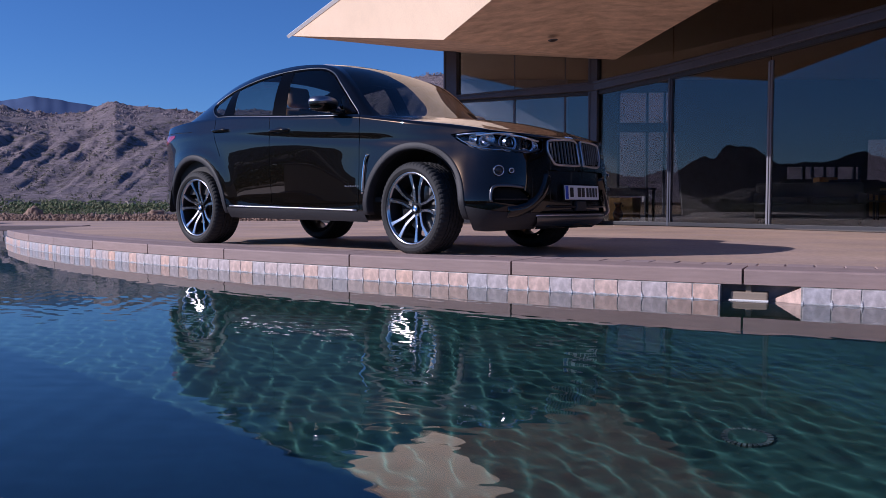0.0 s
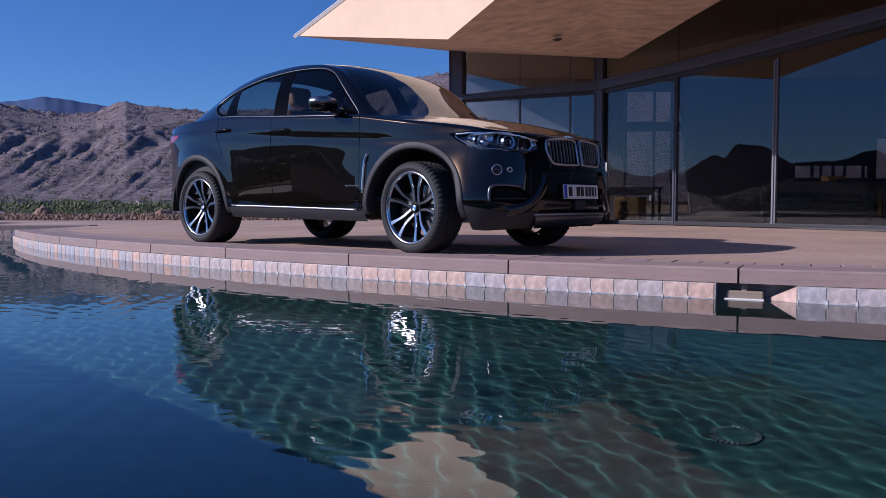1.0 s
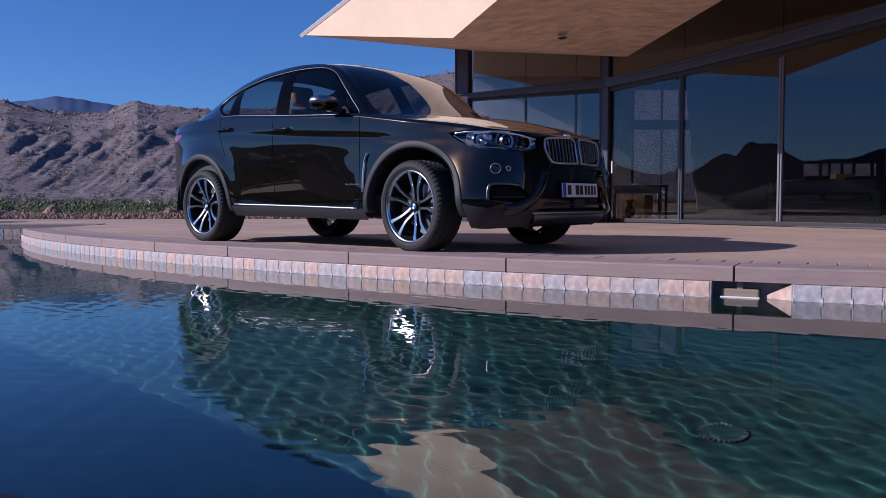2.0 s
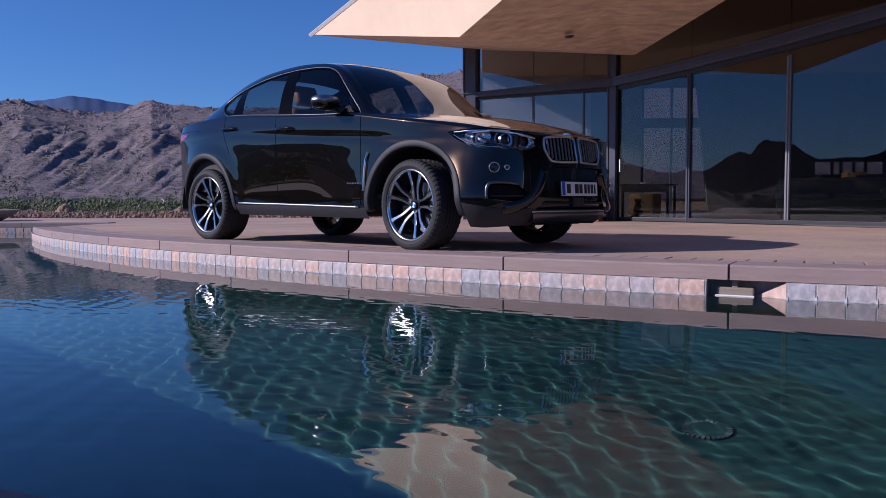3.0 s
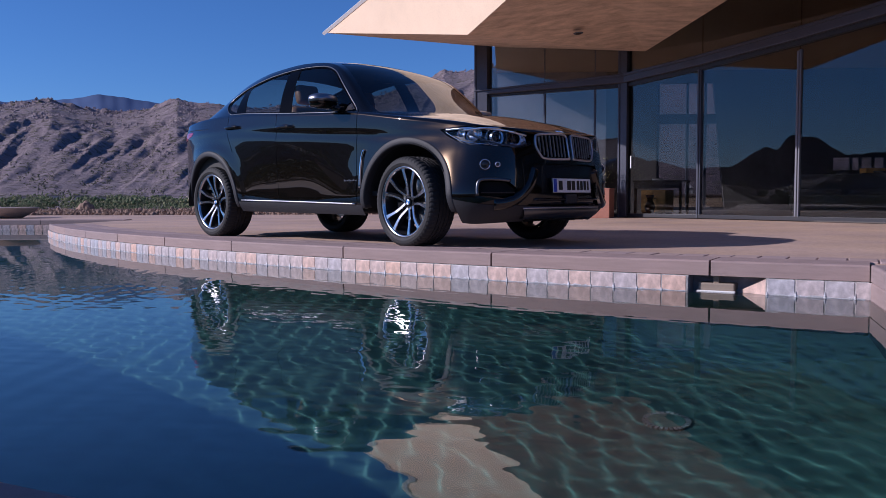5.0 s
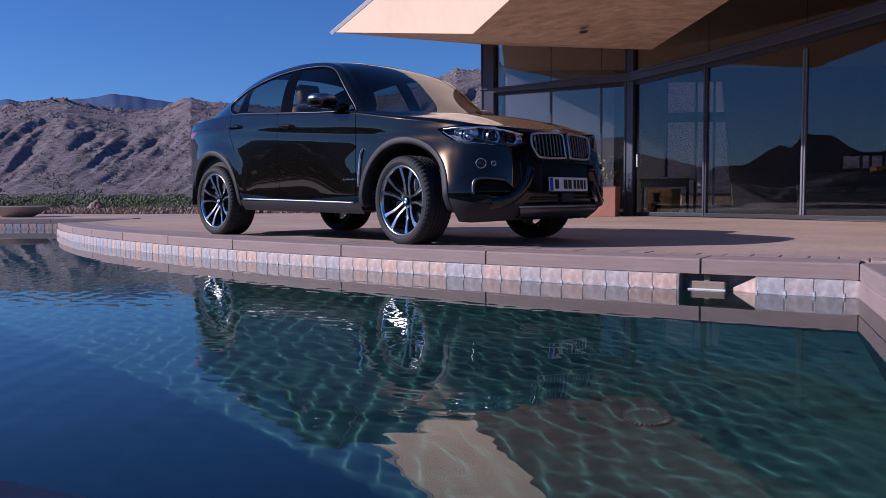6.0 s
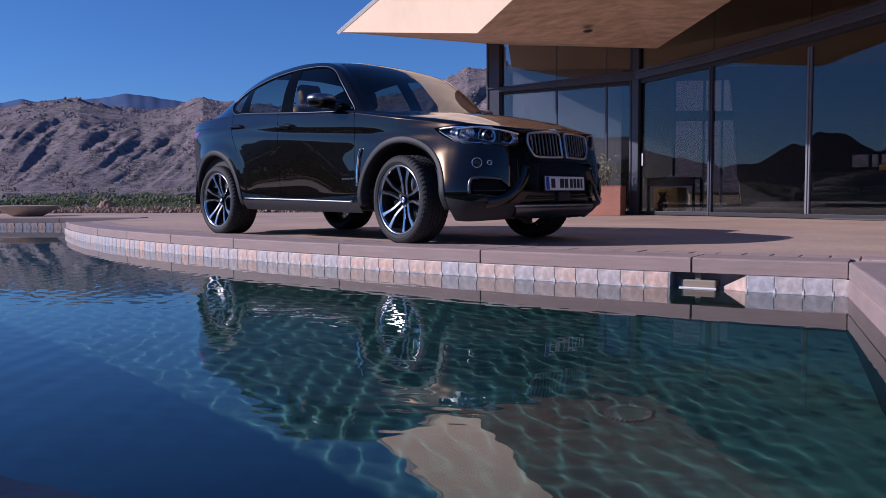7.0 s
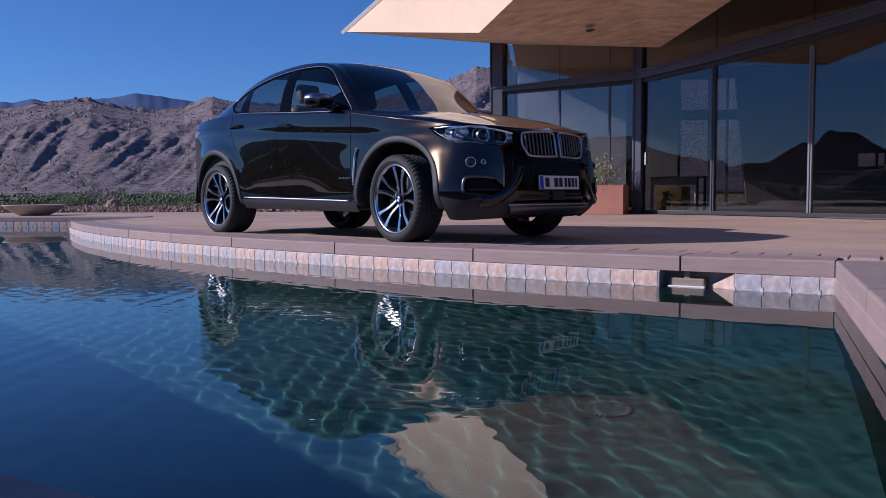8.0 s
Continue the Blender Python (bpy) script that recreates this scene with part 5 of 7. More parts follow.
def revolve_dish(r):
    """A shallow round dish that opens along +z."""
    bm = bmesh.new()
    rows = []
    for i in range(24):
        a = 6.283185 * i / 24
        rows.append([bm.verts.new((q * r * math.cos(a), q * r * math.sin(a), h * r)) for q, h in ((0.15, -0.45), (0.45, -0.40), (0.75, -0.24), (0.95, -0.02), (1.0, 0.08), (1.05, 0.06))])
    for i in range(24):
        a, b = rows[i], rows[(i + 1) % 24]
        for k in range(5):
            bm.faces.new((a[k], b[k], b[k + 1], a[k + 1]))
    return bm


def lamp_inside(lamp, sgn):
    """Two round projectors, a light bar and bright bezels behind the lens."""
    for y, z, r in ((0.535, 0.855, 0.048), (0.672, 0.868, 0.050)):
        m = Matrix.Translation((nose_x(y, z) - 0.045, y * sgn, z)) @ Vector((0.93, 0.36 * sgn, 0.0)).to_track_quat("Z", "Y").to_matrix().to_4x4()
        bm = bmesh.new()
        for r0, r1, z0, z1 in ((r, r * 0.86, 0.0, 0.018), (r * 0.86, r * 0.80, 0.018, -0.02)):
            bmesh.ops.create_cone(bm, cap_ends=False, segments=28, radius1=r0, radius2=r1, depth=abs(z1 - z0), matrix=m @ Matrix.Translation((0, 0, (z0 + z1) / 2)))
        part("bezel", bm, LAMP_CHROME, lamp, "bright lamp ring", smooth=True)
        bm = bmesh.new()
        bmesh.ops.create_uvsphere(bm, u_segments=20, v_segments=10, radius=r * 0.74, matrix=m @ Matrix.Translation((0, 0, -0.012)) @ Matrix.Diagonal((1, 1, 0.5, 1)))
        part("projector", bm, GLOSS_BLACK, lamp, smooth=True)
    bm = bmesh.new()
    pts = [(nose_x(y, z) - 0.022, y, z) for y, z in ((0.445, 0.885), (0.55, 0.908), (0.66, 0.926), (0.765, 0.938), (0.83, 0.925))]
    for a, b in zip(pts, pts[1:]):
        add_rod(bm, (a[0], a[1] * sgn, a[2]), (b[0], b[1] * sgn, b[2]), 0.010, 10)
    part("light_bar", bm, LAMP_CHROME, lamp, "bright upper light bar")
    bm = bmesh.new()
    pts = [(nose_x(y, z) - 0.018, y, z) for y, z in ((0.455, 0.822), (0.53, 0.800), (0.66, 0.806), (0.77, 0.845), (0.82, 0.895))]
    for a, b in zip(pts, pts[1:]):
        add_rod(bm, (a[0], a[1] * sgn, a[2]), (b[0], b[1] * sgn, b[2]), 0.007, 8)
    part("lower_trim", bm, SATIN_DIM, lamp)
    # reflector dishes round the projectors, and a small inner one
    for y, z, r in ((0.535, 0.855, 0.062), (0.672, 0.868, 0.066), (0.775, 0.895, 0.040), (0.462, 0.848, 0.034)):
        m = Matrix.Translation((nose_x(y, z) - 0.055, y * sgn, z)) @ Vector((0.80, 0.55 * sgn, 0.22)).to_track_quat("Z", "Y").to_matrix().to_4x4()
        bm = revolve_dish(r)
        bm.transform(m)
        part("reflector", bm, LAMP_CHROME, lamp, smooth=True)
    # the part that wraps round the corner
    for name, line, r in (("light_bar", ((0.37, 0.934), (0.45, 0.938), (0.55, 0.940), (0.68, 0.938), (0.76, 0.934)), 0.009), ("lower_trim", ((0.37, 0.920), (0.42, 0.890), (0.50, 0.852), (0.60, 0.824), (0.72, 0.810)), 0.004)):
        pts = [(x, sgn * (flank_y(x, z) - 0.018), z) for x, z in line]
        part(name, tube(smooth_line(pts, 3), r), LAMP_CHROME, lamp, smooth=True)
    for x, z, r in ((0.50, 0.902, 0.030), (0.60, 0.882, 0.045)):
        bm = revolve_dish(r)
        bm.transform(Matrix.Translation((x, sgn * (flank_y(x, z) - 0.045), z)) @ Vector((0.45, 0.85 * sgn, 0.15)).to_track_quat("Z", "Y").to_matrix().to_4x4())
        part("reflector", bm, LAMP_CHROME, lamp, smooth=True)
    bm = box((-0.03, -0.015, -0.052), (0.012, 0.015, 0.052), Matrix.Translation((nose_x(0.605, 0.86) - 0.03, 0.605 * sgn, 0.86)), bevel=0.004)
    part("divider", bm, LAMP_DARK, lamp)


def cabin_shell():
    xs = -np.concatenate([np.arange(0.05, 1.5, 0.045), np.arange(1.5, 3.83, 0.065)])
    NS, NT = 12, 22
    rows = []
    for x in xs:
        by, bz = float(BASE_Y(x)), float(BELT(x)) - 0.012
        ry, rz, rc = float(RAIL_Y(x)), float(RAIL_Z(x)), float(ROOF_MID(x))
        rz = max(rz, bz + 0.002) if x > -0.55 or x < -3.5 else rz
        row = []
        for j in range(NS):
            v = j / NS
            bulge = 0.030 * math.sin(math.pi * v) * min(1, (rz - bz) / 0.4)
            row.append((x, by + (ry - by) * v + bulge, bz + (rz - bz) * v))
        for j in range(NT + 1):
            w = j / NT
            g = 1 - (1 - w) ** 2.0
            row.append((x, ry * (1 - w), rz + (rc - rz) * g))
        right = [(a, -b, c) for a, b, c in row]
        left = [(a, b, c) for a, b, c in row[:-1]]
        rows.append(right + left[::-1])
    return np.array(rows), NS, NT


(G_BODY, G_SHIELD, G_REARWIN, G_TRIM, G_WF, G_WR, G_WQ) = range(7)
WIN_F = [(-1.585, 1.198), (-1.14, 1.172), (-0.77, 1.155), (-0.70, 1.165), (-0.83, 1.285), (-0.97, 1.40), (-1.08, 1.487), (-1.18, 1.537), (-1.31, 1.570), (-1.5, 1.586), (-1.69, 1.589)]
WIN_R = [(-2.37, 1.252), (-1.785, 1.212), (-1.865, 1.588), (-2.15, 1.562), (-2.49, 1.505)]
WIN_Q = [(-2.56, 1.262), (-2.70, 1.295), (-2.79, 1.350), (-2.80, 1.385), (-2.70, 1.445), (-2.60, 1.476)]
DLO = [(-2.64, 1.246), (-2.34, 1.236), (-1.78, 1.198), (-1.58, 1.185), (-1.14, 1.160), (-0.74, 1.142), (-0.665, 1.150), (-0.81, 1.288), (-0.955, 1.412), (-1.065, 1.500), (-1.17, 1.551),
       (-1.30, 1.583), (-1.5, 1.600), (-1.8, 1.602), (-2.15, 1.576), (-2.52, 1.512), (-2.70, 1.462), (-2.835, 1.395), (-2.83, 1.345), (-2.74, 1.283)]


def side_y(x, z):
    """The cabin side's distance from the middle at a height."""
    bz, rz = float(BELT(x)) - 0.012, float(RAIL_Z(x))
    v = min(max((z - bz) / (rz - bz), 0), 1)
    return float(BASE_Y(x)) * (1 - v) + float(RAIL_Y(x)) * v + 0.030 * math.sin(math.pi * v) * min(1, (rz - bz) / 0.4)


def tube(pts, r, n=8):
    bm = bmesh.new()
    rows = []
    P = [Vector(p) for p in pts]
    for i, p in enumerate(P):
        d = (P[min(i + 1, len(P) - 1)] - P[max(i - 1, 0)]).normalized()
        q = d.to_track_quat("Z", "Y").to_matrix()
        rows.append([bm.verts.new(p + q @ Vector((r * math.cos(6.2832 * k / n), r * math.sin(6.2832 * k / n), 0))) for k in range(n)])
    for a, b in zip(rows, rows[1:]):
        best = min(range(n), key=lambda o: sum((a[k].co - b[(k + o) % n].co).length for k in range(n)))
        for k in range(n):
            bm.faces.new((a[k], a[(k + 1) % n], b[(k + 1 + best) % n], b[(k + best) % n]))
    bm.faces.new(rows[0][::-1])
    bm.faces.new(rows[-1])
    bmesh.ops.recalc_face_normals(bm, faces=bm.faces[:])
    return bm


def build_cabin():
    P, ns, nt = cabin_shell()
    bm = shell_bmesh(P, False)
    bmesh.ops.recalc_face_normals(bm, faces=bm.faces[:])
    if sum(f.normal.z for f in bm.faces if abs(f.calc_center_median().y) < 0.4) < 0:
        bmesh.ops.reverse_faces(bm, faces=bm.faces[:])
    whole.clear()
    whole.append(smooth_skin(bm))
    layer = bm.faces.layers.int.new("tag")
    flank = lambda f: abs(f.normal.y) > 0.5
    cut_region(bm, DLO, "side", G_TRIM, flank, layer)
    cut_region(bm, WIN_F, "side", G_WF, flank, layer)
    cut_region(bm, WIN_R, "side", G_WR, flank, layer)
    cut_region(bm, WIN_Q, "side", G_WQ, flank, layer)
    over = lambda f: f.normal.z > 0.25
    shield = [(-0.02, -0.70), (-0.40, -0.765), (-0.62, -0.755), (-0.95, -0.675), (-1.20, -0.60), (-1.245, -0.40), (-1.27, -0.2), (-1.275, 0)]
    cut_region(bm, shield + [(x, -y) for x, y in reversed(shield[:-1])], "top", G_SHIELD, over, layer)
    rear = [(-2.50, 0), (-2.50, -0.50), (-2.60, -0.550), (-3.35, -0.525), (-3.50, -0.49), (-3.56, 0)]
    cut_region(bm, rear + [(x, -y) for x, y in reversed(rear[1:-1])], "top", G_REARWIN, over, layer)
    bm.normal_update()
    split_part(bm, layer, G_BODY, "roof", PAINT, car, "painted sloping roof and pillars")
    split_part(bm, layer, G_BODY, "headliner", CABIN, car, "black roof lining", push=-0.02)
    for name, tag, glass in (("windscreen", G_SHIELD, SCREEN_GLASS), ("rear_window", G_REARWIN, CAR_GLASS)):
        split_part(bm, layer, tag, name, glass, car, push=-0.002)
    for sgn in (-1, 1):
        for name, tag in (("front_window", G_WF), ("rear_door_window", G_WR), ("quarter_window", G_WQ), ("window_pillar_trim", G_TRIM)):
            t2 = 100 + tag * 2 + (sgn > 0)
            for f in bm.faces:
                if f[layer] == tag and f.calc_center_median().y * sgn > 0:
                    f[layer] = t2
            if tag == G_TRIM:
                split_part(bm, layer, t2, name, PILLAR_BLACK, car, "gloss black pillar trim")
            else:
                split_part(bm, layer, t2, name, CAR_GLASS, car, push=-0.004)
        loop = smooth_line(DLO + DLO[:1], 4)
        pts = [(x, sgn * (side_y(x, z) + 0.004), z) for x, z in loop]
        part("window_surround", tube(pts, 0.0065), SATIN_DIM, car, "satin aluminium window surround", smooth=True)
    bm.free()


shell, shell_layer = build_body()
shell.free()
build_cabin()


# ---- wheels ----
def revolve(profile, n, shape=None):
    """A ring about the y axis from (radius, y) points; shape(i, j, r, y) may change a point."""
    bm = bmesh.new()
    rows = []
    for i in range(n):
        a = 6.283185 * i / n
        row = []
        for j, (r, y) in enumerate(profile):
            if shape:
                r, y = shape(i, j, r, y)
            row.append(bm.verts.new((r * math.cos(a), y, r * math.sin(a))))
        rows.append(row)
    m = len(profile)
    for i in range(n):
        a, b = rows[i], rows[(i + 1) % n]
        for j in range(m - 1):
            bm.faces.new((a[j], b[j], b[j + 1], a[j + 1]))
    bmesh.ops.recalc_face_normals(bm, faces=bm.faces[:])
    return bm


def spoke_bmesh(k, tilt):
    """One arm of a double spoke: from the hub outwards, bending towards the rim; outer face at -y."""
    bm = bmesh.new()
    prof = [(0.048, 0.026, 0.060, 0.0120), (0.085, 0.027, 0.050, 0.0115), (0.125, 0.029, 0.038, 0.0115), (0.16, 0.035, 0.028, 0.0125), (0.195, 0.046, 0.020, 0.0140), (0.235, 0.061, 0.012, 0.0165), (0.262, 0.070, 0.008, 0.0220), (0.281, 0.075, 0.006, 0.0300)]
    rows = []
    for r, off, y, w in prof:
        rows.append([bm.verts.new((r, y + d, tilt * off + s * w * c)) for s, c, d in ((-1, 1.0, 0.006), (-1, 0.78, 0.0), (1, 0.78, 0.0), (1, 1.0, 0.006), (1, 1.25, 0.045), (-1, 1.25, 0.045))])
    for a, b in zip(rows, rows[1:]):
        for q in range(6):
            f = bm.faces.new((a[q], a[(q + 1) % 6], b[(q + 1) % 6], b[q]))
            f.material_index = 0 if q in (0, 1, 2) else 1
    bm.faces.new(rows[0])
    bm.faces.new(rows[-1][::-1])
    bmesh.ops.recalc_face_normals(bm, faces=bm.faces[:])
    bmesh.ops.rotate(bm, verts=bm.verts[:], cent=(0, 0, 0), matrix=Matrix.Rotation(radians(72 * k + 18), 3, "Y"))
    return bm


def build_wheel(parent, x, y, turn, width, spin):
    """A wheel with its tyre; outer face towards local -y."""
    h = width / 2
    w = part("wheel", revolve([(0.264, -h + 0.036), (0.255, -h + 0.07), (0.245, 0.0), (0.25, h - 0.03), (0.275, h - 0.02)], 64), ALLOY_DARK, parent, smooth=True)
    w.matrix_basis = pose(x, y, 0.370, 0, 0, turn) @ pose(0, 0, 0, 0, spin, 0)
    tagged(w, "five double-spoke alloy wheel with a low tyre")
    R = 0.370
    prof = [(0.284, -h + 0.028), (0.295, -h + 0.010), (0.315, -h + 0.0), (0.338, -h + 0.004), (0.354, -h + 0.014), (0.365, -h + 0.028), (R - 0.001, -h + 0.045)]
    for c in (-0.055, -0.018, 0.018, 0.055):
        prof += [(R, c - 0.006), (R - 0.008, c - 0.004), (R - 0.008, c + 0.004), (R, c + 0.006)]
    prof += [(a, -b) for a, b in prof[:7][::-1]]

    def blocks(i, j, r, y):
        if j in (4, 5, 6) or j >= len(prof) - 7 and j <= len(prof) - 5:
            if i % 3 == 0:
                return r - 0.006, y
        elif 7 <= j < len(prof) - 7 and (i + j // 4) % 4 == 0 and r > R - 0.004:
            return r - 0.004, y
        return r, y
    part("tyre", revolve(prof, 168, shape=blocks), RUBBER, w, "black low-profile tyre")
    part("rim_lip", revolve([(0.266, -h + 0.040), (0.272, -h + 0.022), (0.281, -h + 0.014), (0.290, -h + 0.016), (0.293, -h + 0.030)], 72), ALLOY, w, "machined rim edge", smooth=True)
    face = -h + 0.018
    for k in range(5):
        for tilt in (-1, 1):
            bm = spoke_bmesh(k, tilt)
            bmesh.ops.translate(bm, verts=bm.verts[:], vec=(0, face, 0))
            part("spoke", bm, [ALLOY, ALLOY_DARK], w)
    bm = bmesh.new()
    bmesh.ops.create_cone(bm, cap_ends=True, segments=40, radius1=0.075, radius2=0.060, depth=0.05, matrix=Matrix.Translation((0, face + 0.085, 0)) @ Matrix.Rotation(radians(90), 4, "X"))
    part("hub", bm, ALLOY_DARK, w)
    bm = bmesh.new()
    bmesh.ops.create_cone(bm, cap_ends=True, segments=32, radius1=0.034, radius2=0.033, depth=0.012, matrix=Matrix.Translation((0, face + 0.052, 0)) @ Matrix.Rotation(radians(90), 4, "X"))
    for q in range(4):
        pts = [(0, 0)] + [(0.023 * math.cos(radians(90 * q + a)), 0.023 * math.sin(radians(90 * q + a))) for a in range(0, 91, 15)]
        f = bm.faces.new([bm.verts.new((a, face + 0.0440, b)) for a, b in pts])
        f.material_index = 1 + q % 2
    part("hub_cap", bm, [GLOSS_BLACK, PLATE_WHITE, BADGE_BLUE], w, "round blue and white hub cap")
    for k in range(5):
        a = radians(72 * k + 54)
        bm = bmesh.new()
        bmesh.ops.create_cone(bm, cap_ends=True, segments=10, radius1=0.011, radius2=0.011, depth=0.02,
                              matrix=Matrix.Translation((0.056 * math.cos(a), face + 0.062, 0.056 * math.sin(a))) @ Matrix.Rotation(radians(90), 4, "X"))
        part("wheel_bolt", bm, STEEL if k % 2 else GLOSS_BLACK, w)
    part("brake_disc", revolve([(0.06, face + 0.13), (0.185, face + 0.13), (0.185, face + 0.16), (0.06, face + 0.16)], 48), STEEL, w, "grey steel brake disc")
    bm = bmesh.new()
    for i in range(6):
        a0 = radians(150 + i * 9)
        m = Matrix.Rotation(-a0, 4, "Y") @ Matrix.Translation((0.165, face + 0.13, 0))
        add_box(bm, (-0.04, -0.025, -0.016), (0.045, 0.05, 0.016), m, bevel=0.004)
    part("brake_caliper", bm, LAMP_DARK, w)
    return w


build_wheel(car, 0.0, -0.820, -5, 0.285, -25)
build_wheel(car, -WHEELBASE, -0.815, 0, 0.315, 30)
build_wheel(car, 0.0, 0.820, 175, 0.285, 20)
build_wheel(car, -WHEELBASE, 0.815, 180, 0.315, 0)


# ---- under and inside the car ----
def underbody():
    bm = bmesh.new()
    add_box(bm, (-3.75, -0.52, 0.30), (0.75, 0.52, 0.42), bevel=0.02)
    add_box(bm, (-2.40, -0.86, 0.27), (-0.55, 0.86, 0.40), bevel=0.02)
    add_box(bm, (0.45, -0.55, 0.235), (0.66, 0.55, 0.36), bevel=0.02)
    add_box(bm, (-3.85, -0.72, 0.40), (-3.40, 0.72, 0.52), bevel=0.02)
    add_rod(bm, (-0.05, -0.74, 0.33), (-0.05, 0.74, 0.33), 0.035)
    add_rod(bm, (-2.93, -0.74, 0.33), (-2.93, 0.74, 0.33), 0.045)
    part("underbody", bm, UNDER, car)
    for wx in (0.0, -WHEELBASE - 0.012):
        for sgn in (-1, 1):
            bm = bmesh.new()
            n = 30
            rows = []
            for i in range(n + 1):
                a = radians(-3 + 186 * i / n)
                rows.append([bm.verts.new((wx + 0.50 * math.cos(a), sgn * y, 0.352 + 0.50 * math.sin(a))) for y in (0.50, 0.72, 0.935)])
            for a, b in zip(rows, rows[1:]):
                for k in range(2):
                    bm.faces.new((a[k], a[k + 1], b[k + 1], b[k]))
            bm.faces.new([r[0] for r in rows])
            part("wheel_well", bm, UNDER, car)
            bm = bmesh.new()
            add_rod(bm, (wx, sgn * 0.60, 0.42), (wx, sgn * 0.56, 0.80), 0.055, 12)
            part("spring_strut", bm, UNDER, car)
    for sgn in (-1, 1):
        part("air_deflector", box((0.50, sgn * 0.60 - 0.06, 0.195), (0.56, sgn * 0.60 + 0.06, 0.26), bevel=0.006), UNDER, car)


underbody()


def seat_shape(x, y, back_h=0.62):
    bm = bmesh.new()
    add_box(bm, (x - 0.02, y - 0.25, 0.62), (x + 0.50, y + 0.25, 0.78), bevel=0.05)
    m = Matrix.Translation((x, y, 0.72)) @ Matrix.Rotation(radians(-18), 4, "Y")
    add_box(bm, (-0.12, -0.24, 0.0), (0.04, 0.24, back_h), m, bevel=0.055)
    return bm, m


def cabin_fittings():
    for y in (-0.38, 0.38):
        bm, m = seat_shape(-1.78, y)
        s = part("front_seat", bm, LEATHER, car, "tan leather front seat", smooth=True)
        bm = box((-0.06, -0.13, 0.65), (0.04, 0.13, 0.83), m, bevel=0.035)
        part("headrest", bm, LEATHER, s, smooth=True)
    bm = bmesh.new()
    add_box(bm, (-2.80, -0.66, 0.62), (-2.32, 0.66, 0.80), bevel=0.05)
    m = Matrix.Translation((-2.80, 0, 0.74)) @ Matrix.Rotation(radians(-22), 4, "Y")
    add_box(bm, (-0.14, -0.66, 0.0), (0.03, 0.66, 0.58), m, bevel=0.05)
    s = part("rear_bench", bm, LEATHER, car, "tan leather rear bench", smooth=True)
    for y in (-0.40, 0.0, 0.40):
        part("headrest", box((-0.10, y - 0.13, 0.54), (0.0, y + 0.13, 0.63), m, bevel=0.03), LEATHER, s, smooth=True)
    bm = box((-0.98, -0.78, 0.80), (-0.42, 0.78, 1.10), bevel=0.08)
    part("dashboard", bm, CABIN, car, smooth=True)
    bm = bmesh.new()
    m = Matrix.Translation((-1.12, 0.38, 1.02)) @ Matrix.Rotation(radians(-65), 4, "Y")
    pts = [m @ Vector((0.185 * math.cos(6.2832 * i / 32), 0.185 * math.sin(6.2832 * i / 32), 0)) for i in range(33)]
    w = part("steering_wheel", tube(pts, 0.015), CABIN, car, smooth=True)
    bm = box((-0.17, -0.02, -0.03), (0.05, 0.02, -0.01), m)
    add_box(bm, (-0.03, -0.17, -0.03), (0.03, 0.17, -0.01), m)
    part("steering_spokes", bm, CABIN, w)
    bm = bmesh.new()
    add_box(bm, (-3.60, -0.86, 0.42), (-0.30, 0.86, 0.46))
    add_box(bm, (-3.45, -0.70, 0.46), (-2.98, 0.70, 1.16))
    for sgn in (-1, 1):
        add_box(bm, (-3.3, sgn * 0.86 - 0.03, 0.5), (-0.55, sgn * 0.86 + 0.03, 1.12))
    part("cabin_lining", bm, CABIN, car)
    bm = box((-1.30, -0.11, 1.50), (-1.24, 0.11, 1.57), bevel=0.015)
    part("interior_mirror", bm, CABIN, car)


cabin_fittings()


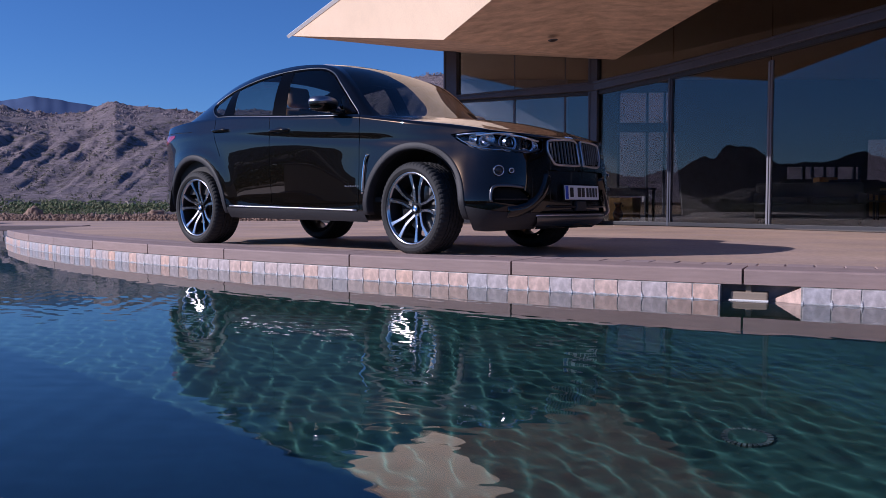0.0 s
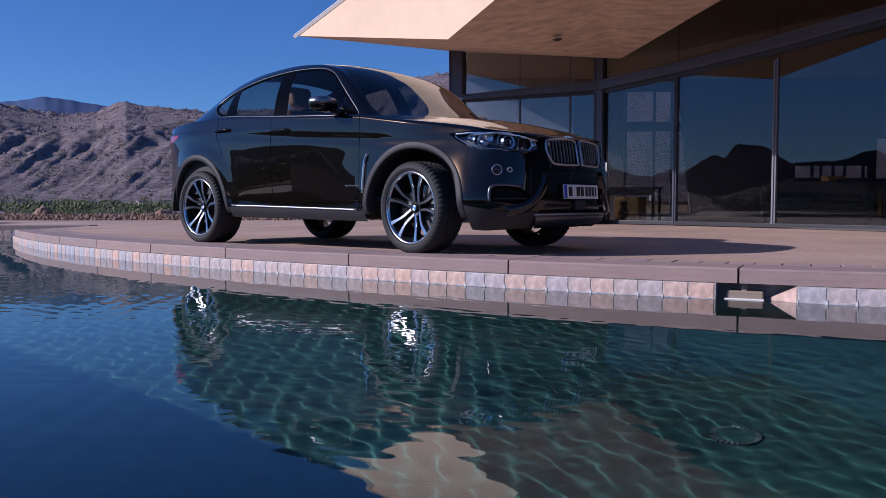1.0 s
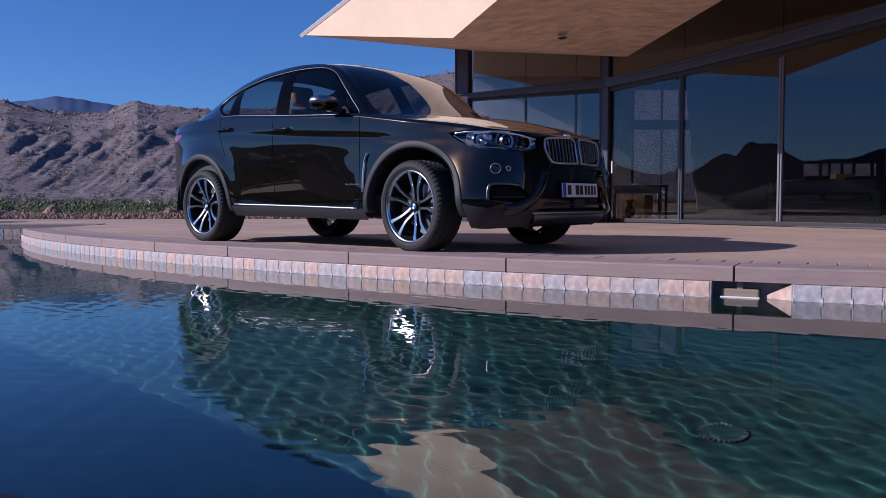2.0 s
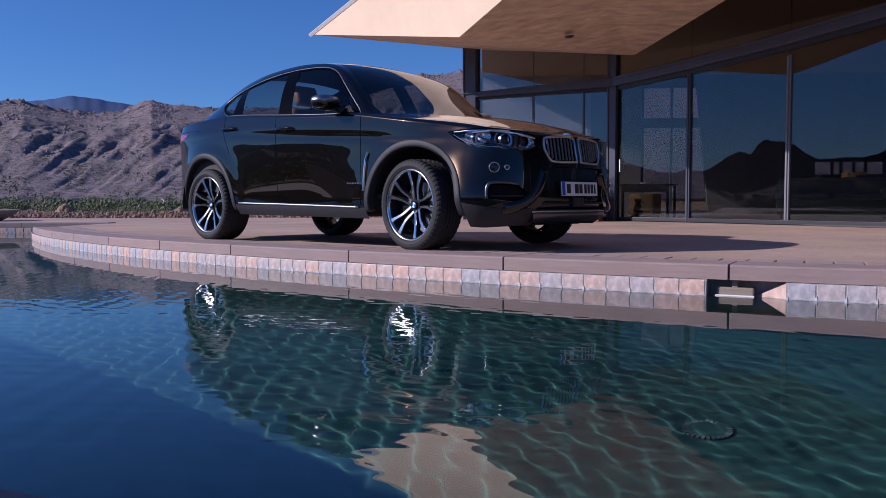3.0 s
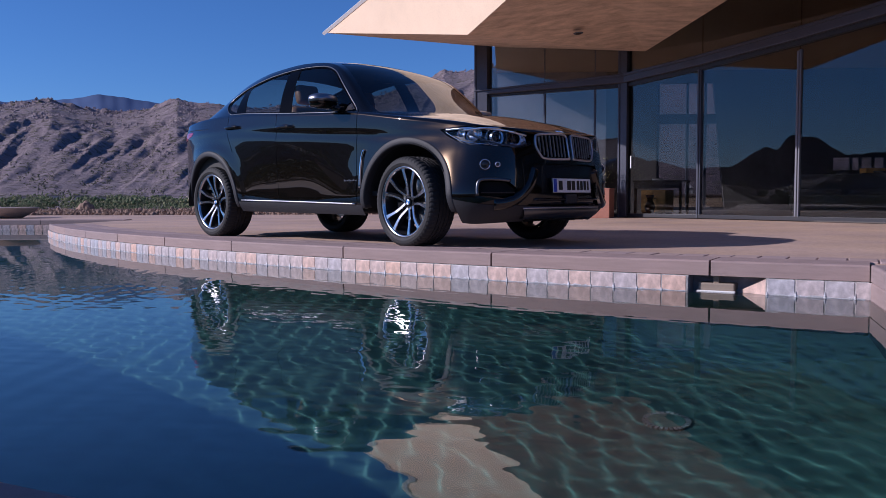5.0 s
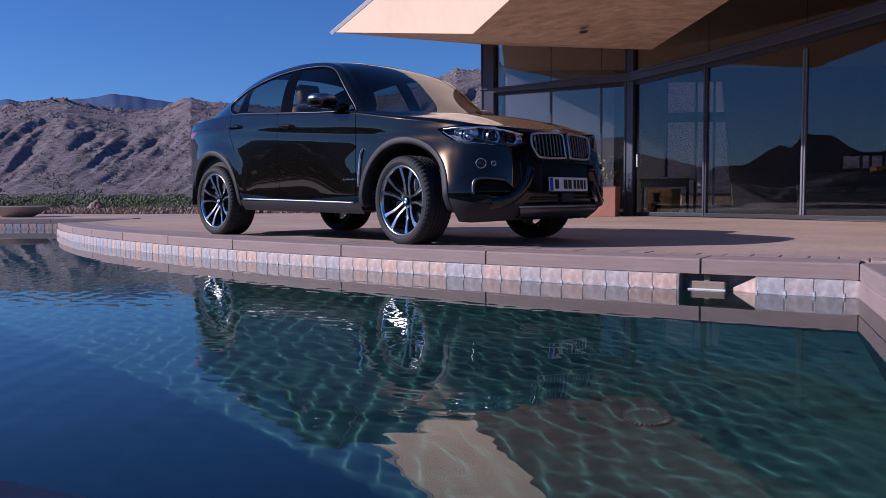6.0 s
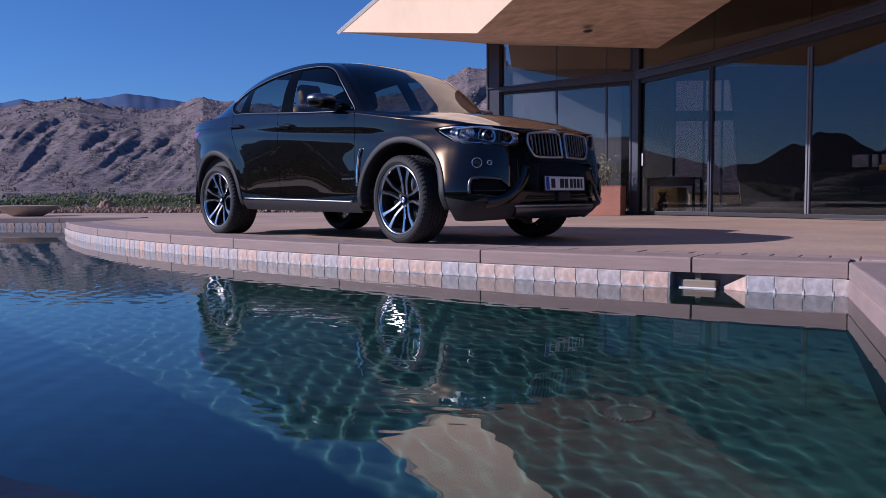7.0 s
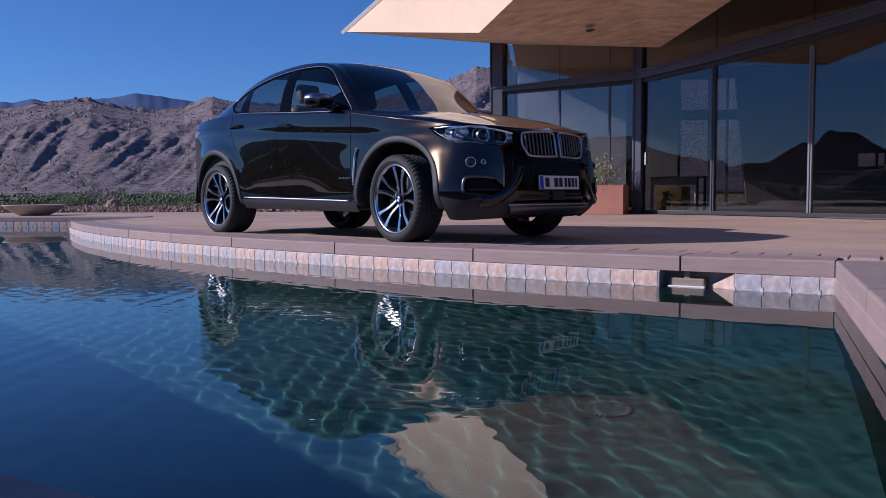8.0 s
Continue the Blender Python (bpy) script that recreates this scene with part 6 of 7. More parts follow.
# ---- outside fittings of the car ----
def fittings():
    for sgn in (-1, 1):
        # door mirror: body-coloured lower shell, bright cap
        m = Matrix.Translation((-0.90, sgn * 1.040, 1.228)) @ Matrix.Rotation(radians(-sgn * 8), 4, "Z") @ Matrix.Diagonal((1, 1.13, 0.84, 1))
        bm = bmesh.new()
        bmesh.ops.create_uvsphere(bm, u_segments=28, v_segments=16, radius=1.0)
        for v in bm.verts:
            x, y, z = v.co
            x = math.copysign(abs(x) ** 0.75, x) * 0.085
            y = math.copysign(abs(y) ** 0.62, y) * 0.125
            z = math.copysign(abs(z) ** 0.68, z) * 0.075
            if x < -0.045:
                x = -0.045
            v.co = m @ Vector((x - 0.02 * abs(y) / 0.125, y, z))
        mir = part("door_mirror", bm, PAINT, car, "dark door mirror with a bright cap", smooth=True)
        bm = bmesh.new()
        bmesh.ops.create_uvsphere(bm, u_segments=28, v_segments=16, radius=1.0)
        for v in bm.verts:
            x, y, z = v.co
            x = math.copysign(abs(x) ** 0.75, x) * 0.088
            y = math.copysign(abs(y) ** 0.62, y) * 0.128
            z = math.copysign(abs(z) ** 0.68, z) * 0.078
            if x < -0.045:
                x = -0.045
            v.co = m @ Vector((x - 0.02 * abs(y) / 0.125, y, max(z, 0.0)))
        part("mirror_cap", bm, MIRROR_CAP, mir, "satin silver mirror cap", smooth=True)
        bm = bmesh.new()
        add_rod(bm, (-0.83, sgn * 0.885, 1.160), (-0.87, sgn * 0.985, 1.185), 0.034, 14, 0.024)
        bmesh.ops.create_uvsphere(bm, u_segments=16, v_segments=10, radius=1, matrix=Matrix.Translation((-0.875, sgn * 0.99, 1.185)) @ Matrix.Diagonal((0.045, 0.05, 0.02, 1)))
        part("mirror_foot", bm, GLOSS_BLACK, mir, smooth=True)
        part("mirror_glass", box((-0.068, -0.10, -0.055), (-0.064, 0.10, 0.055), m), CHROME, mir)
        # pull handles
        for x, z in ((-1.60, 1.055), (-2.50, 1.105)):
            bm = bmesh.new()
            fy = flank_y(x, z)
            pts = [(x - 0.12, sgn * (fy - 0.008), z), (x - 0.10, sgn * (fy + 0.022), z + 0.002), (x, sgn * (fy + 0.032), z + 0.002), (x + 0.10, sgn * (fy + 0.024), z - 0.002), (x + 0.12, sgn * (fy - 0.008), z - 0.004)]
            hd = part("door_handle", tube(smooth_line(pts, 4), 0.014, 10), PAINT, car, "body-coloured pull handle", smooth=True)
            bm = bmesh.new()
            bmesh.ops.create_uvsphere(bm, u_segments=16, v_segments=8, radius=1, matrix=Matrix.Translation((x, sgn * fy, z + 0.002)) @ Matrix.Diagonal((0.07, 0.004, 0.028, 1)))
            part("handle_cup", bm, GLOSS_BLACK, hd, smooth=True)
        # bright strip along the sill
        bm = bmesh.new()
        pts = [(x, sgn * (flank_y(x, z) + 0.006), z) for x, z in ((-2.36, 0.388), (-1.9, 0.380), (-1.4, 0.370), (-1.0, 0.361), (-0.62, 0.352))]
        part("sill_strip", tube(smooth_line(pts, 4), 0.008), SATIN, car, "bright sill strip", smooth=True)
        # fender blade and its opening
        bm = bmesh.new()
        pts = [(-0.485, 0.80), (-0.545, 0.785), (-0.558, 0.66), (-0.560, 0.49), (-0.535, 0.465), (-0.515, 0.50), (-0.50, 0.66)]
        f = bm.faces.new([bm.verts.new((a, sgn * (flank_y(a, b) - 0.006), b)) for a, b in pts])
        r = bmesh.ops.extrude_face_region(bm, geom=[f])
        bmesh.ops.translate(bm, verts=[v for v in r["geom"] if isinstance(v, bmesh.types.BMVert)], vec=(0, sgn * 0.009, 0))
        bmesh.ops.recalc_face_normals(bm, faces=bm.faces[:])
        vent = part("fender_vent", bm, GLOSS_BLACK, car, "gloss black air outlet behind the wheel")
        part("blade", tube(smooth_line([(a, sgn * (flank_y(a, b) + 0.008), b) for a, b in ((-0.488, 0.80), (-0.515, 0.74), (-0.528, 0.62), (-0.532, 0.49))], 4), 0.012), CHROME, vent, "chrome blade", smooth=True)
        # small lettering on the door
        bm = bmesh.new()
        for i in range(9):
            hh = 0.011 if i % 3 else 0.015
            add_box(bm, (-0.76 + i * 0.021, sgn * flank_y(-0.68, 0.55) - 0.003, 0.545), (-0.76 + i * 0.021 + 0.014, sgn * flank_y(-0.68, 0.55) + 0.003, 0.545 + hh))
        part("badge_bars", bm, SATIN_DIM, car, "small bright lettering low on the door")
        # fog lamps
        for k, (x, y, z, r) in enumerate(((nose_x(0.800, 0.655) + 0.002, 0.800, 0.655, 0.037), (nose_x(0.725, 0.655) + 0.002, 0.725, 0.655, 0.017))):
            d = Vector((0.80, 0.60 * sgn, 0.0))
            m = Matrix.Translation((x, y * sgn, z)) @ d.to_track_quat("Z", "Y").to_matrix().to_4x4()
            bm = bmesh.new()
            bmesh.ops.create_cone(bm, cap_ends=True, segments=28, radius1=r, radius2=r * 0.93, depth=0.03, matrix=m)
            fog = part("fog_lamp", bm, LAMP_DARK, car, "round fog lamp" if k == 0 else "parking sensor lamp")
            bm = bmesh.new()
            bmesh.ops.create_uvsphere(bm, u_segments=20, v_segments=10, radius=r * 0.85, matrix=m @ Matrix.Translation((0, 0, 0.012)) @ Matrix.Diagonal((1, 1, 0.35, 1)))
            part("lens", bm, LAMP_DARK, fog, smooth=True)
            part("ring", tube([tuple(m @ Vector((r * math.cos(6.2832 * i / 28), r * math.sin(6.2832 * i / 28), 0.016))) for i in range(29)], 0.004, 6), CHROME, fog, smooth=True)
        # bright bracket of the side intake
        pts = [(0.65, 0.530), (0.75, 0.542), (0.835, 0.538), (0.862, 0.50), (0.870, 0.42)]
        part("intake_bracket", tube(smooth_line([(nose_x(b, c) + 0.004, sgn * b, c) for b, c in pts], 4), 0.013), SATIN_DIM, car, "satin grey intake surround", smooth=True)
        bm = box((-0.01, -0.13, -0.006), (0.01, 0.13, 0.006), Matrix.Translation((nose_x(0.72, 0.44) - 0.03, sgn * 0.72, 0.44)) @ Matrix.Rotation(radians(sgn * 32), 4, "Z"))
        part("intake_slat", bm, GLOSS_BLACK, car)
        # painted strut between the side intake and the middle opening
        pts = smooth_line([(0.74, 0.352), (0.66, 0.362), (0.575, 0.392), (0.50, 0.455), (0.445, 0.535), (0.41, 0.620)], 5)
        part("bumper_strut", tube([(nose_x(b, c) - 0.040, sgn * b, c) for b, c in pts], 0.054, 18), PAINT, car, "painted strut of the bumper", smooth=True)
        # kidney frames and their upright bars
        kid = [(0.030, 0.885), (0.030, 0.730), (0.050, 0.708), (0.30, 0.706), (0.355, 0.735), (0.390, 0.80), (0.385, 0.868), (0.355, 0.893), (0.20, 0.905), (0.06, 0.905)]
        nose = nose_x
        loop = smooth_line(kid + kid[:1], 3)
        g = part("kidney_grille", tube([(nose(y, z) + 0.004, sgn * y, z) for y, z in loop], 0.0095), SATIN, car, "chrome-framed grille half with upright bars", smooth=True)
        for i in range(8):
            y = 0.068 + i * 0.040
            z0, z1 = 0.718 + max(0, y - 0.29) * 0.6, 0.898 - max(0, y - 0.29) * 0.25
            bm = box((-0.040, -0.006, 0), (0.0, 0.006, z1 - z0), Matrix.Translation((nose(y, 0.75) - 0.004, sgn * y, z0)) @ Matrix.Rotation(radians(-9), 4, "Y"), bevel=0.003)
            part("grille_bar", bm, GLOSS_BLACK, g)
            bm = box((-0.003, -0.0065, 0.004), (0.005, 0.0065, z1 - z0 - 0.004), Matrix.Translation((nose(y, 0.75) - 0.002, sgn * y, z0)) @ Matrix.Rotation(radians(-9), 4, "Y"))
            part("bar_edge", bm, SATIN, g)
    # number plate: white with a blue band
    m = Matrix.Translation((nose_x(0, 0.5) + 0.006, 0.0, 0.44)) @ Matrix.Rotation(radians(-4), 4, "Y")
    pl = part("number_plate", box((-0.004, -0.26, 0.0), (0.004, 0.26, 0.112), m, bevel=0.003), PLATE_WHITE, car, "white number plate with a blue band")
    part("plate_holder", box((-0.016, -0.268, -0.008), (-0.003, 0.268, 0.12), m, bevel=0.004), GLOSS_BLACK, pl)
    part("blue_band", box((0.003, -0.256, 0.004), (0.0052, -0.214, 0.108), m), PLATE_BLUE, pl)
    for y, w in ((-0.19, 0.052), (-0.075, 0.052), (-0.012, 0.046), (0.060, 0.036), (0.108, 0.036), (0.156, 0.036), (0.206, 0.024)):
        part("character_bar", box((0.003, y, 0.020), (0.0056, y + w, 0.094), m), INK, pl)
    # bumper trim: bright lower edge, cross slat, sensor
    pts = [(0.865, -0.52, 0.318), (0.925, -0.30, 0.318), (0.945, 0, 0.318), (0.925, 0.30, 0.318), (0.865, 0.52, 0.318)]
    edge = smooth_line(pts, 4)
    P = np.array([[(x + dx, y * (1 - dy), z) for x, y, z0 in edge] for z, dx, dy in ((0.318, 0.004, 0.0), (0.300, 0.010, 0.0), (0.262, 0.002, 0.03), (0.235, -0.03, 0.06), (0.228, -0.10, 0.08))])
    skid = grid_mesh("skid_plate", P, SATIN_DIM)
    skid.parent = car
    tagged(skid, "grey lower skid plate")
    part("bumper_edge", tube(edge, 0.008), SATIN, car, "thin bright lower bumper edge", smooth=True)
    pts = [(0.90, -0.44, 0.385), (0.935, -0.2, 0.385), (0.942, 0, 0.385), (0.935, 0.2, 0.385), (0.90, 0.44, 0.385)]
    part("bumper_slat", tube(smooth_line(pts, 4), 0.012), GLOSS_BLACK, car, smooth=True)
    part("radar_cover", box((0.925, -0.075, 0.35), (0.958, 0.075, 0.43), bevel=0.01), CLADDING, car)
    # round badge on the bonnet
    top = SKIN[0].ray_cast(Vector((0.845, 0, 3)), Vector((0, 0, -1)))
    m = Matrix.Translation(top[0] + Vector((0, 0, 0.002))) @ (top[1] if top[1].z > 0 else -top[1]).to_track_quat("Z", "Y").to_matrix().to_4x4()
    bm = bmesh.new()
    bmesh.ops.create_cone(bm, cap_ends=True, segments=32, radius1=0.041, radius2=0.039, depth=0.008, matrix=m)
    bd = part("bonnet_badge", bm, CHROME, car, "round blue and white badge")
    for q in range(4):
        bm = bmesh.new()
        pts = [(0, 0)] + [(0.027 * math.cos(radians(90 * q + a)), 0.027 * math.sin(radians(90 * q + a))) for a in range(0, 91, 15)]
        f = bm.faces.new([bm.verts.new(m @ Vector((a, b, 0.0052))) for a, b in pts])
        part("quarter", bm, (PLATE_WHITE, BADGE_BLUE)[q % 2], bd)


fittings()


def settle_body():
    """The body rides a little tail-high over its wheels, with a taller roof and a longer nose."""
    seen = set()
    for ob in car.children_recursive:
        if ob.name.startswith("wheel") and "arch" not in ob.name and "well" not in ob.name or ob.parent is not car and ob.parent.name.split(".")[0] == "wheel":
            continue
        if ob.type != "MESH" or ob.data.name in seen:
            continue
        seen.add(ob.data.name)
        n = len(ob.data.vertices)
        co = np.empty(n * 3, np.float32)
        ob.data.vertices.foreach_get("co", co)
        co = co.reshape(n, 3)
        x, z = co[:, 0].copy(), co[:, 2].copy()
        co[:, 2] += 0.017 * step(0.2, -0.8, x) * step(0.35, 0.95, z) + 0.030 * step(1.20, 1.62, z) * step(-0.3, -0.9, x)
        co[:, 0] += 0.025 * step(0.55, 0.95, x)
        ob.data.vertices.foreach_set("co", co.reshape(-1))
        ob.data.update()


settle_body()


# ---- things on the terrace ----
def fire_bowl(x, y):
    base = holder("fire_bowl", pose(x, y, -0.012), "wide shallow cast concrete bowl on the terrace", "bowl")
    prof = [(0.0, 0.0), (0.29, 0.0), (0.325, 0.010), (0.42, 0.058), (0.52, 0.118), (0.61, 0.180), (0.664, 0.224), (0.672, 0.234), (0.662, 0.240), (0.635, 0.232), (0.52, 0.17), (0.34, 0.12), (0.0, 0.10)]
    bm = bmesh.new()
    n = 56
    rows = [[bm.verts.new((r * math.cos(6.2832 * i / n), r * math.sin(6.2832 * i / n), z)) for r, z in prof[1:-1]] for i in range(n)]
    for i in range(n):
        a, b = rows[i], rows[(i + 1) % n]
        for k in range(len(a) - 1):
            bm.faces.new((a[k], b[k], b[k + 1], a[k + 1]))
    bm.faces.new([r[0] for r in rows][::-1])
    bm.faces.new([r[-1] for r in rows])
    bmesh.ops.recalc_face_normals(bm, faces=bm.faces[:])
    part("bowl", bm, BOWL, base, smooth=True)
    part("foot", box((-0.16, -0.16, 0.0), (0.16, 0.16, 0.02)), BOWL, base)


fire_bowl(-10.38, 17.25)


def planter():
    m, L = wall_frame(GLASS_LINE[0], GLASS_LINE[1])
    base = holder("planter", m @ pose(1.92, -0.62, -0.012), "low red-brown masonry planter wall beside the window", "planter")
    part("wall", box((0, 0, 0), (1.05, 0.42, 0.56), bevel=0.01), WALL_RED, base)
    part("cap", box((-0.01, -0.01, 0.555), (1.06, 0.43, 0.575), bevel=0.006), WALL_RED, base)
    pl = holder("shrub", m @ pose(2.42, -0.42, 0.56), "yellow-green leafy shrub growing in the planter", "shrub")
    rng = random.Random(11)
    bm = bmesh.new()
    for i in range(15):
        a, l = rng.uniform(0, 6.28), rng.uniform(0.25, 0.52)
        p = Vector((rng.uniform(-0.25, 0.25), rng.uniform(-0.10, 0.10), 0))
        d = Vector((math.cos(a) * 0.35, math.sin(a) * 0.25, 1)).normalized()
        add_rod(bm, p, p + d * l, 0.008, 5, 0.003)
    part("stem", bm, DARK_WOOD, pl)
    bm = bmesh.new()
    for i in range(520):
        c = Vector((rng.gauss(0, 0.20), rng.gauss(0, 0.11), abs(rng.gauss(0.28, 0.15))))
        q = Euler((rng.uniform(-1, 1), rng.uniform(-1, 1), rng.uniform(0, 6.28))).to_matrix()
        s = rng.uniform(0.018, 0.042)
        v = [bm.verts.new(c + q @ Vector(o) * s) for o in ((-1, 0, 0), (0, -0.4, 0.1), (1, 0, -0.1), (0, 0.4, 0.1))]
        bm.faces.new(v)
    tagged(part("leaves", bm, LEAF_PALE, pl), kind="stuff")


planter()


# ---- furniture seen through the glass ----
def table(x, y, turn, w, d, h, mat):
    t = holder("dining_table", pose(x, y, 0.012, 0, 0, turn), "honey-coloured wooden table inside the house", "table")
    part("tabletop", box((-w / 2, -d / 2, h - 0.04), (w / 2, d / 2, h), bevel=0.006), mat, t)
    for sx in (-1, 1):
        for sy in (-1, 1):
            part("leg", box((sx * (w / 2 - 0.08) - 0.03, sy * (d / 2 - 0.08) - 0.03, 0), (sx * (w / 2 - 0.08) + 0.03, sy * (d / 2 - 0.08) + 0.03, h - 0.04)), mat, t)


def chair():
    c = holder("dining_chair", pose(0, 0, 0), "dark wooden dining chair with a padded seat", "chair", "chairs round the table")
    part("seat", box((-0.22, -0.22, 0.43), (0.22, 0.22, 0.48), bevel=0.015), FABRIC, c)
    part("backrest", box((-0.22, 0.18, 0.62), (0.22, 0.22, 0.98), bevel=0.01), DARK_WOOD, c)
    for sx in (-1, 1):
        part("leg", box((sx * 0.2 - 0.018, -0.21, 0), (sx * 0.2 + 0.018, -0.175, 0.43)), DARK_WOOD, c)
        part("leg", box((sx * 0.2 - 0.018, 0.18, 0), (sx * 0.2 + 0.018, 0.215, 0.63)), DARK_WOOD, c)
    return c


table(10.5, 21.2, -15, 2.2, 1.0, 0.78, WOOD)
first = chair()
ch = Vector((10.5, 21.2))
for i, (ox, oy, turn) in enumerate(((-0.7, 0.75, 0), (0.0, 0.78, 0), (0.7, 0.75, 0), (-0.7, -0.75, 180), (0.0, -0.78, 180), (0.7, -0.75, 180))):
    a = radians(-15)
    px, py = ch.x + ox * math.cos(a) - oy * math.sin(a), ch.y + ox * math.sin(a) + oy * math.cos(a)
    m = pose(px, py, 0.012, 0, 0, turn - 15)
    if i == 0:
        first.matrix_basis = m
    else:
        copy_thing(first, m)


def sofa(x, y, turn):
    s = holder("sofa", pose(x, y, 0.012, 0, 0, turn), "grey upholstered sofa inside the house", "sofa")
    part("base", box((-1.0, -0.42, 0.08), (1.0, 0.42, 0.40), bevel=0.04), FABRIC, s, smooth=False)
    part("backrest", box((-1.0, 0.22, 0.40), (1.0, 0.44, 0.82), bevel=0.06), FABRIC, s)
    for sx in (-1, 1):
        part("armrest", box((sx * 0.93 - 0.09, -0.42, 0.38), (sx * 0.93 + 0.09, 0.44, 0.60), bevel=0.05), FABRIC, s)
        part("seat_cushion", box((sx * 0.44 - 0.40, -0.42, 0.38), (sx * 0.44 + 0.40, 0.22, 0.52), bevel=0.05), FABRIC, s)
        part("foot", box((sx * 0.9 - 0.03, -0.36, 0.0), (sx * 0.9 + 0.03, -0.30, 0.09)), DARK_WOOD, s)


sofa(7.2, 16.6, -22)


def wood_cabinet(x, y, turn):
    c = holder("cabinet", pose(x, y, 0.012, 0, 0, turn), "low honey-coloured wooden cabinet inside the house", "cabinet")
    part("body", box((-0.27, -0.2, 0.06), (0.27, 0.2, 0.52), bevel=0.006), WOOD, c)
    for sx in (-1, 1):
        d = part("door", box((sx * 0.135 - 0.128, -0.222, 0.09), (sx * 0.135 + 0.128, -0.2, 0.50), bevel=0.004), WOOD, c)
        part("knob", box((sx * 0.05 - 0.012, -0.245, 0.33), (sx * 0.05 + 0.012, -0.22, 0.36)), DARK_WOOD, d)
    part("plinth", box((-0.25, -0.17, 0.0), (0.25, 0.17, 0.06)), DARK_WOOD, c)
    v = holder("vase", pose(x - 0.22, y - 0.38, 0.012), "dark vase on the floor before the cabinet", "vase")
    bm = bmesh.new()
    for z0, z1, r0, r1 in ((0, 0.18, 0.06, 0.11), (0.18, 0.32, 0.11, 0.05), (0.32, 0.42, 0.05, 0.09)):
        bmesh.ops.create_cone(bm, cap_ends=True, segments=20, radius1=r0, radius2=r1, depth=z1 - z0, matrix=Matrix.Translation((0, 0, (z0 + z1) / 2)))
    part("body", bm, DARK_WOOD, v, smooth=True)


wood_cabinet(3.75, 17.6, -35)


def rear_window(name, x0, x1, z0, z1, bars, transoms, label):
    w = holder(name, pose(0, ROOM_Y + 0.07, 0), label, "window", kind="structure")
    for x in bars:
        part("mullion", box((x - 0.035, -0.04, z0), (x + 0.035, 0.04, z1)), FRAME_METAL, w)
    for za, zb in transoms:
        part("transom", box((x0, -0.05, za), (x1, 0.05, zb)), FRAME_METAL, w)
    part("pane", box((x0, -0.006, z0), (x1, 0.006, z1)), GLASS_CLEAR, w).visible_shadow = False


rear_window("window_rear", REAR[0], REAR[1], 0.0, REAR[2], (4.90, 5.72, 6.22), ((2.46, 2.74), (0.0, 0.1)), "dark-framed rear window of the room")
rear_window("window_slot", SLOT[0], SLOT[1], SLOT[2], SLOT[3], (10.25, 10.50, 10.85, 11.18, 11.70), (), "low slot window in the back wall")
rear_window("window_side", SIDE_PANE[0], SIDE_PANE[1], SIDE_PANE[2], SIDE_PANE[3], (13.0,), (), "small window in the back wall")


def cupboard(x, y, turn, w, d, h):
    c = holder("cupboard", pose(x, y, 0.012, 0, 0, turn), "upright orange-brown wooden cupboard inside the house", "cupboard")
    part("body", box((-w / 2, -d / 2, 0.05), (w / 2, d / 2, h), bevel=0.008), WOOD, c)
    part("plinth", box((-w / 2 + 0.03, -d / 2 + 0.03, 0), (w / 2 - 0.03, d / 2 - 0.03, 0.05)), DARK_WOOD, c)
    for k in (-1, 1):
        d1 = part("door", box((k * w / 4 - w / 4 + 0.006, -d / 2 - 0.018, 0.08), (k * w / 4 + w / 4 - 0.006, -d / 2, h - 0.03), bevel=0.004), WOOD, c)
        part("knob", box((k * 0.04 - 0.01, -d / 2 - 0.04, h * 0.55), (k * 0.04 + 0.01, -d / 2 - 0.016, h * 0.55 + 0.03)), DARK_WOOD, d1)


cupboard(10.35, 22.9, 0, 0.50, 0.4, 1.12)
cupboard(9.45, 23.2, 0, 0.85, 0.45, 0.94)
cupboard(12.1, 22.8, 0, 0.95, 0.45, 0.92)


def desk(x, y, turn):
    t = holder("writing_desk", pose(x, y, 0.012, 0, 0, turn), "dark wooden writing desk inside the house", "desk")
    part("desktop", box((-0.55, -0.28, 0.70), (0.55, 0.28, 0.74), bevel=0.005), DARK_WOOD, t)
    part("drawer_front", box((-0.52, -0.27, 0.56), (0.52, -0.24, 0.70), bevel=0.004), DARK_WOOD, t)
    for sx in (-1, 1):
        for sy in (-1, 1):
            part("leg", box((sx * 0.50 - 0.025, sy * 0.24 - 0.025, 0), (sx * 0.50 + 0.025, sy * 0.24 + 0.025, 0.70)), DARK_WOOD, t)
    p = holder("paper_tray", pose(x - 0.1, y - 0.1, 0.752, 0, 0, turn), "small white paper tray on the writing desk", "tray")
    part("tray", box((-0.10, -0.07, 0.0), (0.10, 0.07, 0.035), bevel=0.006), PLASTIC_WHITE, p)


desk(3.95, 18.25, -30)


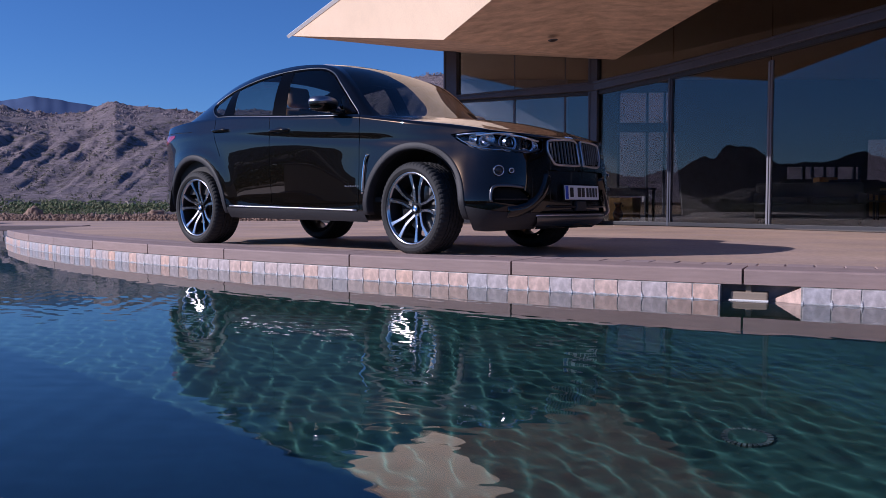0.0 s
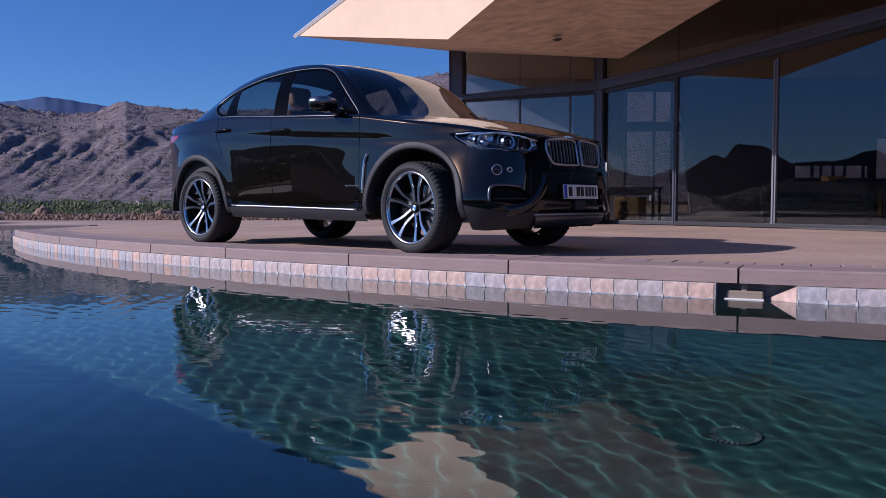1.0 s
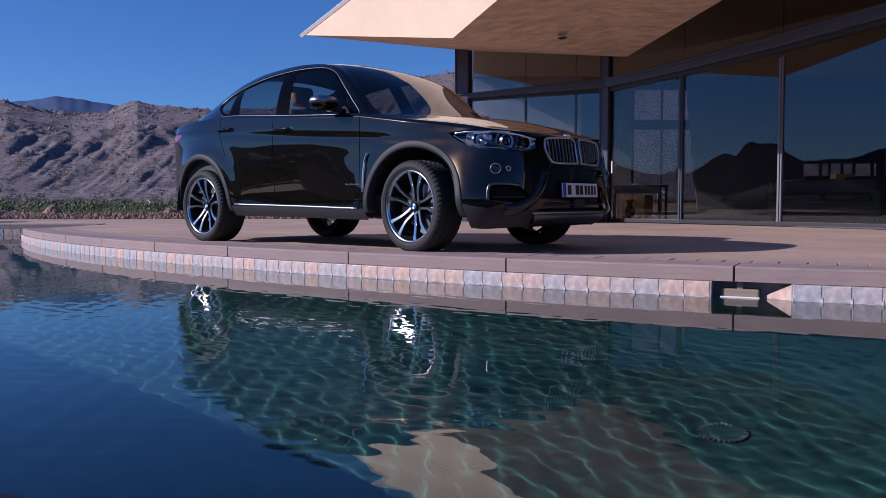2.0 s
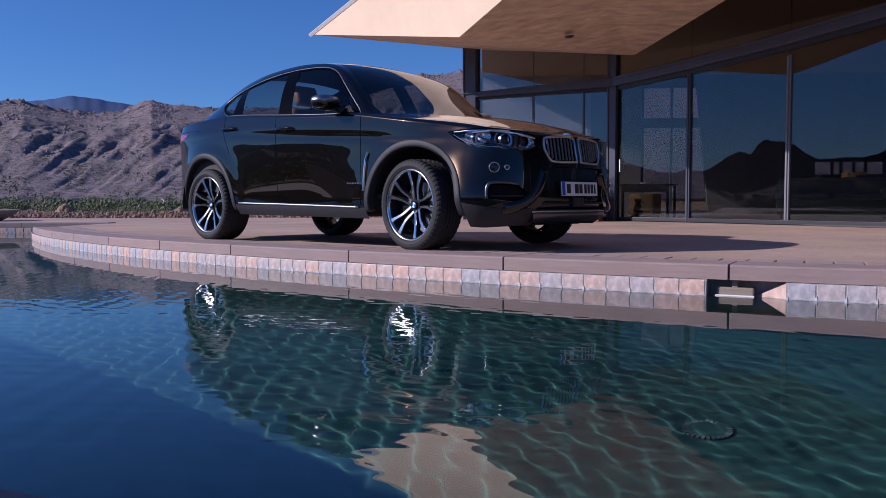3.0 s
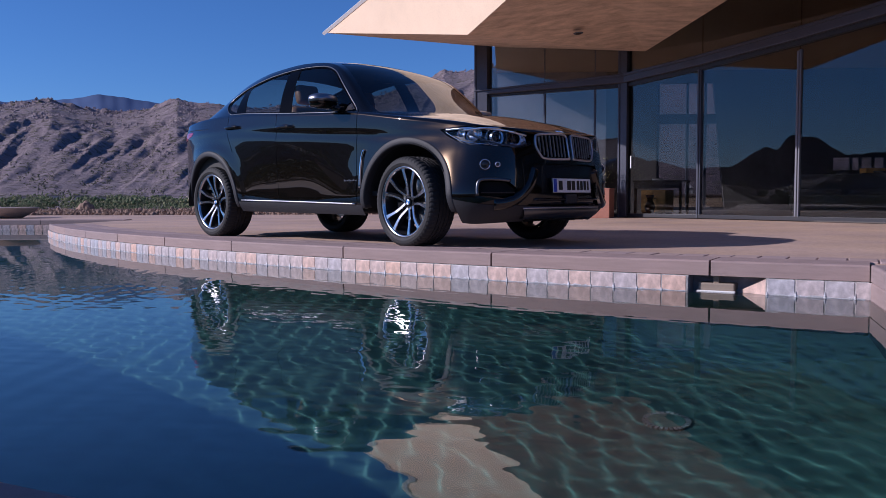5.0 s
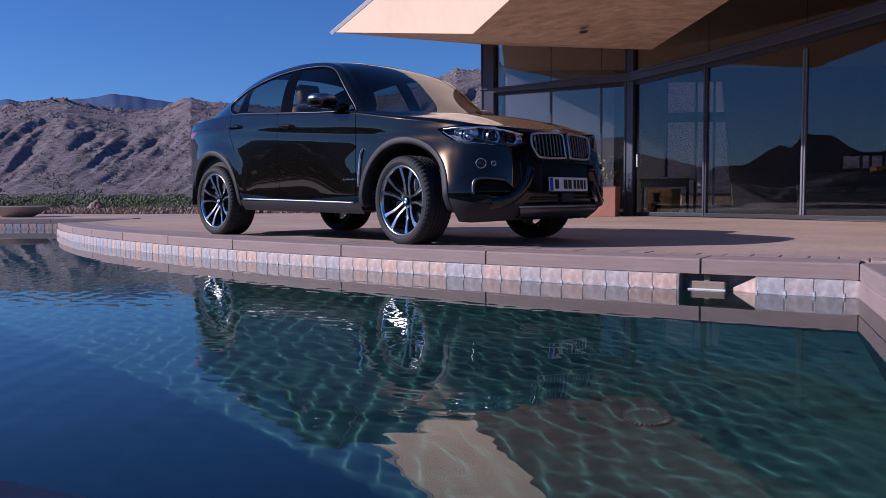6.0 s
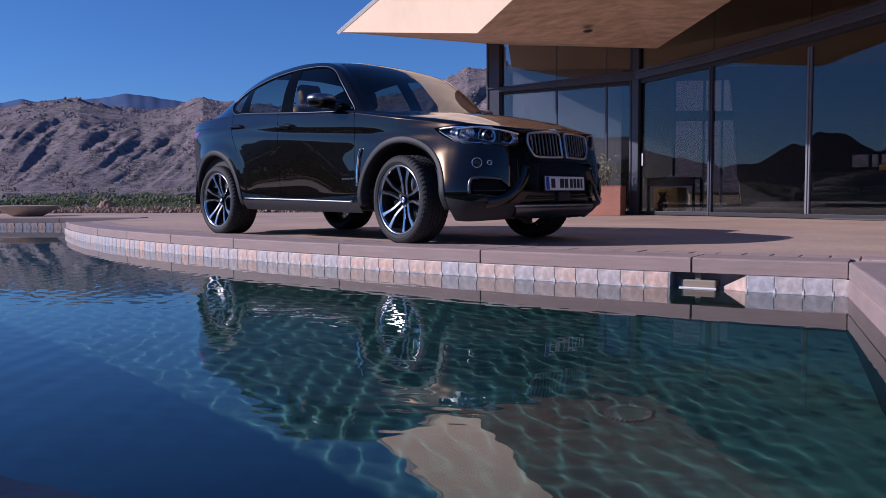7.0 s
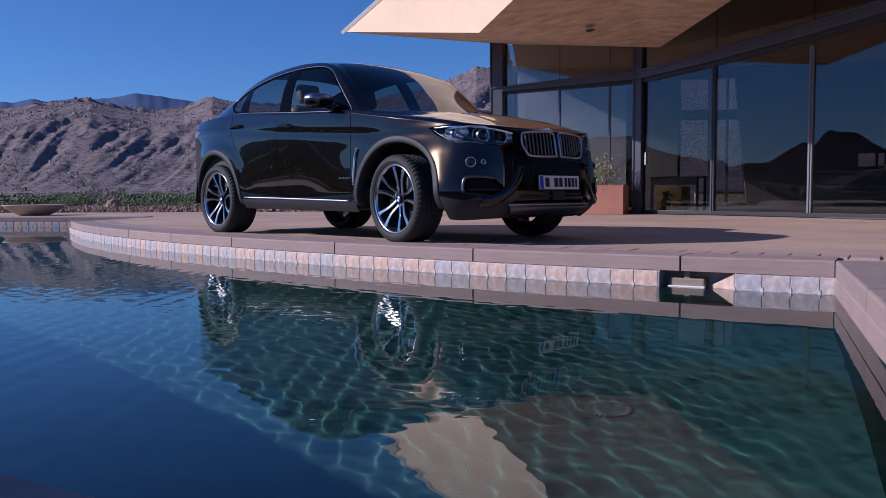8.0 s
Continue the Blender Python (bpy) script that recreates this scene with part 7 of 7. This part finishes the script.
def garden_wall(x0, x1, y):
    g = holder("garden_wall", pose(0, y, -0.3), "low tan garden wall behind the house", "garden wall")
    part("wall", box((x0, 0, 0), (x1, 0.25, 0.72), bevel=0.01), STUCCO, g)
    part("cap", box((x0 - 0.03, -0.03, 0.72), (x1 + 0.03, 0.28, 0.78), bevel=0.008), STONE_COPING, g)
    p = holder("lantern", pose(x0 + 0.55, y + 0.12, 0.48), "small white garden lantern on the wall", "lantern")
    part("body", box((-0.11, -0.11, 0.0), (0.11, 0.11, 0.20), bevel=0.01), PLASTIC_WHITE, p)
    bm = bmesh.new()
    bmesh.ops.create_cone(bm, cap_ends=True, segments=4, radius1=0.19, radius2=0.02, depth=0.12, matrix=Matrix.Translation((0, 0, 0.26)) @ Matrix.Rotation(radians(45), 4, "Z"))
    part("lid", bm, PLASTIC_WHITE, p)


garden_wall(6.0, 8.6, 27.5)


# ---- rocks and the valley ----
def gravel():
    """A bank of brown stones along the terrace's far edge."""
    rng = random.Random(3)
    vs, fs = [], []
    bm = bmesh.new()
    bmesh.ops.create_icosphere(bm, subdivisions=1, radius=1.0)
    bv = [v.co.copy() for v in bm.verts]
    bf = [[v.index for v in f.verts] for f in bm.faces]
    bm.free()
    for i in range(9500):
        x, t = rng.uniform(-24, -0.3), rng.random()
        y = 20.25 + t * 2.6
        s = rng.uniform(0.020, 0.048) * (1.0 if rng.random() < 0.95 else 1.9)
        z = -0.02 + 0.10 * math.sin(min(t * 1.9, 1.57)) + rng.uniform(-0.04, 0.03)
        q = Euler((rng.uniform(0, 6), rng.uniform(0, 6), rng.uniform(0, 6))).to_matrix()
        d = (rng.uniform(0.7, 1.3), rng.uniform(0.7, 1.3), rng.uniform(0.5, 0.9))
        o = len(vs)
        for c in bv:
            k = s * rng.uniform(0.8, 1.15)
            p = q @ Vector((c.x * d[0] * k, c.y * d[1] * k, c.z * d[2] * k))
            vs.append((x + p.x, y + p.y, z + p.z))
        fs += [[a + o for a in f] for f in bf]
    me = bpy.data.meshes.new("gravel_bank")
    me.from_pydata(vs, [], fs)
    me.materials.append(ROCK)
    tagged(new("gravel_bank", me), "bank of loose brown stones along the terrace edge", "gravel", kind="stuff")
    # earth under the stones
    P = np.array([[(x, y, z) for x in np.linspace(-25, -0.25, 18)] for y, z in ((20.2, -0.1), (20.9, 0.0), (22.0, 0.06), (23.0, 0.0), (25, -0.6))])
    tagged(grid_mesh("earth_bank", P, ROCK), "low bank of brown earth beneath loose stones", "earth", kind="structure")


gravel()


def boulder(x, y, z, s, seed):
    rng = random.Random(seed)
    bm = bmesh.new()
    bmesh.ops.create_icosphere(bm, subdivisions=3, radius=1.0)
    for v in bm.verts:
        n = noise.noise(v.co * 1.7 + Vector((seed, 0, 0))) * 0.35 + noise.noise(v.co * 4 + Vector((0, seed, 0))) * 0.12
        v.co = Vector((v.co.x * s[0], v.co.y * s[1], v.co.z * s[2])) * (1 + n)
    ob = part("boulder", bm, ROCK)
    ob.matrix_basis = pose(x, y, z, 0, 0, seed * 40)
    tagged(ob, "weathered brown boulder on the stone bank", "boulder", "boulders on the bank")


boulder(-11.2, 22.3, 0.10, (0.22, 0.2, 0.24), 1)
boulder(-8.0, 22.6, 0.08, (0.30, 0.2, 0.17), 2)
boulder(-6.9, 22.4, 0.08, (0.2, 0.2, 0.14), 3)


def valley_trees():
    """The belt of trees and scrub on the valley floor."""
    rng = random.Random(8)
    bm = bmesh.new()
    bmesh.ops.create_icosphere(bm, subdivisions=1, radius=1.0)
    bv = [v.co.copy() for v in bm.verts]
    bf = [[v.index for v in f.verts] for f in bm.faces]
    bm.free()
    vs, fs = [], []
    for i in range(8200):
        # Western trees are unseen, added to darken what the windows reflect.
        west, slope = i >= 6000, i >= 6900
        az = rng.uniform(-140, -58) if west else rng.uniform(-44, 3)
        r = rng.uniform(127, 140) if slope else rng.uniform(36, 118) if west else 190 * (520 / 190) ** rng.random()
        if noise.noise(Vector((az * 0.25, r / 60, 2))) + (0 if west else 0.55 * noise.noise(Vector((az * 0.8, r / 26, 5)))) < (-0.2 if west else -0.06):
            continue
        x, y = -5 + r * math.sin(radians(az)), 3.15 + r * math.cos(radians(az))
        z = land_height(az, r) - (0.9 if r < 200 else 0) - (0.1 if west else 0)
        big = slope or rng.random() < 0.45 and r > 220
        h = rng.uniform(0.6, 1.3) if slope else rng.uniform(2.0, 4.2) if big else rng.uniform(0.9, 2.3)
        for k in range((12 if big else 7) if not west else 7):
            c = Vector((rng.gauss(0, h * 0.34), rng.gauss(0, h * 0.34), h * rng.uniform(0.2, 0.85)))
            s = h * (rng.uniform(0.09, 0.22) if west else rng.uniform(0.06, 0.16))
            o = len(vs)
            for p in bv:
                q = p * s * rng.uniform(0.55, 1.3)
                vs.append((x + c.x + q.x, y + c.y + q.y, z + c.z + q.z * 0.85))
            fs += [[a + o for a in f] for f in bf]
    me = bpy.data.meshes.new("valley_trees")
    me.from_pydata(vs, [], fs)
    me.materials.append(TREE_FAR)
    tagged(new("valley_trees", me), "belt of green desert trees and scrub on the valley floor", "trees", kind="stuff")


valley_trees()



def planting_bed():
    """Unseen scrub in a bed along the terrace's western side, added to darken reflections."""
    line = [(-3.2, -0.9), (-5.2, 0.9), (-9.0, 4.0), (-13.0, 7.4), (-17.5, 12.2), (-25.5, 14.0), (-25.5, -12.0), (-7.0, -12.0)]
    ob = part("planting_bed", prism(line[::-1], -0.02, 0.03), ROCK)
    tagged(ob, "unseen brown earth bed added west of the terrace", "bed", kind="structure")
    rng = random.Random(21)
    vs, fs = [], []
    for i in range(1500):
        x, y = rng.uniform(-25, -3.5), rng.uniform(-11.5, 13.5)
        if not inside_poly(x, y, line):
            continue
        h = rng.uniform(0.35, 0.75)
        for k in range(90):
            # leaves grow outwards from a low crown, thinning at its rim
            a, u = rng.uniform(0, 6.283), rng.random() ** 0.5
            c = Vector((math.cos(a) * u * h * 0.9, math.sin(a) * u * h * 0.9, 0.04 + h * rng.uniform(0.05, 1.0) * (1 - 0.6 * u * u)))
            q = Euler((rng.uniform(-0.9, 0.9), rng.uniform(-0.9, 0.9), a)).to_matrix()
            sc = h * rng.uniform(0.07, 0.15)
            o = len(vs)
            for p in ((-1, 0, 0), (0, -0.45, 0.15), (1, 0, -0.1), (0, 0.45, 0.15)):
                w = q @ Vector(p) * sc
                vs.append((x + c.x + w.x, y + c.y + w.y, max(c.z + w.z, 0.031)))
            fs.append([o, o + 1, o + 2, o + 3])
    me = bpy.data.meshes.new("desert_scrub")
    me.from_pydata(vs, [], fs)
    me.materials.append(TREE_FAR)
    tagged(new("desert_scrub", me), "unseen dark green scrub added to darken reflections", "shrubs", kind="stuff")


planting_bed()


def far_house(az, r, w, d, h, turn):
    x, y = -5 + r * math.sin(radians(az)), 3.15 + r * math.cos(radians(az))
    z = land_height(az, r) - 0.2
    w, d, h = w * 0.75, d * 0.75, h * 0.8
    b = holder("house", pose(x, y, z, 0, 0, turn), "small pale flat-roofed house among valley trees", "house", "houses in the valley")
    part("wall", box((-w / 2, -d / 2, 0), (w / 2, d / 2, h)), FAR_WALL, b)
    part("roof", box((-w / 2 - 0.4, -d / 2 - 0.4, h), (w / 2 + 0.4, d / 2 + 0.4, h + 0.4)), FAR_ROOF, b)
    for i in range(3):
        part("window", box((-w / 2 + (i + 0.6) * w / 3.6, -d / 2 - 0.06, 0.7), (-w / 2 + (i + 0.6) * w / 3.6 + 0.9, -d / 2 + 0.05, 1.6)), GLOSS_BLACK, b)


for az, r, w, d, h, turn in ((-27.5, 455, 8, 5, 3.4, 20), (-25.2, 480, 7, 5, 3.3, 30), (-23.8, 430, 6, 4, 3.3, 15), (-22.4, 470, 8, 5, 3.4, 24), (-20.6, 420, 6, 4, 3.2, 40), (-30.5, 450, 8, 5, 3.4, 30), (-33.0, 480, 7, 5, 3.4, 20), (-19.2, 460, 7, 5, 3.4, 10), (-26.3, 415, 6, 4, 3.2, 30), (-29.0, 485, 7, 5, 3.3, 12)):
    far_house(az, r, w, d, h, turn)
